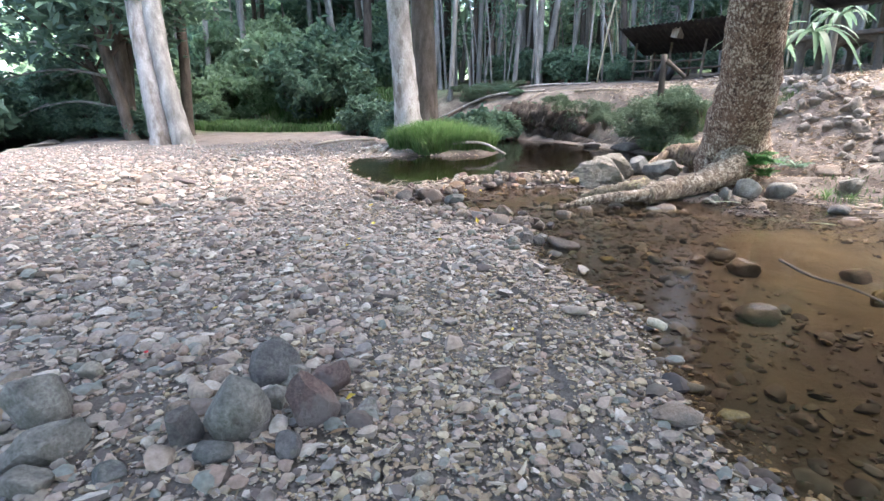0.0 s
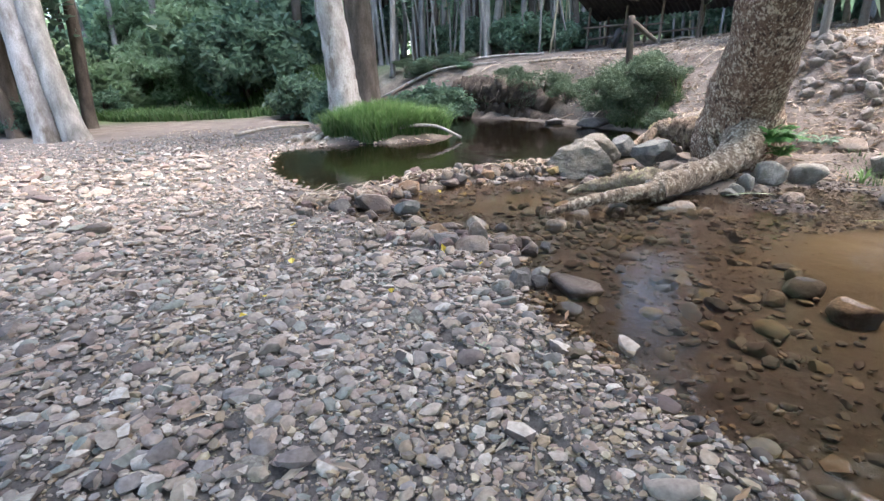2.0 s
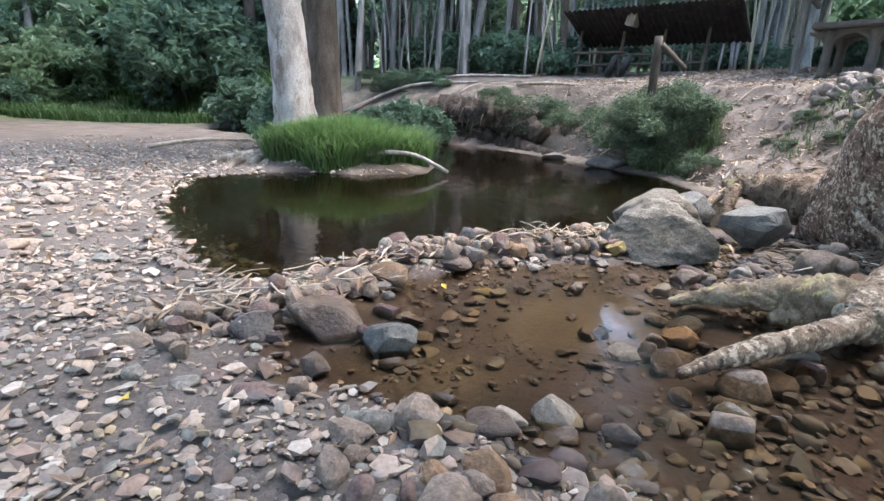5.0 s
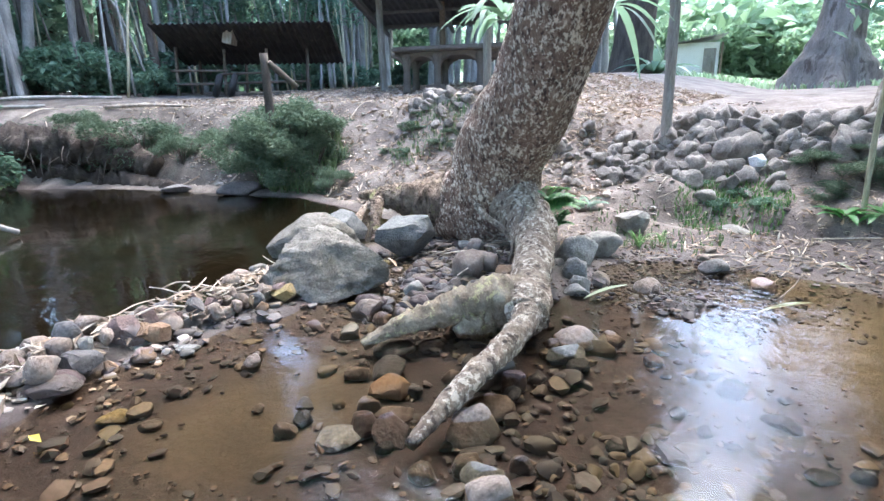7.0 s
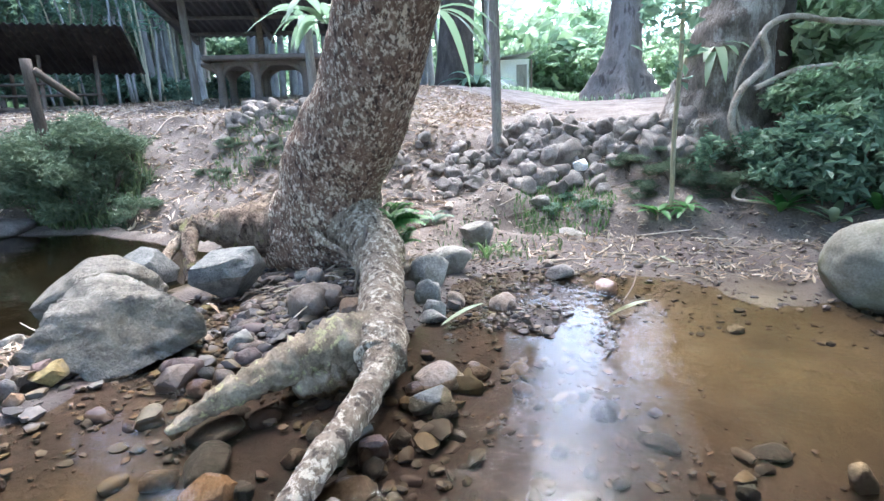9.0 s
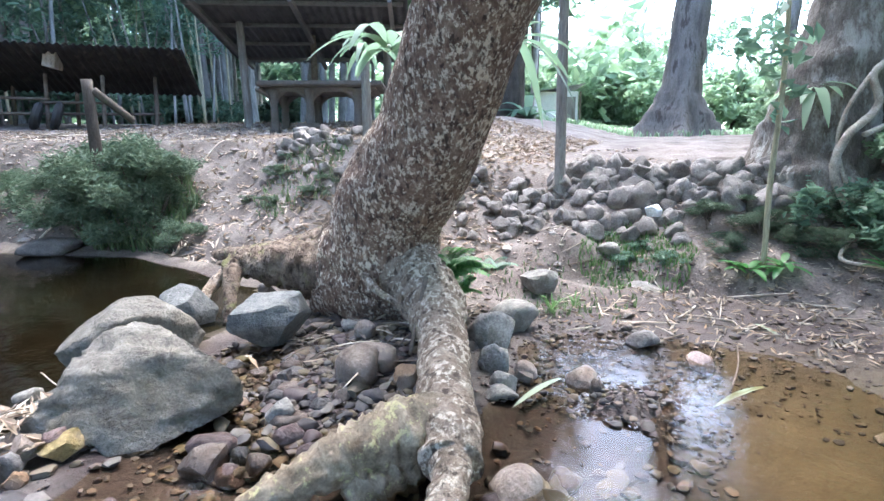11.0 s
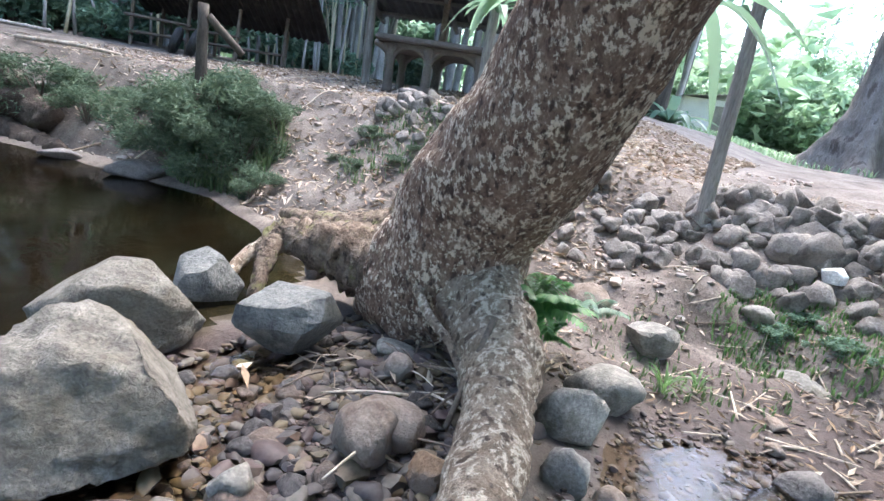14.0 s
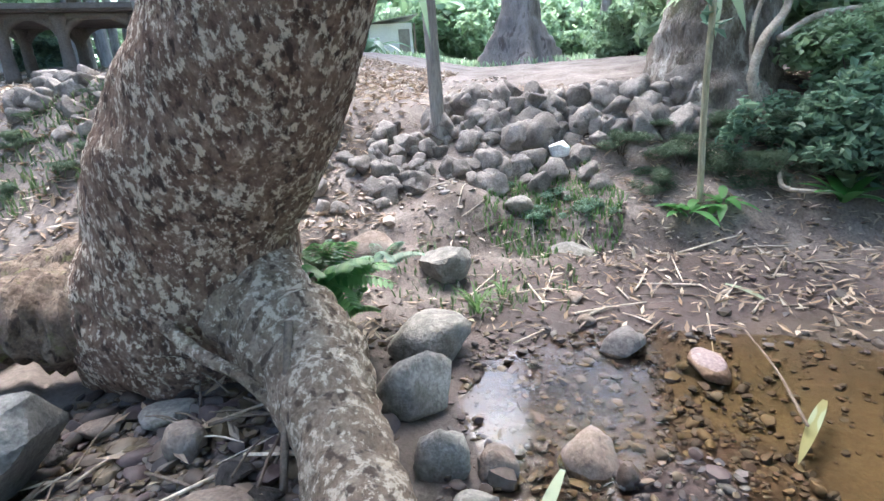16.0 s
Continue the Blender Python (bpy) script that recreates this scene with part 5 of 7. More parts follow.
for a, b in (((1.8, 8.2, 9.2), 1), ((3.6, 8.4, 9.4), 2), ((2.2, 5.1, 9.0), 3)):
    part("limb", tube("limb", [(4.0, 7.1, 5.4, 0.2), ((4.0 + a[0]) / 2, (7.1 + a[1]) / 2, 7.6, 0.14), (*a, 0.05)], M_BARK, 10, 5, 0.06, b), M_BARK, creek_tree)


# ---- trees and plants ----
def tall_tree(name, x, y, height, r0, lean, bark, leaf, label, crown=900, leaf_size=0.28, crown_r=1.8, seed=0, low=0.45, sides=9):
    """A slender forest tree: one trunk, some limbs, and an open crown of small leaves."""
    r = np.random.default_rng(seed)
    t = thing(name, label, "tree", (x, y, float(ground_z(x, y)) - 0.1), "forest trees")
    tip = (lean[0] * height, lean[1] * height)
    bend = r.normal(size=2) * 0.25
    part("trunk", tube("trunk", [(0, 0, 0, r0 * 1.35), (tip[0] * 0.06, tip[1] * 0.06, 0.06 * height, r0), (tip[0] * 0.4 + bend[0], tip[1] * 0.4 + bend[1], 0.4 * height, r0 * 0.8), (tip[0], tip[1], height, r0 * 0.35)], bark, sides, 5,
                       0.05, seed), bark, t)
    blobs = []
    for k in range(6):
        h = height * r.uniform(low, 1.02)
        a, d = r.uniform(0, 6.28), crown_r * r.uniform(0.3, 1.1)
        blobs.append((tip[0] * h / height + math.cos(a) * d, tip[1] * h / height + math.sin(a) * d, h, crown_r * r.uniform(0.5, 0.9), crown_r * r.uniform(0.4, 0.75)))
    for b in blobs[:4]:
        hz = b[2] - 0.8 - r.uniform(0, 1)
        part("limb", tube("limb", [(tip[0] * hz / height, tip[1] * hz / height, hz, r0 * 0.4), (b[0] * 0.6 + tip[0] * 0.4 * hz / height, b[1] * 0.6 + tip[1] * 0.4 * hz / height, (hz + b[2]) / 2, r0 * 0.25), (b[0], b[1], b[2], r0 * 0.1)],
                          bark, 6, 3, 0.05, k), bark, t)
    part("crown", fast_mesh("crown", *leaves_arrays(clump_points(crown, blobs, seed), leaf_size, seed), leaf, False), leaf, t)
    return t


def bush_mesh(name, n, leaf_size, leaf, seed, long=1.8, blobs=None):
    r = np.random.default_rng(seed)
    blobs = blobs or [(r.normal() * 0.5, r.normal() * 0.5, r.uniform(0.12, 1.05), r.uniform(0.18, 0.42), r.uniform(0.15, 0.34)) for _ in range(13)]
    p = clump_points(n, blobs, seed)
    p[:, 2] = np.maximum(p[:, 2], 0.03)
    return fast_mesh(name, *leaves_arrays(p, leaf_size, seed, long), leaf, False)


def stems_mesh(name, n, h, spread, mat, seed, r0=0.02):
    r = np.random.default_rng(seed)
    rows = []
    for i in range(n):
        a, d = r.uniform(0, 6.28), r.uniform(0.3, 1) * spread
        rows.append(tube_arrays([(r.normal() * 0.08, r.normal() * 0.08, -0.05, r0), (math.cos(a) * d * 0.4, math.sin(a) * d * 0.4, h * 0.5, r0 * 0.7), (math.cos(a) * d, math.sin(a) * d, h, r0 * 0.3)], 5, 3, 0.05, i))
    return mesh_from(name, *join_arrays(rows), mat)


BUSH = {}
for key, leaf, size, n in (("dark", M_LEAF, 0.085, 2900), ("mid", M_LEAF2, 0.08, 2900), ("light", M_LEAF3, 0.09, 2400), ("dark_fine", M_DUSTY, 0.024, 5200)):
    b = thing("shrub", "x", "shrub", (0, 0, -500))
    part("woody_base", stems_mesh("woody_base", 9, 0.9, 0.6, M_DARKBARK, 3), M_DARKBARK, b)
    part("foliage", bush_mesh("foliage", n, size, leaf, n + 7, 5.0 if key == "dark_fine" else 1.8), leaf, b)
    BUSH[key] = b


def shrub(key, x, y, scale, label, group="", high=1.0, turn=None, sink=0.05):
    b = copy_thing(BUSH[key], pose(x, y, float(ground_z(x, y)) - sink, 0, 0, rng.uniform(0, 360) if turn is None else turn) @ Matrix.Diagonal((scale, scale, scale * high, 1)))
    return tagged(b, label, "shrub", group)


# ---- forest ----
mid_tree = thing("pool_tree", "pale grey-barked tree with fluted base growing on the grassy pool edge", "tree")
part("trunk", tube("trunk", [(-0.95, 15.45, -0.1, 0.62), (-0.98, 15.45, 0.35, 0.46), (-1.02, 15.46, 0.9, 0.38), (-1.1, 15.5, 2.0, 0.34), (-1.25, 15.6, 4.0, 0.31), (-1.4, 15.8, 8.0, 0.22), (-1.4, 16, 12.0, 0.12)], M_MOTTLED, 40, 8, 0.05, 21,
                            lambda z, a: 1 + max(0, 1.2 - z) * 0.22 * math.cos(4 * a), 0.03), M_MOTTLED, mid_tree, "pale grey mottled bark")
for k, (a, b, c) in enumerate((((-1.2, 15.2, 0.25), (-1.6, 14.5, 0.15), (-2.0, 13.4, -0.1)), ((-1.3, 15.1, 0.2), (-1.9, 14.6, 0.12), (-2.2, 13.9, -0.05)), ((-1.1, 15.0, 0.22), (-1.4, 14.2, 0.12), (-1.7, 13.3, -0.1)),
                              ((-1.3, 15.4, 0.2), (-2.1, 15.2, 0.12), (-2.9, 14.9, -0.02)), ((-0.9, 14.9, 0.25), (-1.0, 14.2, 0.12), (-1.25, 13.6, -0.1)))):
    part("root", tube("root", [(*a, 0.13), (*b, 0.09), (*c, 0.04)], M_OLDBARK, 10, 6, 0.1, k), M_OLDBARK, mid_tree, "bare brown root")
part("crown", fast_mesh("crown", *leaves_arrays(clump_points(2600, [(-1.4, 16, 11, 2.6, 2), (-3, 15, 9.5, 2, 1.3), (0.6, 17, 10, 2, 1.4)], 5), 0.3, 5), M_LEAF2, False), M_LEAF2, mid_tree)
tall_tree("dark_tree", -0.55, 17.4, 13, 0.42, (0.0, 0.02), M_DARKBARK, M_LEAF, "thick dark-barked tree behind the pale pool tree", 1500, 0.3, 3.0, 31)

left_tree = thing("white_tree", "tall leaning twin-stemmed tree with smooth white bark on the gravel bar", "tree")
part("stem", tube("stem", [(-9.95, 18.2, -0.1, 0.42), (-9.97, 18.25, 0.5, 0.35), (-10.25, 18.6, 2.5, 0.34), (-10.55, 19.0, 4.6, 0.33), (-11.2, 20, 9, 0.28), (-11.6, 20.6, 14, 0.12)], M_PALEBARK, 22, 6, 0.05, 41), M_PALEBARK, left_tree,
     "smooth white bark")
part("stem", tube("stem", [(-9.2, 18.3, -0.1, 0.44), (-9.3, 18.3, 0.5, 0.34), (-9.7, 18.6, 2.5, 0.29), (-10.0, 19.0, 4.6, 0.3), (-10.3, 20, 9, 0.22), (-10, 21, 14, 0.1)], M_GREYBARK, 22, 6, 0.05, 42), M_GREYBARK, left_tree, "greyer second stem")
part("crown", fast_mesh("crown", *leaves_arrays(clump_points(3500, [(-11.6, 20.5, 12, 3, 2), (-9.5, 20, 11, 2.6, 1.8), (-12.5, 18.5, 10, 2.2, 1.2)], 6), 0.32, 6), M_LEAF2, False), M_LEAF2, left_tree)

for k, (x, y, h, r0, lx, ly) in enumerate(((-12.3, 20.4, 11, 0.22, -0.16, 0.02), (-12.9, 21.5, 12, 0.3, -0.1, 0.0), (-13.6, 22.6, 10, 0.16, -0.25, -0.05), (-14.2, 23.5, 9, 0.14, -0.3, -0.1), (-13.2, 21.9, 9, 0.13, 0.05, 0.0),
                                           (-15.5, 24.5, 10, 0.2, -0.2, -0.1), (-11.6, 23.5, 12, 0.25, 0.03, 0.0))):
    tall_tree("creekside_tree", x, y, h, r0, (lx, ly), M_DARKBARK, M_LEAF, "dark slanting tree overhanging the creek", 1300, 0.26, 2.4, 200 + k, 0.42)
for k, (x, y, dx, dy, z) in enumerate(((-13.2, 21.8, -4.2, -1.5, 2.4), (-13.2, 22.0, -4.5, -2.5, 3.4), (-14.0, 23.0, -4.0, -1.0, 1.2))):
    t = thing("bare_branch", "long pale drooping branch over the creek", "branch", (x, y, z))
    part("limb", tube("limb", [(0, 0, 0, 0.07), (dx * 0.4, dy * 0.4, 0.35, 0.05), (dx * 0.75, dy * 0.75, 0.15, 0.03), (dx, dy, -0.25, 0.012)], M_GREYBARK, 8, 5, 0.08, k), M_GREYBARK, t)
    part("twig", mesh_from("twig", *join_arrays([tube_arrays([(dx * q, dy * q, 0.3, 0.02), (dx * q - 0.6, dy * q - 0.5 + q, 0.1, 0.012), (dx * q - 1.2, dy * q - 0.9 + 2 * q, -0.2, 0.005)], 5, 3) for q in (0.3, 0.5, 0.7)]), M_GREYBARK), M_GREYBARK, t)

# unseen spreading trees, added to block high sky over the bar and in reflections
for k, (x, y, lx, ly) in enumerate(((-6.8, 2.0, 0.12, 0.12), (-2.5, -4.5, 0.1, 0.25), (3.4, -3.5, -0.05, 0.3), (-9.5, 4.5, 0.2, 0.1), (11.5, -2.5, -0.15, 0.1))):
    tall_tree("canopy_tree", x, y, 12, 0.3, (lx, ly), M_GREYBARK, M_LEAF2, "unseen spreading tree added to shade the gravel bar", 3400, 0.36, 4.2, 150 + k, 0.75, 14)

# trees behind the vine tree and round the clearing, whose crowns leave one gap of open sky
for k, (x, y, h, low) in enumerate(((16.5, -1.5, 12, 0.3), (20, -5, 14, 0.25), (14.5, -6.5, 13, 0.3), (24, -10, 15, 0.2), (26, -3.5, 14, 0.35), (18.5, -10, 13, 0.25), (23, 15.5, 15, 0.55), (18.5, 19.0, 14, 0.55), (27, 21, 16, 0.45))):
    tall_tree("canopy_tree", x, y, h, 0.26, (0.0, 0.0), M_GREYBARK, M_LEAF3, "leafy tree standing round the clearing", 3600, 0.34, 3.0, 170 + k, low, 12)
# slender grey trunks behind the pool and along the terrace
FOREST = np.random.default_rng(12)
protos = []
for k in range(5):
    protos.append(tall_tree("forest_tree", 0, 0, 15 + 2 * k, 0.12 + 0.03 * k, (0.02 * (k - 2), 0.01), M_DARKBARK if k == 4 else M_GREYBARK, (M_LEAF2, M_LEAF, M_LEAF3, M_LEAF2, M_LEAF)[k], "x", 750, 0.34, 2.2, 300 + k, 0.48, 8))
for k in range(150):
    u = FOREST.uniform()
    if k < 100:
        x = FOREST.uniform(-6, 24)
        y = 27 + FOREST.uniform(0, 16) - 0.28 * x
    elif k < 128:
        x, y = FOREST.uniform(-24, -3), FOREST.uniform(33, 46)
    else:
        x, y = FOREST.uniform(17, 38), FOREST.uniform(15, 32)
    if inside_distance(x, y, POOL) > -1 or (x > 7 and x < 14 and y < 25 and y > 12):
        continue
    s = FOREST.uniform(0.7, 1.15)
    if 0.98 < math.atan2(y - 3.3, x - 1.5) < 1.26:
        s *= 0.42
    t = copy_thing(protos[FOREST.integers(0, 5)], pose(x, y, float(ground_z(x, y)) - 0.15, FOREST.normal() * 2.5, FOREST.normal() * 2.5, FOREST.uniform(0, 360)) @ Matrix.Scale(s, 4))
    tagged(t, "slender pale-barked forest tree in a dense stand", "tree", "forest trees")
for k in range(34):
    a = FOREST.uniform(-0.95, 0.35)
    d = FOREST.uniform(42, 58)
    x, y = 2 + d * math.cos(a), 7 + d * math.sin(a)
    t = copy_thing(protos[(2, 0, 3)[k % 3]], pose(x, y, float(ground_z(x, y)) - 0.15, 0, 0, FOREST.uniform(0, 360)) @ Matrix.Scale(FOREST.uniform(0.4, 0.62), 4))
    tagged(t, "light green tree beyond the clearing", "tree", "far trees")
for k in range(44):
    a = FOREST.uniform(3.3, 6.12)
    d = FOREST.uniform(16, 30)
    x, y = d * math.cos(a), 4 + d * math.sin(a)
    t = copy_thing(protos[k % 5], pose(x, y, float(ground_z(x, y)) - 0.15, 0, 0, FOREST.uniform(0, 360)) @ Matrix.Scale(FOREST.uniform(0.7, 1.0), 4))
    tagged(t, "forest tree on the near side of the creek", "tree", "forest trees")

for k in range(44):
    x, y = FOREST.uniform(-1, 13), FOREST.uniform(24.5, 34)
    if inside_distance(x, y, POOL) > -1 or (x > 7 and y < 26):
        continue
    t = copy_thing(protos[FOREST.integers(0, 5)], pose(x, y, float(ground_z(x, y)) - 0.15, FOREST.normal() * 3, FOREST.normal() * 3, FOREST.uniform(0, 360)) @ Matrix.Diagonal((0.62, 0.62, FOREST.uniform(0.75, 1.1), 1)))
    tagged(t, "thin grey forest trunk near the bank", "tree", "forest trees")
for k in range(16):
    x, y = FOREST.uniform(-34, -17), FOREST.uniform(16, 36)
    t = copy_thing(protos[(1, 4)[k % 2]], pose(x, y, float(ground_z(x, y)) - 0.15, 0, 0, FOREST.uniform(0, 360)) @ Matrix.Scale(FOREST.uniform(0.8, 1.1), 4))
    tagged(t, "tree across the dark creek", "tree", "forest trees")
    shrub("mid", x + 1.5, y + 1, FOREST.uniform(1.8, 3.2), "bush across the dark creek", "creekside bushes", 1.3)

# undergrowth
for k in range(46):
    x = -17 + 15 * FOREST.uniform()
    y = 27.5 + FOREST.uniform(0, 7) - 0.05 * x + 3.0 * (x < -10)
    # paler leaves on the left stand in for the lit creek opening
    shrub("light" if x < -8 else ("mid", "dark", "light", "mid")[k % 4], x, y, FOREST.uniform(1.3, 3.2), "leafy green shrub at the forest edge", "forest undergrowth", 1.15)
for k in range(30):
    x = 0 + 22 * FOREST.uniform()
    y = 26 + FOREST.uniform(0, 12) - 0.25 * x
    if not (8 < x < 15 and y < 25):
        shrub(("dark", "mid")[k % 2], x, y, FOREST.uniform(0.8, 1.8), "low shrub among slender trunks", "forest undergrowth")
for k in range(16):
    shrub("mid", -14 - 6 * FOREST.uniform(), 23 + 7 * FOREST.uniform(), FOREST.uniform(0.8, 1.6), "dark bush hanging over the creek", "creekside bushes")
for x, y, s in ((-10.9, 20.6, 0.8), (-12.2, 21.2, 1.0), (-13.4, 22.2, 1.2), (-1.0, 18.0, 1.3), (1.8, 20.2, 1.1), (0.8, 18.6, 1.2), (-3.8, 24.6, 1.6), (-2.4, 22.4, 1.0)):
    shrub("dark", x, y, s, "dark bush at the water's edge", "waterside bushes")
for k in range(40):
    a = FOREST.uniform(-0.8, 0.4)
    d = FOREST.uniform(38, 52)
    shrub("light", 2 + d * math.cos(a), 7 + d * math.sin(a), FOREST.uniform(1.6, 3.4), "sunlit light green shrub beyond the clearing", "clearing edge shrubs", 1.2)

for k, (x, y, w) in enumerate(((-12.6, 14.6, 1.2), (-14.4, 17.5, 0.9), (-15.5, 19.8, 1.1), (-14.9, 21.0, 0.7), (-16.5, 21.5, 1.0), (-13.6, 16.0, 0.6))):
    rock("creek_rock", ROCK["pale"], x, y, w, w * 0.6, 0.22, 20 * k, 0.3, 700 + k, "pale flat rock in the dark creek", "rock", "pale creek rocks", z=-0.2)

# broad pale leaves of a banana plant at the forest edge
banana = thing("banana_plant", "banana plant with broad drooping green leaves", "plant", (-9.2, 30.5, float(ground_z(-9.2, 30.5))))
part("stem", tube("stem", [(0, 0, -0.1, 0.16), (0.05, 0, 1.4, 0.13), (0.1, 0, 2.4, 0.08)], M_DARKBARK, 10, 4), M_DARKBARK, banana)


def strap_leaf(base, way, length, width, droop, sections=7, wave=0.0):
    w = Vector(way).normalized()
    side = w.cross(Vector((0, 0, 1))).normalized() if abs(w.z) < 0.99 else Vector((1, 0, 0))
    v, f = [], []
    for i in range(sections + 1):
        s = i / sections
        c = Vector(base) + w * (length * s) + Vector((0, 0, -droop * s * s * length))
        k = width * math.sin(math.pi * min(1, 0.08 + 0.92 * s)) ** 0.7 * 0.5 + 0.001
        v += [c - side * k + Vector((0, 0, wave * k)), c - Vector((0, 0, k * 0.25)), c + side * k + Vector((0, 0, wave * k))]
        if i:
            a = 3 * i
            f += [[a - 3, a - 2, a + 1, a], [a - 2, a - 1, a + 2, a + 1]]
    return np.array([tuple(p) for p in v]), f


for k in range(9):
    a = k * 2.4
    part("leaf", mesh_from("leaf", *strap_leaf((0.1, 0, 2.2), (math.cos(a), math.sin(a), 0.9), 2.2, 0.55, 0.55), M_LEAF3), M_LEAF3, banana)

# far woods: leaf masses on the hills all round
FW = np.random.default_rng(33)
ang, dist = FW.uniform(0, 2 * math.pi, 420), FW.uniform(46, 95, 420)
blobs = []
for a, d in zip(ang, dist):
    x, y = d * math.cos(a), 8 + d * math.sin(a)
    east = math.cos(a + 0.15) > 0.6
    hgt = FW.uniform(6, 11) if east else FW.uniform(7, 15)
    blobs.append((x, y, float(ground_z(x, y)) + hgt * 0.55, FW.uniform(3, 6), hgt * 0.55))
v, f = leaves_arrays(clump_points(60000, blobs, 34), 0.85, 34, 1.6)
# distance haze is put into the pale leaf colour
tagged(new("far_woods", fast_mesh("far_woods", v, f, M_LEAF3, False)), "dense light green woods on the far slopes", "woods", kind="stuff")

FN = np.random.default_rng(35)
blobs = []
for k in range(150):
    x = FN.uniform(-24, 34)
    y = 40 + FN.uniform(0, 14) - 0.28 * x
    hgt = FN.uniform(5, 15)
    blobs.append((x, y, float(ground_z(x, y)) + hgt * FN.uniform(0.2, 0.8), FN.uniform(1.5, 3.2), FN.uniform(1.2, 2.6)))
v, f = leaves_arrays(clump_points(42000, blobs, 36), 0.42, 36, 1.7)
tagged(new("far_woods", fast_mesh("far_woods", v, f, M_LEAF2, False)), "hazy green leaf masses behind the slender trunks", "woods", kind="stuff")

for k in range(70):
    x = FN.uniform(0.5, 17)
    y = 25.5 + FN.uniform(0, 7) - 0.3 * x
    if inside_distance(x, y, POOL) > -1.2 or (7.4 < x < 13 and y < 25):
        continue
    h, lx, ly = FN.uniform(4, 8), FN.normal() * 0.9, FN.normal() * 0.5
    t = thing("bamboo_stem", "thin pale leaning stem among the forest trunks", "sapling", (x, y, float(ground_z(x, y)) - 0.1), "thin leaning stems")
    stem_bark = M_BAMBOO if k % 3 == 0 else M_GREYBARK
    part("stem", tube("stem", [(0, 0, 0, 0.045), (lx * 0.3, ly * 0.3, h * 0.45, 0.038), (lx, ly, h, 0.015)], stem_bark, 6, 4, 0.05, k), stem_bark, t)
    c = clump_points(90, [(lx * q, ly * q, h * q, 0.6, 0.45) for q in (0.6, 0.8, 1.0)], 900 + k)
    part("foliage", fast_mesh("foliage", *leaves_arrays(c, 0.09, k, 3.2), M_LEAF2, False), M_LEAF2, t)

# ---- terrace: shelters, table, posts, big trees ----
def corrugated(name, sx, sy, mat, waves, amp=0.03, thick=0.012):
    nxx, nyy = waves * 6 + 1, 4
    v, f = [], []
    for layer in (0, 1):
        for j in range(nyy):
            for i in range(nxx):
                v.append(((i / (nxx - 1) - 0.5) * sx, (j / (nyy - 1) - 0.5) * sy, amp * math.sin(i / 6 * 2 * math.pi) - layer * thick))
    n = nxx * nyy
    for j in range(nyy - 1):
        for i in range(nxx - 1):
            a = j * nxx + i
            f += [[a, a + 1, a + nxx + 1, a + nxx], [n + a, n + a + nxx, n + a + nxx + 1, n + a + 1]]
    for i in range(nxx - 1):
        f += [[i, n + i, n + i + 1, i + 1], [(nyy - 1) * nxx + i, (nyy - 1) * nxx + i + 1, n + (nyy - 1) * nxx + i + 1, n + (nyy - 1) * nxx + i]]
    return mesh_from(name, v, f, mat)


def pole(name, at, top, r, mat, parent=None, label="", seed=0, sides=9):
    return part(name, tube(name, [(*at, r * 1.05), ((at[0] + top[0]) / 2, (at[1] + top[1]) / 2, (at[2] + top[2]) / 2, r), (*top, r * 0.9)], mat, sides, 5, 0.04, seed), mat, parent, label)


shelter = thing("shelter", "low open shelter with a sagging black corrugated roof on thin poles", "shelter")
rf = part("roof", corrugated("roof", 5.7, 2.4, M_ROOF, 30, 0.035), M_ROOF, shelter, "black corrugated sheets")
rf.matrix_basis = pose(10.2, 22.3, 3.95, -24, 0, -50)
for k, (x, y, z) in enumerate(((8.4, 24.2, 3.9), (9.4, 22.9, 3.8), (10.3, 21.8, 3.8), (11.2, 20.8, 3.8), (9.4, 24.6, 4.2), (10.6, 23.6, 4.3), (11.8, 21.6, 4.2))):
    pole("post", (x, y, float(ground_z(x, y)) - 0.2), (x + 0.1, y, z), 0.055, M_TWIG, shelter, "thin dark pole", k)
for k, (a, b, h) in enumerate((((8.3, 24.3), (11.3, 20.7), 0.35), ((8.3, 24.3), (9.5, 22.8), 0.8), ((9.3, 22.9), (10.4, 21.7), 0.7))):
    pole("rail", (*a, float(ground_z(*a)) + h), (*b, float(ground_z(*b)) + h), 0.04, M_TWIG, shelter, seed=k)
part("crate", box_bm(0.5, 0.3, 0.5, (9.5, 22.4, 4.15), (12, 0, 40)), M_DRIFT, shelter, "slatted wooden crate under the eave")
for k, (x, y) in enumerate(((9.0, 22.6), (9.3, 22.2))):
    bm = bmesh.new()
    R, r_, n, mm = 0.3, 0.1, 22, 8
    vs = [[bm.verts.new(((R + r_ * math.cos(b)) * math.cos(a), r_ * math.sin(b), (R + r_ * math.cos(b)) * math.sin(a))) for b in [2 * math.pi * j / mm for j in range(mm)]] for a in [2 * math.pi * i / n for i in range(n)]]
    for i in range(n):
        for j in range(mm):
            bm.faces.new((vs[i][j], vs[(i + 1) % n][j], vs[(i + 1) % n][(j + 1) % mm], vs[i][(j + 1) % mm]))
    ty = part("old_tyre", bm, M_RUBBER, None)
    ty.matrix_basis = pose(x, y, float(ground_z(x, y)) + 0.36, 18, 0, 60)
    tagged(ty, "old black rubber tyre leaning by the shelter", "tyre")

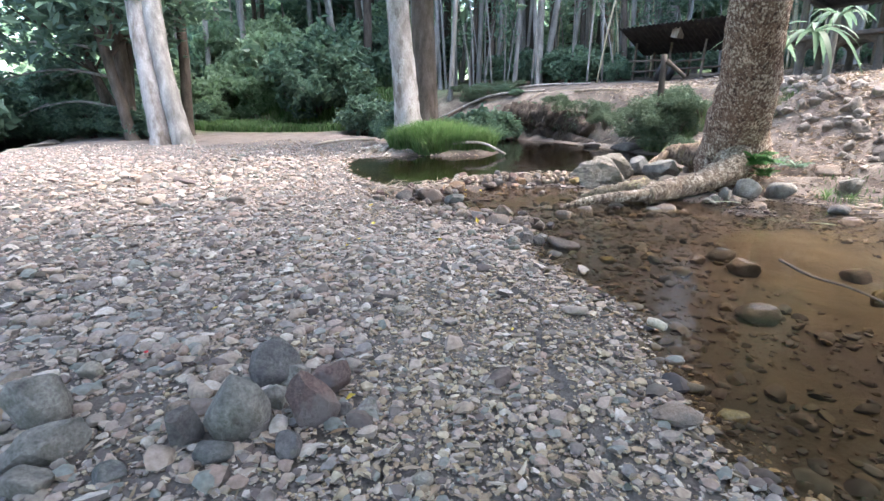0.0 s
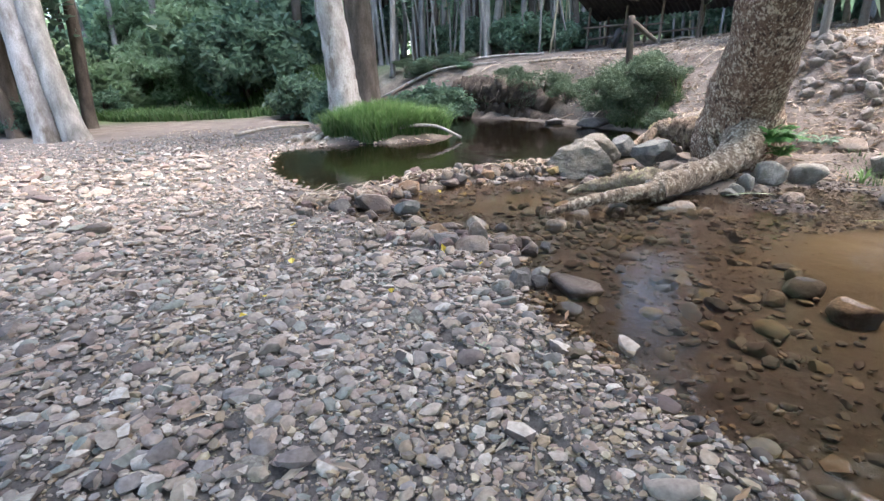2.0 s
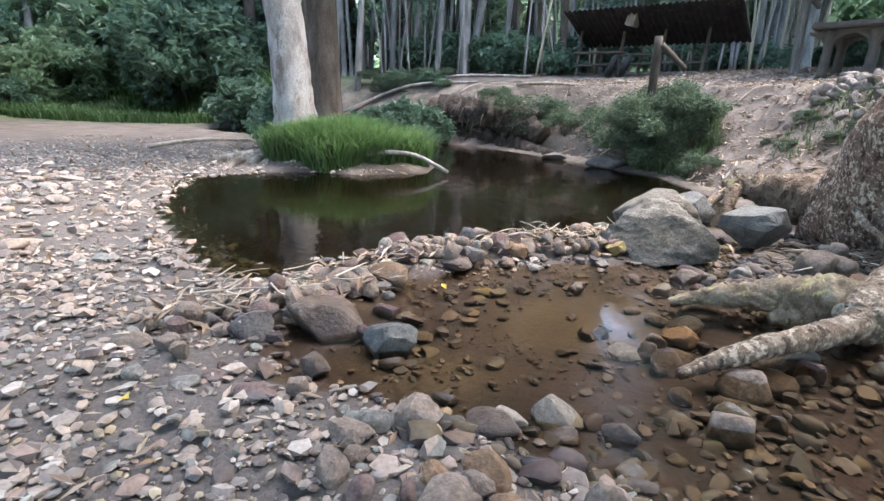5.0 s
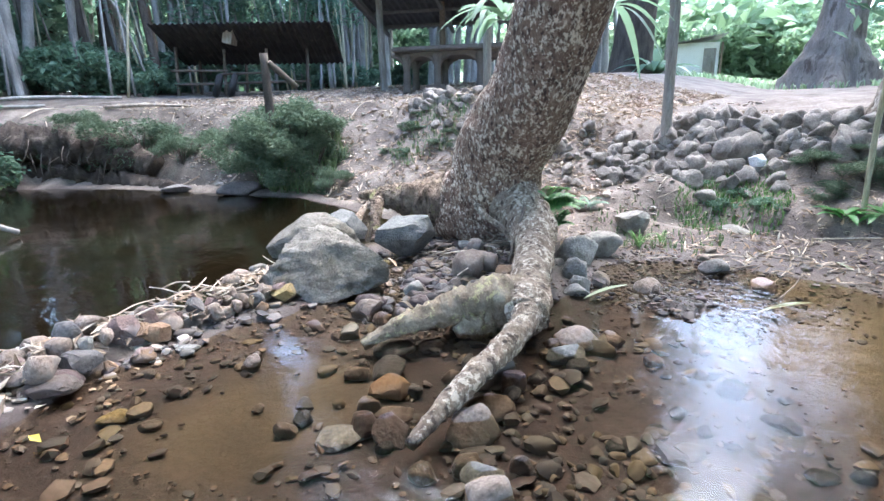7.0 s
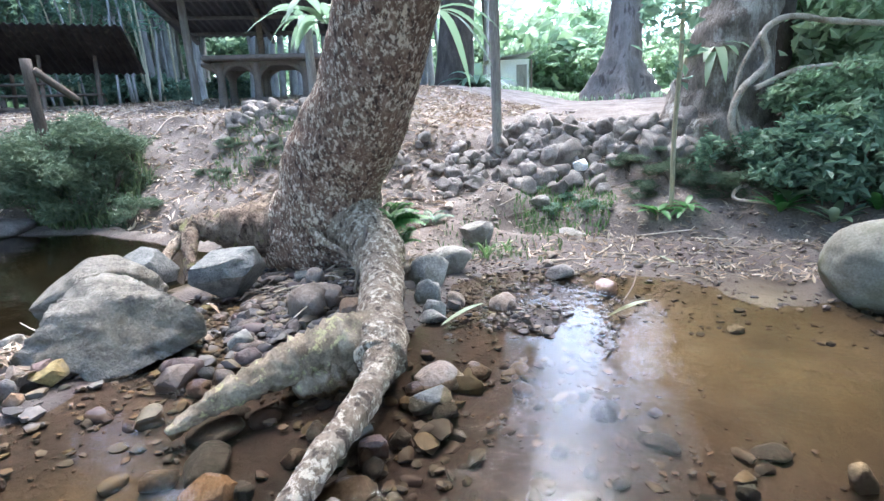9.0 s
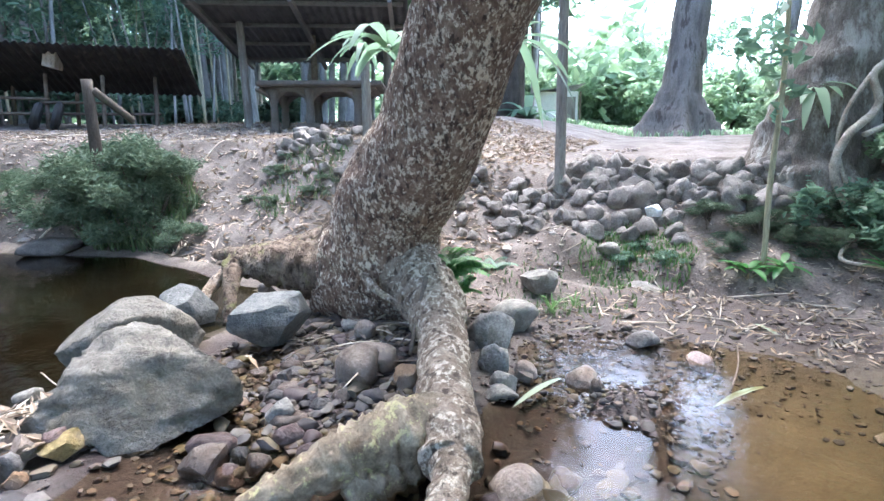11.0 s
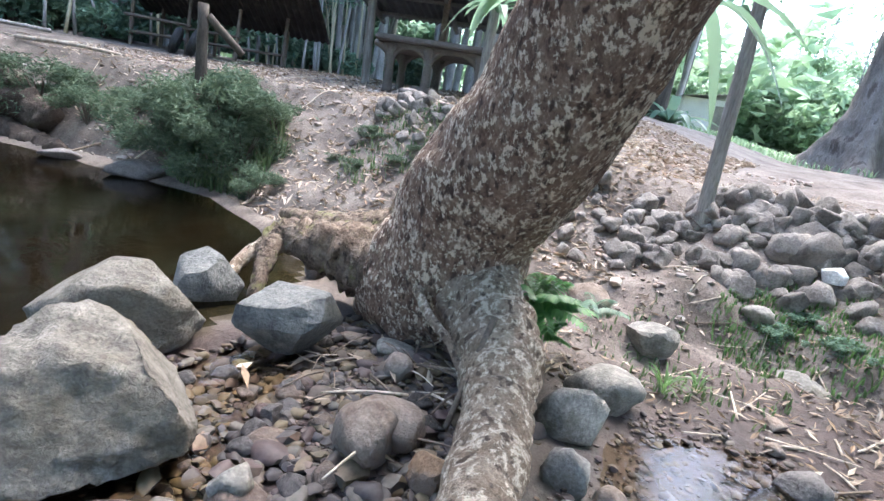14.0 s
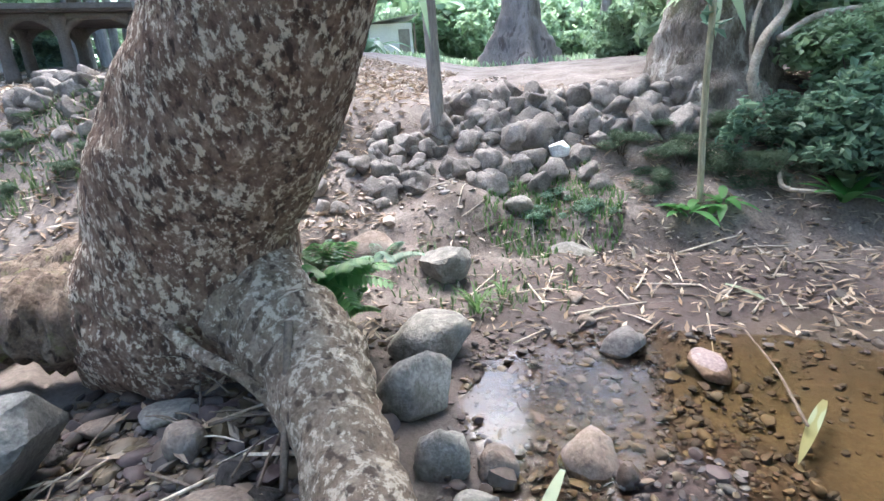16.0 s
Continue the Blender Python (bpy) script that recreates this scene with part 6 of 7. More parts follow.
canopy = thing("picnic_roof", "high picnic shelter roof of dark sheets on grey battens and posts", "shelter")
cr = part("roof", corrugated("roof", 5.2, 4.6, M_ROOF2, 26, 0.03), M_ROOF2, canopy, "dark sheet roof seen from below")
cr.matrix_basis = pose(12.4, 15.9, 4.75, -9, 0, -61)
for k in range(4):
    b = part("batten", box_bm(5.0, 0.09, 0.08), M_BATTEN, canopy)
    b.matrix_basis = pose(12.4, 15.9, 4.75, -9, 0, -61) @ pose(0, -1.8 + 1.2 * k, -0.09)
for k in range(3):
    b = part("rafter", box_bm(0.1, 4.5, 0.12), M_BATTEN, canopy)
    b.matrix_basis = pose(12.4, 15.9, 4.75, -9, 0, -61) @ pose(-2.2 + 2.2 * k, 0, -0.19)
pole("post", (10.9, 16.75, float(ground_z(10.9, 16.75)) - 0.2), (10.85, 16.8, 4.75), 0.1, M_POST, canopy, "grey weathered post", 1, 12)
pole("post", (12.6, 16.0, float(ground_z(12.6, 16.0)) - 0.2), (12.6, 16.0, 4.7), 0.09, M_TWIG, canopy, "", 2)
pole("post", (13.3, 14.1, float(ground_z(13.3, 14.1)) - 0.2), (13.3, 14.1, 4.6), 0.11, M_POST, canopy, "", 3)

table = thing("picnic_table", "heavy stained concrete picnic table with arched legs on the terrace", "table", (10.35, 13.85, float(ground_z(10.2, 13.8))), turn=-62)
part("tabletop", box_bm(2.6, 1.3, 0.11, (0, 0, 0.88), None, 0.03), M_CONCRETE, table, "thick dark stained slab")
part("apron", box_bm(2.3, 1.0, 0.1, (0, 0, 0.785), None, 0.02), M_CONCRETE, table)
for x in (-1.0, -0.25, 0.75):
    for y in (-0.42, 0.42):
        part("leg", tube("leg", [(x, y, -0.1, 0.11), (x, y, 0.25, 0.085), (x, y, 0.55, 0.085), (x, y, 0.8, 0.13)], M_CONCRETE, 12, 5, 0.05, 3), M_CONCRETE, table, "" if x != -0.25 else "pale worn concrete leg")
        for side in (-1, 1):
            part("brace", tube("brace", [(x, y, 0.42, 0.05), (x + side * 0.07, y, 0.62, 0.06), (x + side * 0.2, y, 0.74, 0.07), (x + side * 0.36, y, 0.79, 0.05)], M_CONCRETE, 8, 5, 0.05, 4), M_CONCRETE, table)
part("foot", box_bm(0.5, 0.25, 0.1, (-0.25, -0.5, 0.03), None, 0.02), M_CONCRETE, table)

wall_post = pole("fence_post", (8.15, 8.14, float(ground_z(8.1, 8.14)) - 0.35), (8.17, 8.19, 4.6), 0.07, M_POST, None, "", 11, 14)
tagged(wall_post, "tall weathered grey wooden post by the stone wall", "post")
thin_post = pole("fence_post", (7.8, 11.03, float(ground_z(7.8, 11.03)) - 0.2), (7.82, 11.05, 3.0), 0.07, M_POST, None, "", 12, 14)
tagged(thin_post, "short weathered grey post on the bank with leaves on top", "post")
fork = thing("forked_post", "old grey wooden post with a slanting brace on the bank", "post")
pole("upright", (6.15, 15.1, 0.9), (6.15, 15.15, 2.66), 0.085, M_DARKBARK, fork, "", 13, 12)
pole("brace", (6.2, 15.1, 2.5), (6.7, 14.93, 2.05), 0.06, M_DARKBARK, fork, "", 14, 10)

hut = thing("white_hut", "small whitewashed hut with a grey tin roof in the clearing", "hut", (32.0, 14.2, float(ground_z(32.0, 14.2)) + 0.25), turn=22)
part("wall", box_bm(1.8, 2.3, 1.9, (0, 0, 0.85), None, 0.01), M_WHITEWALL, hut, "whitewashed walls")
hr = part("roof", corrugated("roof", 2.9, 2.6, M_TIN, 14, 0.03), M_TIN, hut, "low tin roof")
hr.matrix_basis = pose(0, 0, 1.98, 0, 8, 90)
part("post", box_bm(0.1, 0.1, 1.85, (-1.0, -1.25, 0.85)), M_TWIG, hut)
part("door", box_bm(0.05, 0.6, 1.5, (-0.91, -0.7, 0.75)), M_POST, hut)

big_tree = thing("buttress_tree", "huge grey tree with buttressed roots in the clearing", "tree")
part("trunk", tube("trunk", [(21.2, 7.2, 1.7, 1.7), (21.2, 7.2, 2.4, 1.25), (21.2, 7.2, 3.3, 0.8), (21.3, 7.1, 4.5, 0.62), (21.7, 6.9, 8, 0.52), (22.3, 6.6, 13, 0.35), (22.6, 6.5, 19, 0.15)], M_FLUTED, 40, 6, 0.06, 51,
                            lambda z, a: 1 + max(0, (4.4 - z) / 2.4) ** 1.5 * (0.26 * math.cos(5 * a + 1) + 0.12 * math.cos(9 * a))), M_FLUTED, big_tree, "fluted grey-brown trunk")
part("crown", fast_mesh("crown", *leaves_arrays(clump_points(2500, [(22.5, 6.5, 19, 2.6, 1.6), (21.5, 7.8, 18, 1.8, 1.2), (23.5, 5.5, 18, 2, 1.2)], 8), 0.35, 8), M_LEAF2, False), M_LEAF2, big_tree)
tall_tree("fig_tree", 20.5, 13.3, 12, 0.75, (0.0, 0.0), M_DARKBARK, M_LEAF, "dark rough-barked tree with hanging roots in the clearing", 1800, 0.3, 2.4, 61, 0.5, 20)
tall_tree("clearing_tree", 24.5, 4.0, 15, 0.2, (0.02, 0.0), M_PALEBARK, M_LEAF3, "thin pale trunk beyond the clearing", 900, 0.3, 2.4, 62, 0.5)

vine_tree = thing("vine_tree", "massive rough-barked tree wrapped in thick twisting vines", "tree")
part("trunk", tube("trunk", [(8.85, 5.3, 0.4, 1.0), (8.85, 5.28, 0.9, 0.8), (8.88, 5.25, 1.5, 0.62), (8.95, 5.13, 2.3, 0.5), (9.05, 4.95, 3.3, 0.42), (9.3, 4.8, 6, 0.34), (9.5, 4.7, 9, 0.25)], M_OLDBARK, 70, 10, 0.06, 71,
                            lambda z, a: 1 + max(0, (1.6 - z) / 1.2) ** 2 * (0.18 * math.cos(4 * a) + 0.1 * math.cos(7 * a)), 0.07), M_OLDBARK, vine_tree, "rough grey-brown trunk")
part("stem", tube("stem", [(10.8, 4.4, 0.9, 0.36), (10.85, 4.35, 2.2, 0.3), (10.9, 4.3, 5, 0.26), (11.1, 4.3, 9, 0.15)], M_DARKBARK, 16, 5, 0.06, 72), M_DARKBARK, vine_tree)
part("vine", tube("vine", [(7.87, 4.68, 0.35, 0.036), (7.92, 4.9, 0.72, 0.043), (7.94, 5.16, 1.2, 0.043), (8.02, 5.1, 1.6, 0.043), (8.27, 4.8, 1.95, 0.040), (8.32, 4.86, 2.3, 0.036), (8.52, 4.56, 2.48, 0.036), (8.72, 4.03, 2.4, 0.036), (9.02, 3.13, 2.35, 0.032),
                            (9.42, 2.18, 2.6, 0.029)], M_VINE, 12, 7, 0.12, 73), M_VINE, vine_tree, "thick looping vine")
part("vine", tube("vine", [(8.07, 4.93, 1.65, 0.029), (8.37, 4.43, 1.85, 0.032), (8.57, 3.78, 1.85, 0.032), (8.62, 3.6, 1.7, 0.029), (8.52, 3.73, 1.5, 0.022)], M_VINE, 10, 7, 0.12, 74), M_VINE, vine_tree, "hooked vine")
part("vine", tube("vine", [(7.82, 4.78, 0.5, 0.022), (7.42, 5.08, 0.55, 0.022), (7.12, 5.18, 0.45, 0.018), (7.02, 4.88, 0.42, 0.014)], M_VINE, 10, 6, 0.1, 75), M_VINE, vine_tree)
part("vine", tube("vine", [(8.32, 4.88, 2.3, 0.025), (8.22, 5.08, 1.9, 0.022), (8.12, 5.13, 1.5, 0.022), (8.07, 4.98, 1.0, 0.018)], M_VINE, 10, 6, 0.1, 76), M_VINE, vine_tree)
part("crown", fast_mesh("crown", *leaves_arrays(clump_points(1700, [(9.6, 4.0, 8.8, 2.2, 1.4), (9.8, 1.5, 9, 2.4, 1.2), (11.5, 3.0, 9, 2.4, 1.4), (13.0, 0.5, 8.5, 2.4, 1.8)], 9), 0.26, 9), M_LEAF, False), M_LEAF, vine_tree)
pole_top = (7.3, 5.85, 3.6)
sapling = thing("sapling", "thin pale sapling pole with a few leaves on the bank", "sapling")
part("stem", tube("stem", [(7.18, 5.8, 0.2, 0.028), (7.2, 5.82, 1.2, 0.026), (7.24, 5.8, 2.2, 0.024), (*pole_top, 0.018)], M_BAMBOO, 10, 6, 0.06, 81), M_BAMBOO, sapling, "pale bark")
part("foliage", bush_mesh("foliage", 90, 0.09, M_LEAF2, 82, 2.0, [(7.3, 5.95, 2.5, 0.35, 0.3), (7.25, 5.75, 1.9, 0.15, 0.2)]), M_LEAF2, sapling)

# ---- low plants ----
for k in range(30):
    x, y = FOREST.uniform(7.2, 9.8), FOREST.uniform(1.6, 4.9)
    if math.hypot(x - 8.95, y - 5) > 0.9 and x > 7.3:
        shrub("light" if k % 3 == 0 else "mid", x, y, FOREST.uniform(0.45, 0.8), "dark leafy undergrowth below the vine tree", "undergrowth below the vine tree")
for k in range(4):
    shrub("mid", 7.35 + FOREST.normal() * 0.28, 7.05 + FOREST.normal() * 0.25, FOREST.uniform(0.12, 0.2), "low creeping green weeds on the bank", "creeping weeds", 0.6)
for k in range(9):
    shrub("dark_fine", FOREST.uniform(6.5, 7.6), FOREST.uniform(10.6, 12.6), FOREST.uniform(0.14, 0.24), "low dusty weeds on the bank", "creeping weeds", 0.6)
for k in range(14):
    shrub("dark_fine", FOREST.uniform(7.4, 8.1), FOREST.uniform(4.4, 6.4), FOREST.uniform(0.2, 0.35), "low dark leafy plants at the tree's foot", "undergrowth below the vine tree", 0.7)
for k in range(26):
    # hazy brightness behind the vine tree comes from the light leaf colour
    shrub("light", FOREST.uniform(11, 19), FOREST.uniform(-5, 4.5), FOREST.uniform(0.9, 1.7), "green bush behind the vine tree", "bushes behind the vine tree", 1.2)
for x, y, s in ((6.1, 15.2, 1.0), (6.3, 14.5, 1.05), (6.2, 13.9, 0.8), (6.6, 14.9, 0.95), (5.95, 15.9, 0.7), (6.0, 17.0, 0.5), (6.9, 15.5, 0.5), (5.0, 18.7, 1.0), (5.4, 17.6, 0.6), (6.5, 16.4, 0.4), (4.4, 20.3, 0.7), (6.0, 13.2, 0.45), (6.9, 14.2, 0.5), (6.6, 15.9, 0.55)):
    shrub("dark_fine", x, y, s, "dusty dark bush on the pool bank", "bank bushes", 0.95)


def leafy_plant(name, x, y, n, length, width, mat, label, droop=0.5, lift=0.8, seed=0, z=None, stem=0.05):
    r = np.random.default_rng(seed)
    t = thing(name, label, "plant", (x, y, float(ground_z(x, y)) if z is None else z))
    for k in range(n):
        a = k * 2.4 + r.uniform(-0.4, 0.4)
        s = r.uniform(0.7, 1.15)
        part("leaf", mesh_from("leaf", *strap_leaf((math.cos(a) * 0.02, math.sin(a) * 0.02, stem * r.uniform(0.2, 1.6)), (math.cos(a), math.sin(a), lift * r.uniform(0.5, 1.3)), length * s, width, droop * r.uniform(0.6, 1.4)), mat), mat, t)
    return t


def fern(name, x, y, fronds, size, label, seed, z=None, mat=None):
    """A bunch of fronds, each a stalk with paired leaflets."""
    r = np.random.default_rng(seed)
    mat = mat or M_FERN
    t = thing(name, label, "fern", (x, y, float(ground_z(x, y)) if z is None else z))
    for k in range(fronds):
        a, up, s = k * 2.4 + r.uniform(-0.3, 0.3), r.uniform(0.5, 2.2), size * r.uniform(0.7, 1.1)
        pieces = []
        w = Vector((math.cos(a), math.sin(a), up)).normalized()
        for i in range(13):
            q = 0.12 + 0.88 * i / 12
            c = w * (s * q) + Vector((0, 0, -0.45 * q * q * s))
            for side in (-1, 1):
                d = Vector((-math.sin(a) * side + math.cos(a) * 0.6, math.cos(a) * side + math.sin(a) * 0.6, -0.15))
                pieces.append(strap_leaf(c, d, s * 0.3 * (1.15 - 0.8 * q), s * 0.06, 0.3, 3))
        part("frond", mesh_from("frond", *join_arrays(pieces), mat), mat, t)
    return t


fern("fern", 5.1, 8.36, 36, 0.44, "bright green fern tucked against the trunk", 1, 0.44)
fern("fern", 5.2, 8.3, 14, 0.3, "bright green fern tucked against the trunk", 2, 0.25)
fern("fern", 5.55, 8.5, 9, 0.3, "dark leafy seedling behind the trunk", 13, 0.4, M_LEAF2)
fern("fern", 5.6, 8.15, 8, 0.3, "dark small fern behind the root", 3, 0.4, M_LEAF2)
leafy_plant("leafy_weed", 7.0, 5.95, 12, 0.34, 0.075, M_FERN, "green broad-leaved weed at the sapling's foot", 0.5, 0.7, 4)
leafy_plant("leafy_weed", 7.1, 5.65, 10, 0.28, 0.07, M_FERN, "green broad-leaved weed at the sapling's foot", 0.5, 0.7, 5)
for k, (x, y) in enumerate(((7.0, 4.3), (7.15, 3.9), (7.2, 3.5), (7.05, 3.1), (7.3, 4.6), (7.1, 4.75))):
    leafy_plant("leafy_weed", x, y, 11, 0.4, 0.09, M_FERN if k % 2 else M_LEAF3, "bright leafy weed at the edge of the undergrowth", 0.4, 1.0, 20 + k)
leafy_plant("grass_tuft", 5.75, 7.6, 26, 0.3, 0.012, M_GRASS, "small tuft of thin green grass", 0.5, 2.0, 6)
leafy_plant("grass_tuft", 6.0, 7.45, 18, 0.2, 0.01, M_GRASS, "small tuft of thin green grass", 0.5, 2.0, 7)
leafy_plant("hanging_fern", 5.35, 7.95, 13, 0.75, 0.085, M_LEAF, "long strap-leaved fern hanging from the trunk", 0.95, 0.5, 8, 2.3)
leafy_plant("hanging_fern", 5.3, 9.05, 12, 0.8, 0.12, M_LEAF2, "broad-leaved fern sprouting from the trunk", 0.7, 0.8, 9, 2.35)
leafy_plant("post_fern", 7.82, 11.0, 14, 0.8, 0.1, M_LEAF, "green fern growing on the post", 0.8, 0.9, 10, 2.95)
leafy_plant("tree_fern", 8.6, 5.35, 13, 0.6, 0.11, M_LEAF3, "pale strap-leaved fern on the vine tree", 0.9, 0.6, 11, 2.15)
leafy_plant("clearing_palm", 20.0, 12.2, 18, 2.0, 0.3, M_LEAF2, "low palm beside the dark clearing tree", 0.8, 1.2, 12)


def grass(name, n, cx, cy, rx, ry, height, mat, label, seed, width=0.012, lean=0.6):
    r = np.random.default_rng(seed)
    d, a = np.sqrt(r.uniform(0, 1, n)), r.uniform(0, 2 * math.pi, n)
    x, y = cx + np.cos(a) * d * rx * (0.8 + 0.4 * vnoise(a * 2, a, seed)), cy + np.sin(a) * d * ry * (0.8 + 0.4 * vnoise(a * 2, a, seed))
    v, f = blades_arrays(x, y, height, seed + 1000, width, lean)
    return tagged(new(name, fast_mesh(name, v, f, mat, False)), label, "grass", kind="stuff")


grass("mound_grass", 12000, -0.05, 14.6, 1.35, 0.85, 0.55, M_GRASS, "dense fresh green grass on the mound at the pool", 1, 0.012, 0.9)
grass("grass_patch", 1500, 7.3, 7.05, 0.62, 0.6, 0.075, M_GRASS, "short green grass patch on the bank", 2, 0.008, 0.8)
grass("grass_patch", 450, 6.95, 11.6, 0.6, 0.7, 0.11, M_DARKGRASS, "sparse dusty grass on the bank", 3, 0.009, 0.9)
grass("grass_patch", 1500, 6.3, 14.6, 0.7, 1.3, 0.3, M_DARKGRASS, "dusty grass tufts under the bank bushes", 4, 0.01, 1.0)
grass("grass_patch", 6000, -7.5, 28.2, 6.5, 2.2, 0.4, M_GRASS, "light green grass at the forest edge", 5, 0.03, 0.8)
grass("grass_patch", 3000, -11, 31, 6, 3.0, 0.5, M_GRASS, "light green grass at the forest edge", 6, 0.04, 0.8)
# haze over the lawn is put into this patch's pale leaf colour
grass("grass_patch", 5000, 27, 9, 8, 9, 0.2, M_LEAF3, "bright grass of the sunny clearing", 7, 0.03, 0.8)
grass("grass_patch", 250, 6.3, 7.6, 0.7, 0.7, 0.08, M_DARKGRASS, "thin weeds between stones", 8, 0.008, 1.0)

# ---- litter, sticks, small things ----
def litter(name, n, size, keep, box, seed, label, mat=M_LITTER, long=4.5, lift=0.012):
    r = np.random.default_rng(seed)
    x, y = r.uniform(box[0], box[2], n), r.uniform(box[1], box[3], n)
    ok = keep(x, y, r)
    x, y = x[ok], y[ok]
    p = np.stack([x, y, np.maximum(ground_z(x, y), -0.04) + lift + 0.02 * r.uniform(size=len(x))], 1)
    v, f = leaves_arrays(p, size, seed, long, 0.12, 0.5)
    return tagged(new(name, fast_mesh(name, v, f, mat, False)), label, "leaf litter", kind="stuff")


litter("leaf_litter", 8000, 0.02, lambda x, y, r: (inside_distance(x, y, BANK) > -1.2) & (fbm(x, y, 50) + 0.15 * r.normal(size=len(x)) > 0.38), (4.8, 3.5, 9.5, 9.5), 1, "dry pale bamboo leaves strewn over the mud bank")
litter("leaf_litter", 24000, 0.03, lambda x, y, r: (inside_distance(x, y, BANK) > 0) & (r.uniform(size=len(x)) > np.clip((y - 11) / 6, 0, 0.7)), (5.4, 8.5, 14.0, 22.0), 2, "dry leaves and chips on the bank slope")
litter("leaf_litter", 1500, 0.022, lambda x, y, r: dry(x, y, r), (-5.0, 1.2, 1.4, 9.0), 3, "dry leaf scraps among the pebbles")
litter("leaf_litter", 2500, 0.03, lambda x, y, r: dry(x, y, r), (-7.0, 8.0, 1.0, 20.0), 4, "dry leaf scraps among the pebbles")
litter("leaf_litter", 500, 0.035, lambda x, y, r: x > 0, (-1.6, 7.4, -0.2, 8.9), 5, "bleached bamboo leaves against the dam", lift=0.03)
dam_xy = np.array([p[:2] for p in dam_line], float)
litter("leaf_litter", 5500, 0.028, lambda x, y, r: np.min(np.hypot(x[:, None] - dam_xy[None, :, 0], y[:, None] - dam_xy[None, :, 1]), 1) < np.abs(r.normal(size=len(x))) * 0.14, (-1.6, 7.5, 2.8, 9.8), 9,
       "bleached bamboo leaves and straw caught on the dam", lift=0.09)
litter("leaf_litter", 26, 0.035, lambda x, y, r: x > 0, (3.6, 8.1, 4.7, 9.3), 6, "pale fallen leaves below the roots", lift=0.05)
litter("leaf_litter", 14, 0.04, lambda x, y, r: r.uniform(size=len(x)) < 0.8, (-1.5, 2.0, 1.0, 8.5), 7, "few yellow fallen leaves", M_YELLOW, 1.6, 0.03)


def stick(points, r0, mat, label, seed):
    s = tube("stick", [(x, y, z, r0 * (1 - 0.5 * i / len(points))) for i, (x, y, z) in enumerate(points)], mat, 7, 4, 0.1, seed)
    return tagged(new("stick", s), label, "stick", "fallen sticks")


# undercut earth lip of the far bank, with a curtain of fine roots, and logs on the slope above
lip = thing("undercut_bank", "dark undercut earth lip with hanging roots above the pool", "bank")
part("earth_lip", tube("earth_lip", [(2.55, 21.5, 0.75, 0.3), (2.85, 21.1, 0.9, 0.4), (3.35, 20.6, 0.98, 0.42), (3.85, 20.0, 0.95, 0.42), (4.35, 19.35, 0.82, 0.38), (4.75, 18.6, 0.62, 0.3), (4.95, 18.0, 0.45, 0.2)], M_DARKEARTH, 16, 14, 0.35, 91, None, 0.12), M_DARKEARTH, lip,
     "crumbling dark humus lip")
part("earth_foot", tube("earth_foot", [(2.9, 20.95, 0.12, 0.22), (3.5, 20.3, 0.16, 0.3), (4.05, 19.55, 0.16, 0.3), (4.5, 18.8, 0.12, 0.26), (4.75, 17.9, 0.06, 0.2), (4.85, 17.0, 0.02, 0.15)], M_DARKEARTH, 14, 14, 0.35, 92, None, 0.12), M_DARKEARTH, lip, "slumped dark earth")
ru = np.random.default_rng(78)
for k in range(22):
    s = ru.uniform()
    x, y, z = 2.6 + 2.1 * s + ru.normal() * 0.05, 20.95 - 2.5 * s - 0.05, 0.95 - 0.3 * s + ru.normal() * 0.12
    L = ru.uniform(0.25, 0.8)
    part("root", tube("root", [(x, y, z, 0.014), (x - 0.1 + ru.normal() * 0.06, y - 0.1 + ru.normal() * 0.06, z - L * 0.5, 0.01), (x - 0.1 + ru.normal() * 0.14, y - 0.08 + ru.normal() * 0.14, max(0.02, z - L), 0.004)], M_DARKBARK, 5, 4, 0.1, k), M_DARKBARK, lip)
for k in range(16):
    s = ru.uniform()
    shrub("dark_fine", 2.9 + 2.3 * s + ru.normal() * 0.3, 21.6 - 2.7 * s + ru.normal() * 0.25, ru.uniform(0.2, 0.5), "dusty weeds on top of the undercut bank", "bank weeds", 0.8)
for k in range(22):
    shrub("dark_fine" if k % 3 else "mid", ru.uniform(-0.5, 3.2), ru.uniform(22.3, 25.5), ru.uniform(0.25, 0.7), "low dusty weeds on the far bank", "bank weeds", 0.7)


def log(points, r0, mat, label, seed):
    rows = [(x, y, float(ground_z(x, y)) + lift, r0 * (1 - 0.45 * i / len(points))) for i, (x, y, lift) in enumerate(points)]
    return tagged(new("fallen_log", tube("fallen_log", rows, mat, 9, 6, 0.09, seed)), label, "log", "fallen logs")


log([(1.5, 24.1, 0.08), (3.9, 23.7, 0.22), (6.3, 23.2, 0.1)], 0.07, M_GREYBARK, "long thin grey log lying on the far bank", 1)
log([(-0.3, 23.9, 0.1), (2.0, 23.4, 0.2), (4.3, 22.8, 0.06)], 0.06, M_GREYBARK, "long thin grey log lying on the far bank", 2)
log([(5.2, 21.2, 0.05), (5.9, 20.3, 0.12), (6.6, 19.6, 0.04)], 0.05, M_DRIFT, "pale fallen branch on the littered slope", 3)
log([(-1.2, 23.0, 0.1), (0.4, 23.4, 0.3), (1.9, 24.4, 0.1)], 0.05, M_TWIG, "dark fallen branch on the far bank", 4)
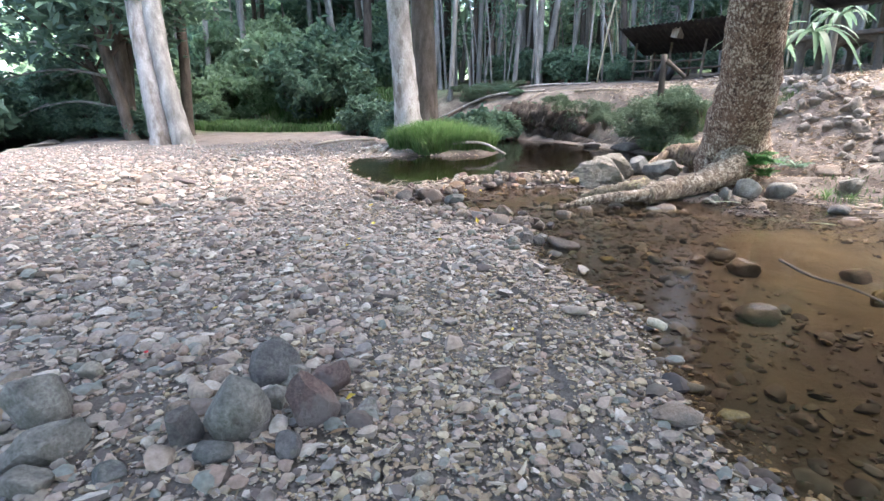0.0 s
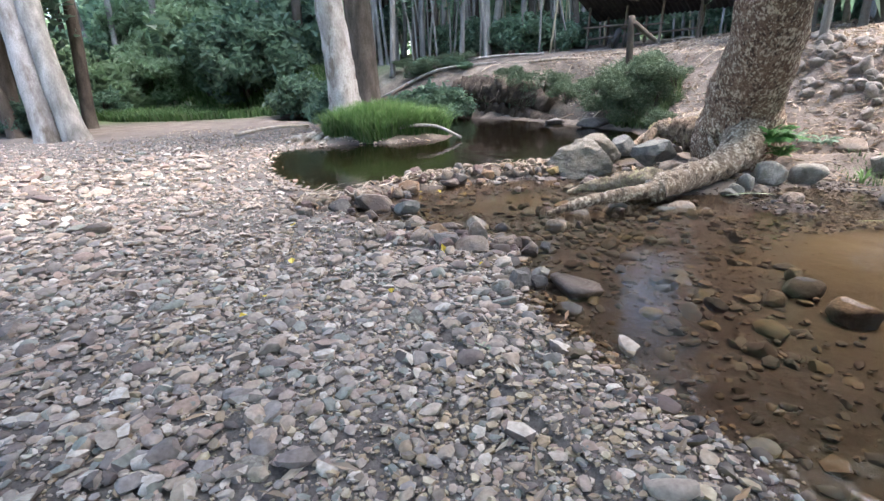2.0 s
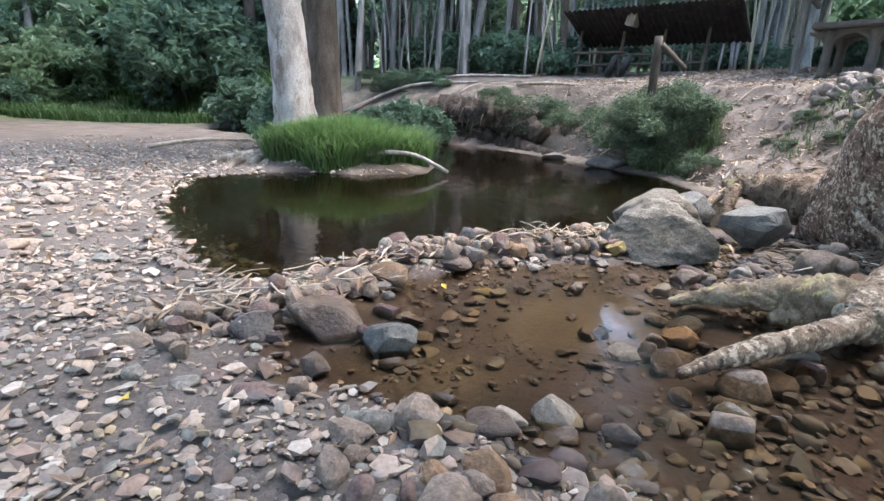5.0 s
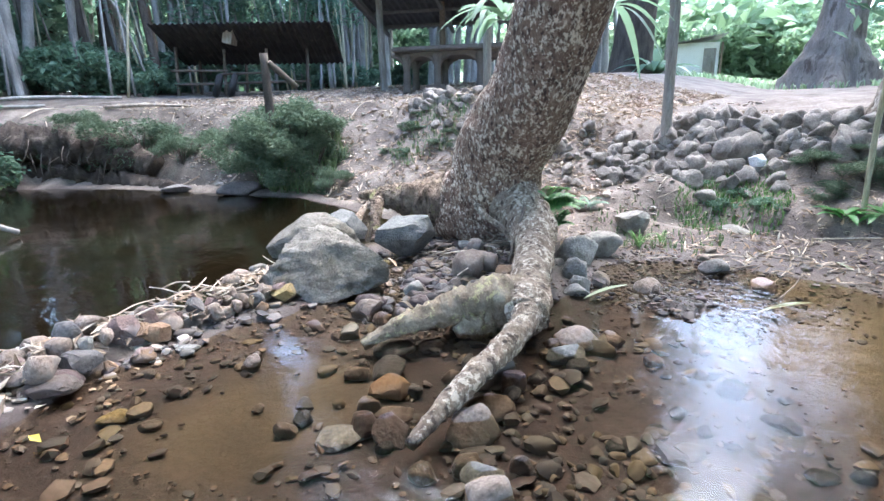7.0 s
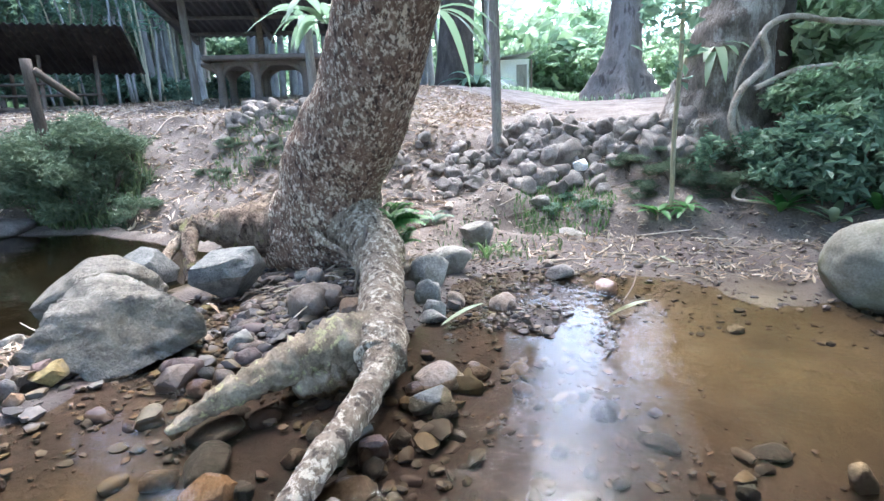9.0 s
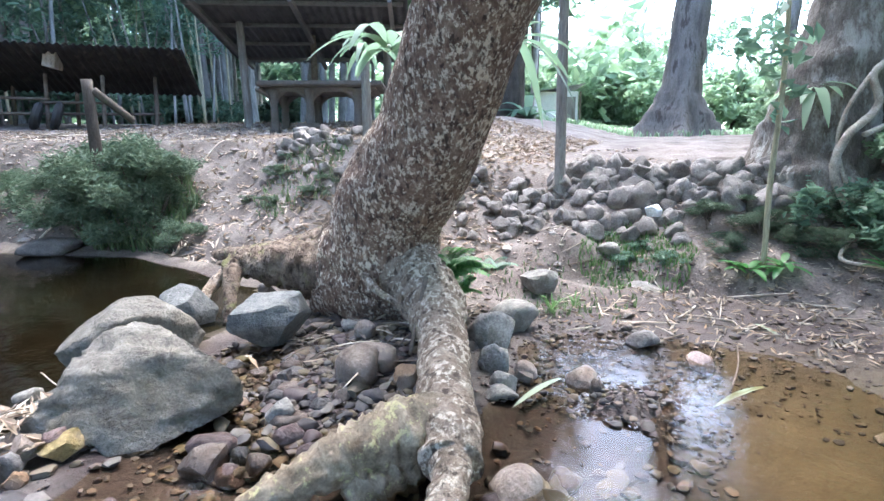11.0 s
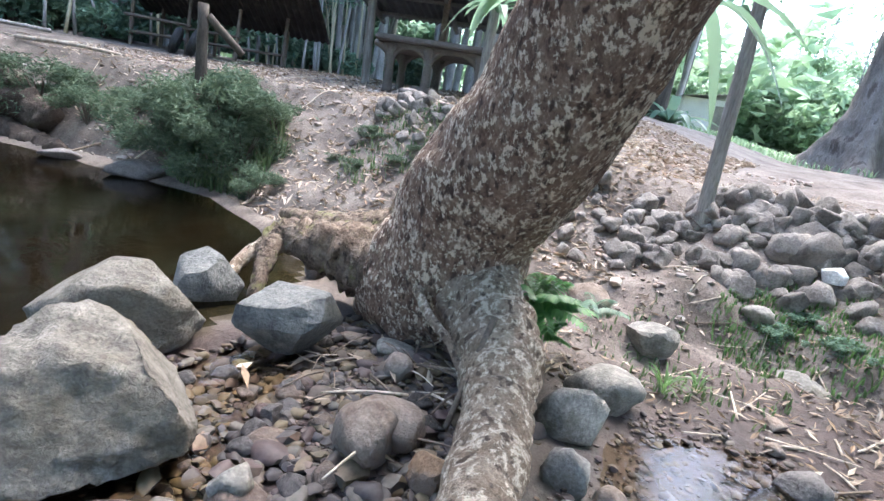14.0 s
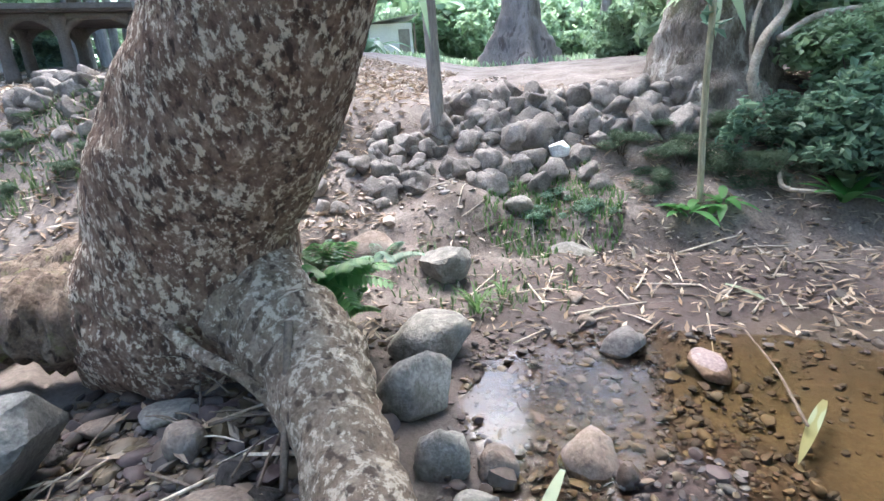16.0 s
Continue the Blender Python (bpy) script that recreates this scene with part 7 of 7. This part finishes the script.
for k in range(60):
    x, y = ru.uniform(3.5, 9.5), ru.uniform(12.5, 22.5)
    if inside_distance(x, y, BANK) < 0.1:
        continue
    a, L = ru.uniform(0, 6.28), ru.uniform(0.3, 1.1)
    x2, y2 = x + math.cos(a) * L, y + math.sin(a) * L
    log([(x, y, 0.015), ((x + x2) / 2, (y + y2) / 2, 0.03), (x2, y2, 0.02)], ru.uniform(0.01, 0.022), M_DRIFT if k % 3 else M_TWIG, "dry fallen stick on the bank slope", k)

rs = np.random.default_rng(77)
for k in range(45):
    p = dam_line[rs.integers(0, len(dam_line))]
    a, L = rs.normal() * 0.9 + 0.5, rs.uniform(0.12, 0.4)
    x, y, z = p[0] + rs.normal() * 0.1, p[1] + 0.05 + rs.normal() * 0.1, 0.11 + rs.uniform(0, 0.06)
    stick([(x, y, z), (x + math.cos(a) * L / 2, y + math.sin(a) * L / 2, z + 0.02 * rs.normal()), (x + math.cos(a) * L, y + math.sin(a) * L, z + 0.025 * rs.normal())], rs.uniform(0.003, 0.008), M_DRIFT, "short bleached stick caught on the dam", k)
for k in range(34):
    x, y = rs.uniform(3.7, 4.6), rs.uniform(8.1, 9.2)
    a, L = rs.uniform(0, 6.28), rs.uniform(0.12, 0.45)
    z = float(ground_z(x, y)) + rs.uniform(0.05, 0.12)
    stick([(x, y, z), (x + math.cos(a) * L / 2, y + math.sin(a) * L / 2, z + 0.02), (x + math.cos(a) * L, y + math.sin(a) * L, z + 0.01)], rs.uniform(0.004, 0.009), M_DRIFT if k % 4 == 0 else M_TWIG, "dry twig under the tree roots", k)
for k in range(70):
    x, y = rs.uniform(5.5, 8.0), rs.uniform(5.2, 8.0)
    a, L = rs.uniform(0, 6.28), rs.uniform(0.15, 0.5)
    z = float(ground_z(x, y)) + 0.015
    x2, y2 = x + math.cos(a) * L, y + math.sin(a) * L
    stick([(x, y, z), ((x + x2) / 2, (y + y2) / 2, float(ground_z((x + x2) / 2, (y + y2) / 2)) + 0.02), (x2, y2, float(ground_z(x2, y2)) + 0.015)], rs.uniform(0.004, 0.01), M_DRIFT if k % 3 else M_TWIG, "dry stick lying on the mud bank", k)
stick([(4.44, 8.24, 0.54), (4.2, 8.18, 0.31), (4.02, 8.15, 0.06)], 0.02, M_TWIG, "dark straight stick leaning on the root", 1)
stick([(3.03, 4.35, 0.06), (3.07, 4.0, 0.03), (3.2, 3.75, 0.02), (3.3, 3.35, -0.02)], 0.014, M_TWIG, "bare branch lying in the stream", 2)
stick([(-0.1, 13.95, 0.28), (0.5, 13.9, 0.38), (1.1, 13.8, 0.36), (1.65, 13.6, 0.1)], 0.05, M_GREYBARK, "pale curved branch on the grassy mound", 4)
stick([(-4.3, 17.0, 0.1), (-3.4, 17.5, 0.22), (-2.4, 18.0, 0.2)], 0.05, M_DRIFT, "pale fallen branch on the gravel", 5)
stick([(4.6, 6.2, 0.0), (5.0, 6.14, 0.02), (5.4, 6.12, 0.03)], 0.007, M_TWIG, "thin brown stick lying in the puddle", 7)
stick([(6.5, 6.15, 0.12), (6.68, 5.88, 0.13), (6.85, 5.6, 0.14)], 0.009, M_DRIFT, "pale dry palm rib on the mud", 8)

for k, (x, y, a, L) in enumerate(((4.28, 7.18, 2.8, 0.5), (4.85, 6.0, 2.5, 0.5), (5.9, 5.8, 0.4, 0.4), (0.6, 4.36, 2.2, 0.2))):
    t = new("fallen_leaf", mesh_from("fallen_leaf", *strap_leaf((0, 0, 0.1 if k < 2 else 0.02), (math.cos(a), math.sin(a), 0.15), L, 0.045, 0.2), M_STRAP))
    t.matrix_basis = pose(x, y, float(ground_z(x, y)))
    tagged(t, "long grey-green fallen eucalyptus leaf", "leaf", "long fallen leaves")

wood = new("wood_chunk", tube("wood_chunk", [(1.47, 3.2, 0.0, 0.024), (1.5, 3.15, 0.005, 0.028), (1.53, 3.09, 0.0, 0.025)], M_CREAM, 12, 4, 0.08, 5))
tagged(wood, "short pale chunk of driftwood at the water's edge", "wood")
v, f = stone_arrays(3, 900, 0.6, 0.5)
bag = new("plastic_bag", mesh_from("plastic_bag", v * (0.26, 0.2, 0.17), f, M_PLASTIC))
bag.matrix_basis = pose(7.85, 6.93, float(ground_z(7.85, 6.93)) + 0.15, 10, 0, 40)
tagged(bag, "crumpled white plastic bag lying on the bank", "bag")
v, f = stone_arrays(2, 901, 0.5, 0.4)
scrap = new("red_scrap", mesh_from("red_scrap", v * (0.03, 0.025, 0.012), f, M_RED))
scrap.matrix_basis = pose(-1.6, 2.75, float(ground_z(-1.6, 2.75)) + 0.03)
tagged(scrap, "tiny bright red scrap among the pebbles", "scrap")

for o in [*protos, *BUSH.values()]:
    for c in [*o.children_recursive, o]:
        bpy.data.objects.remove(c)
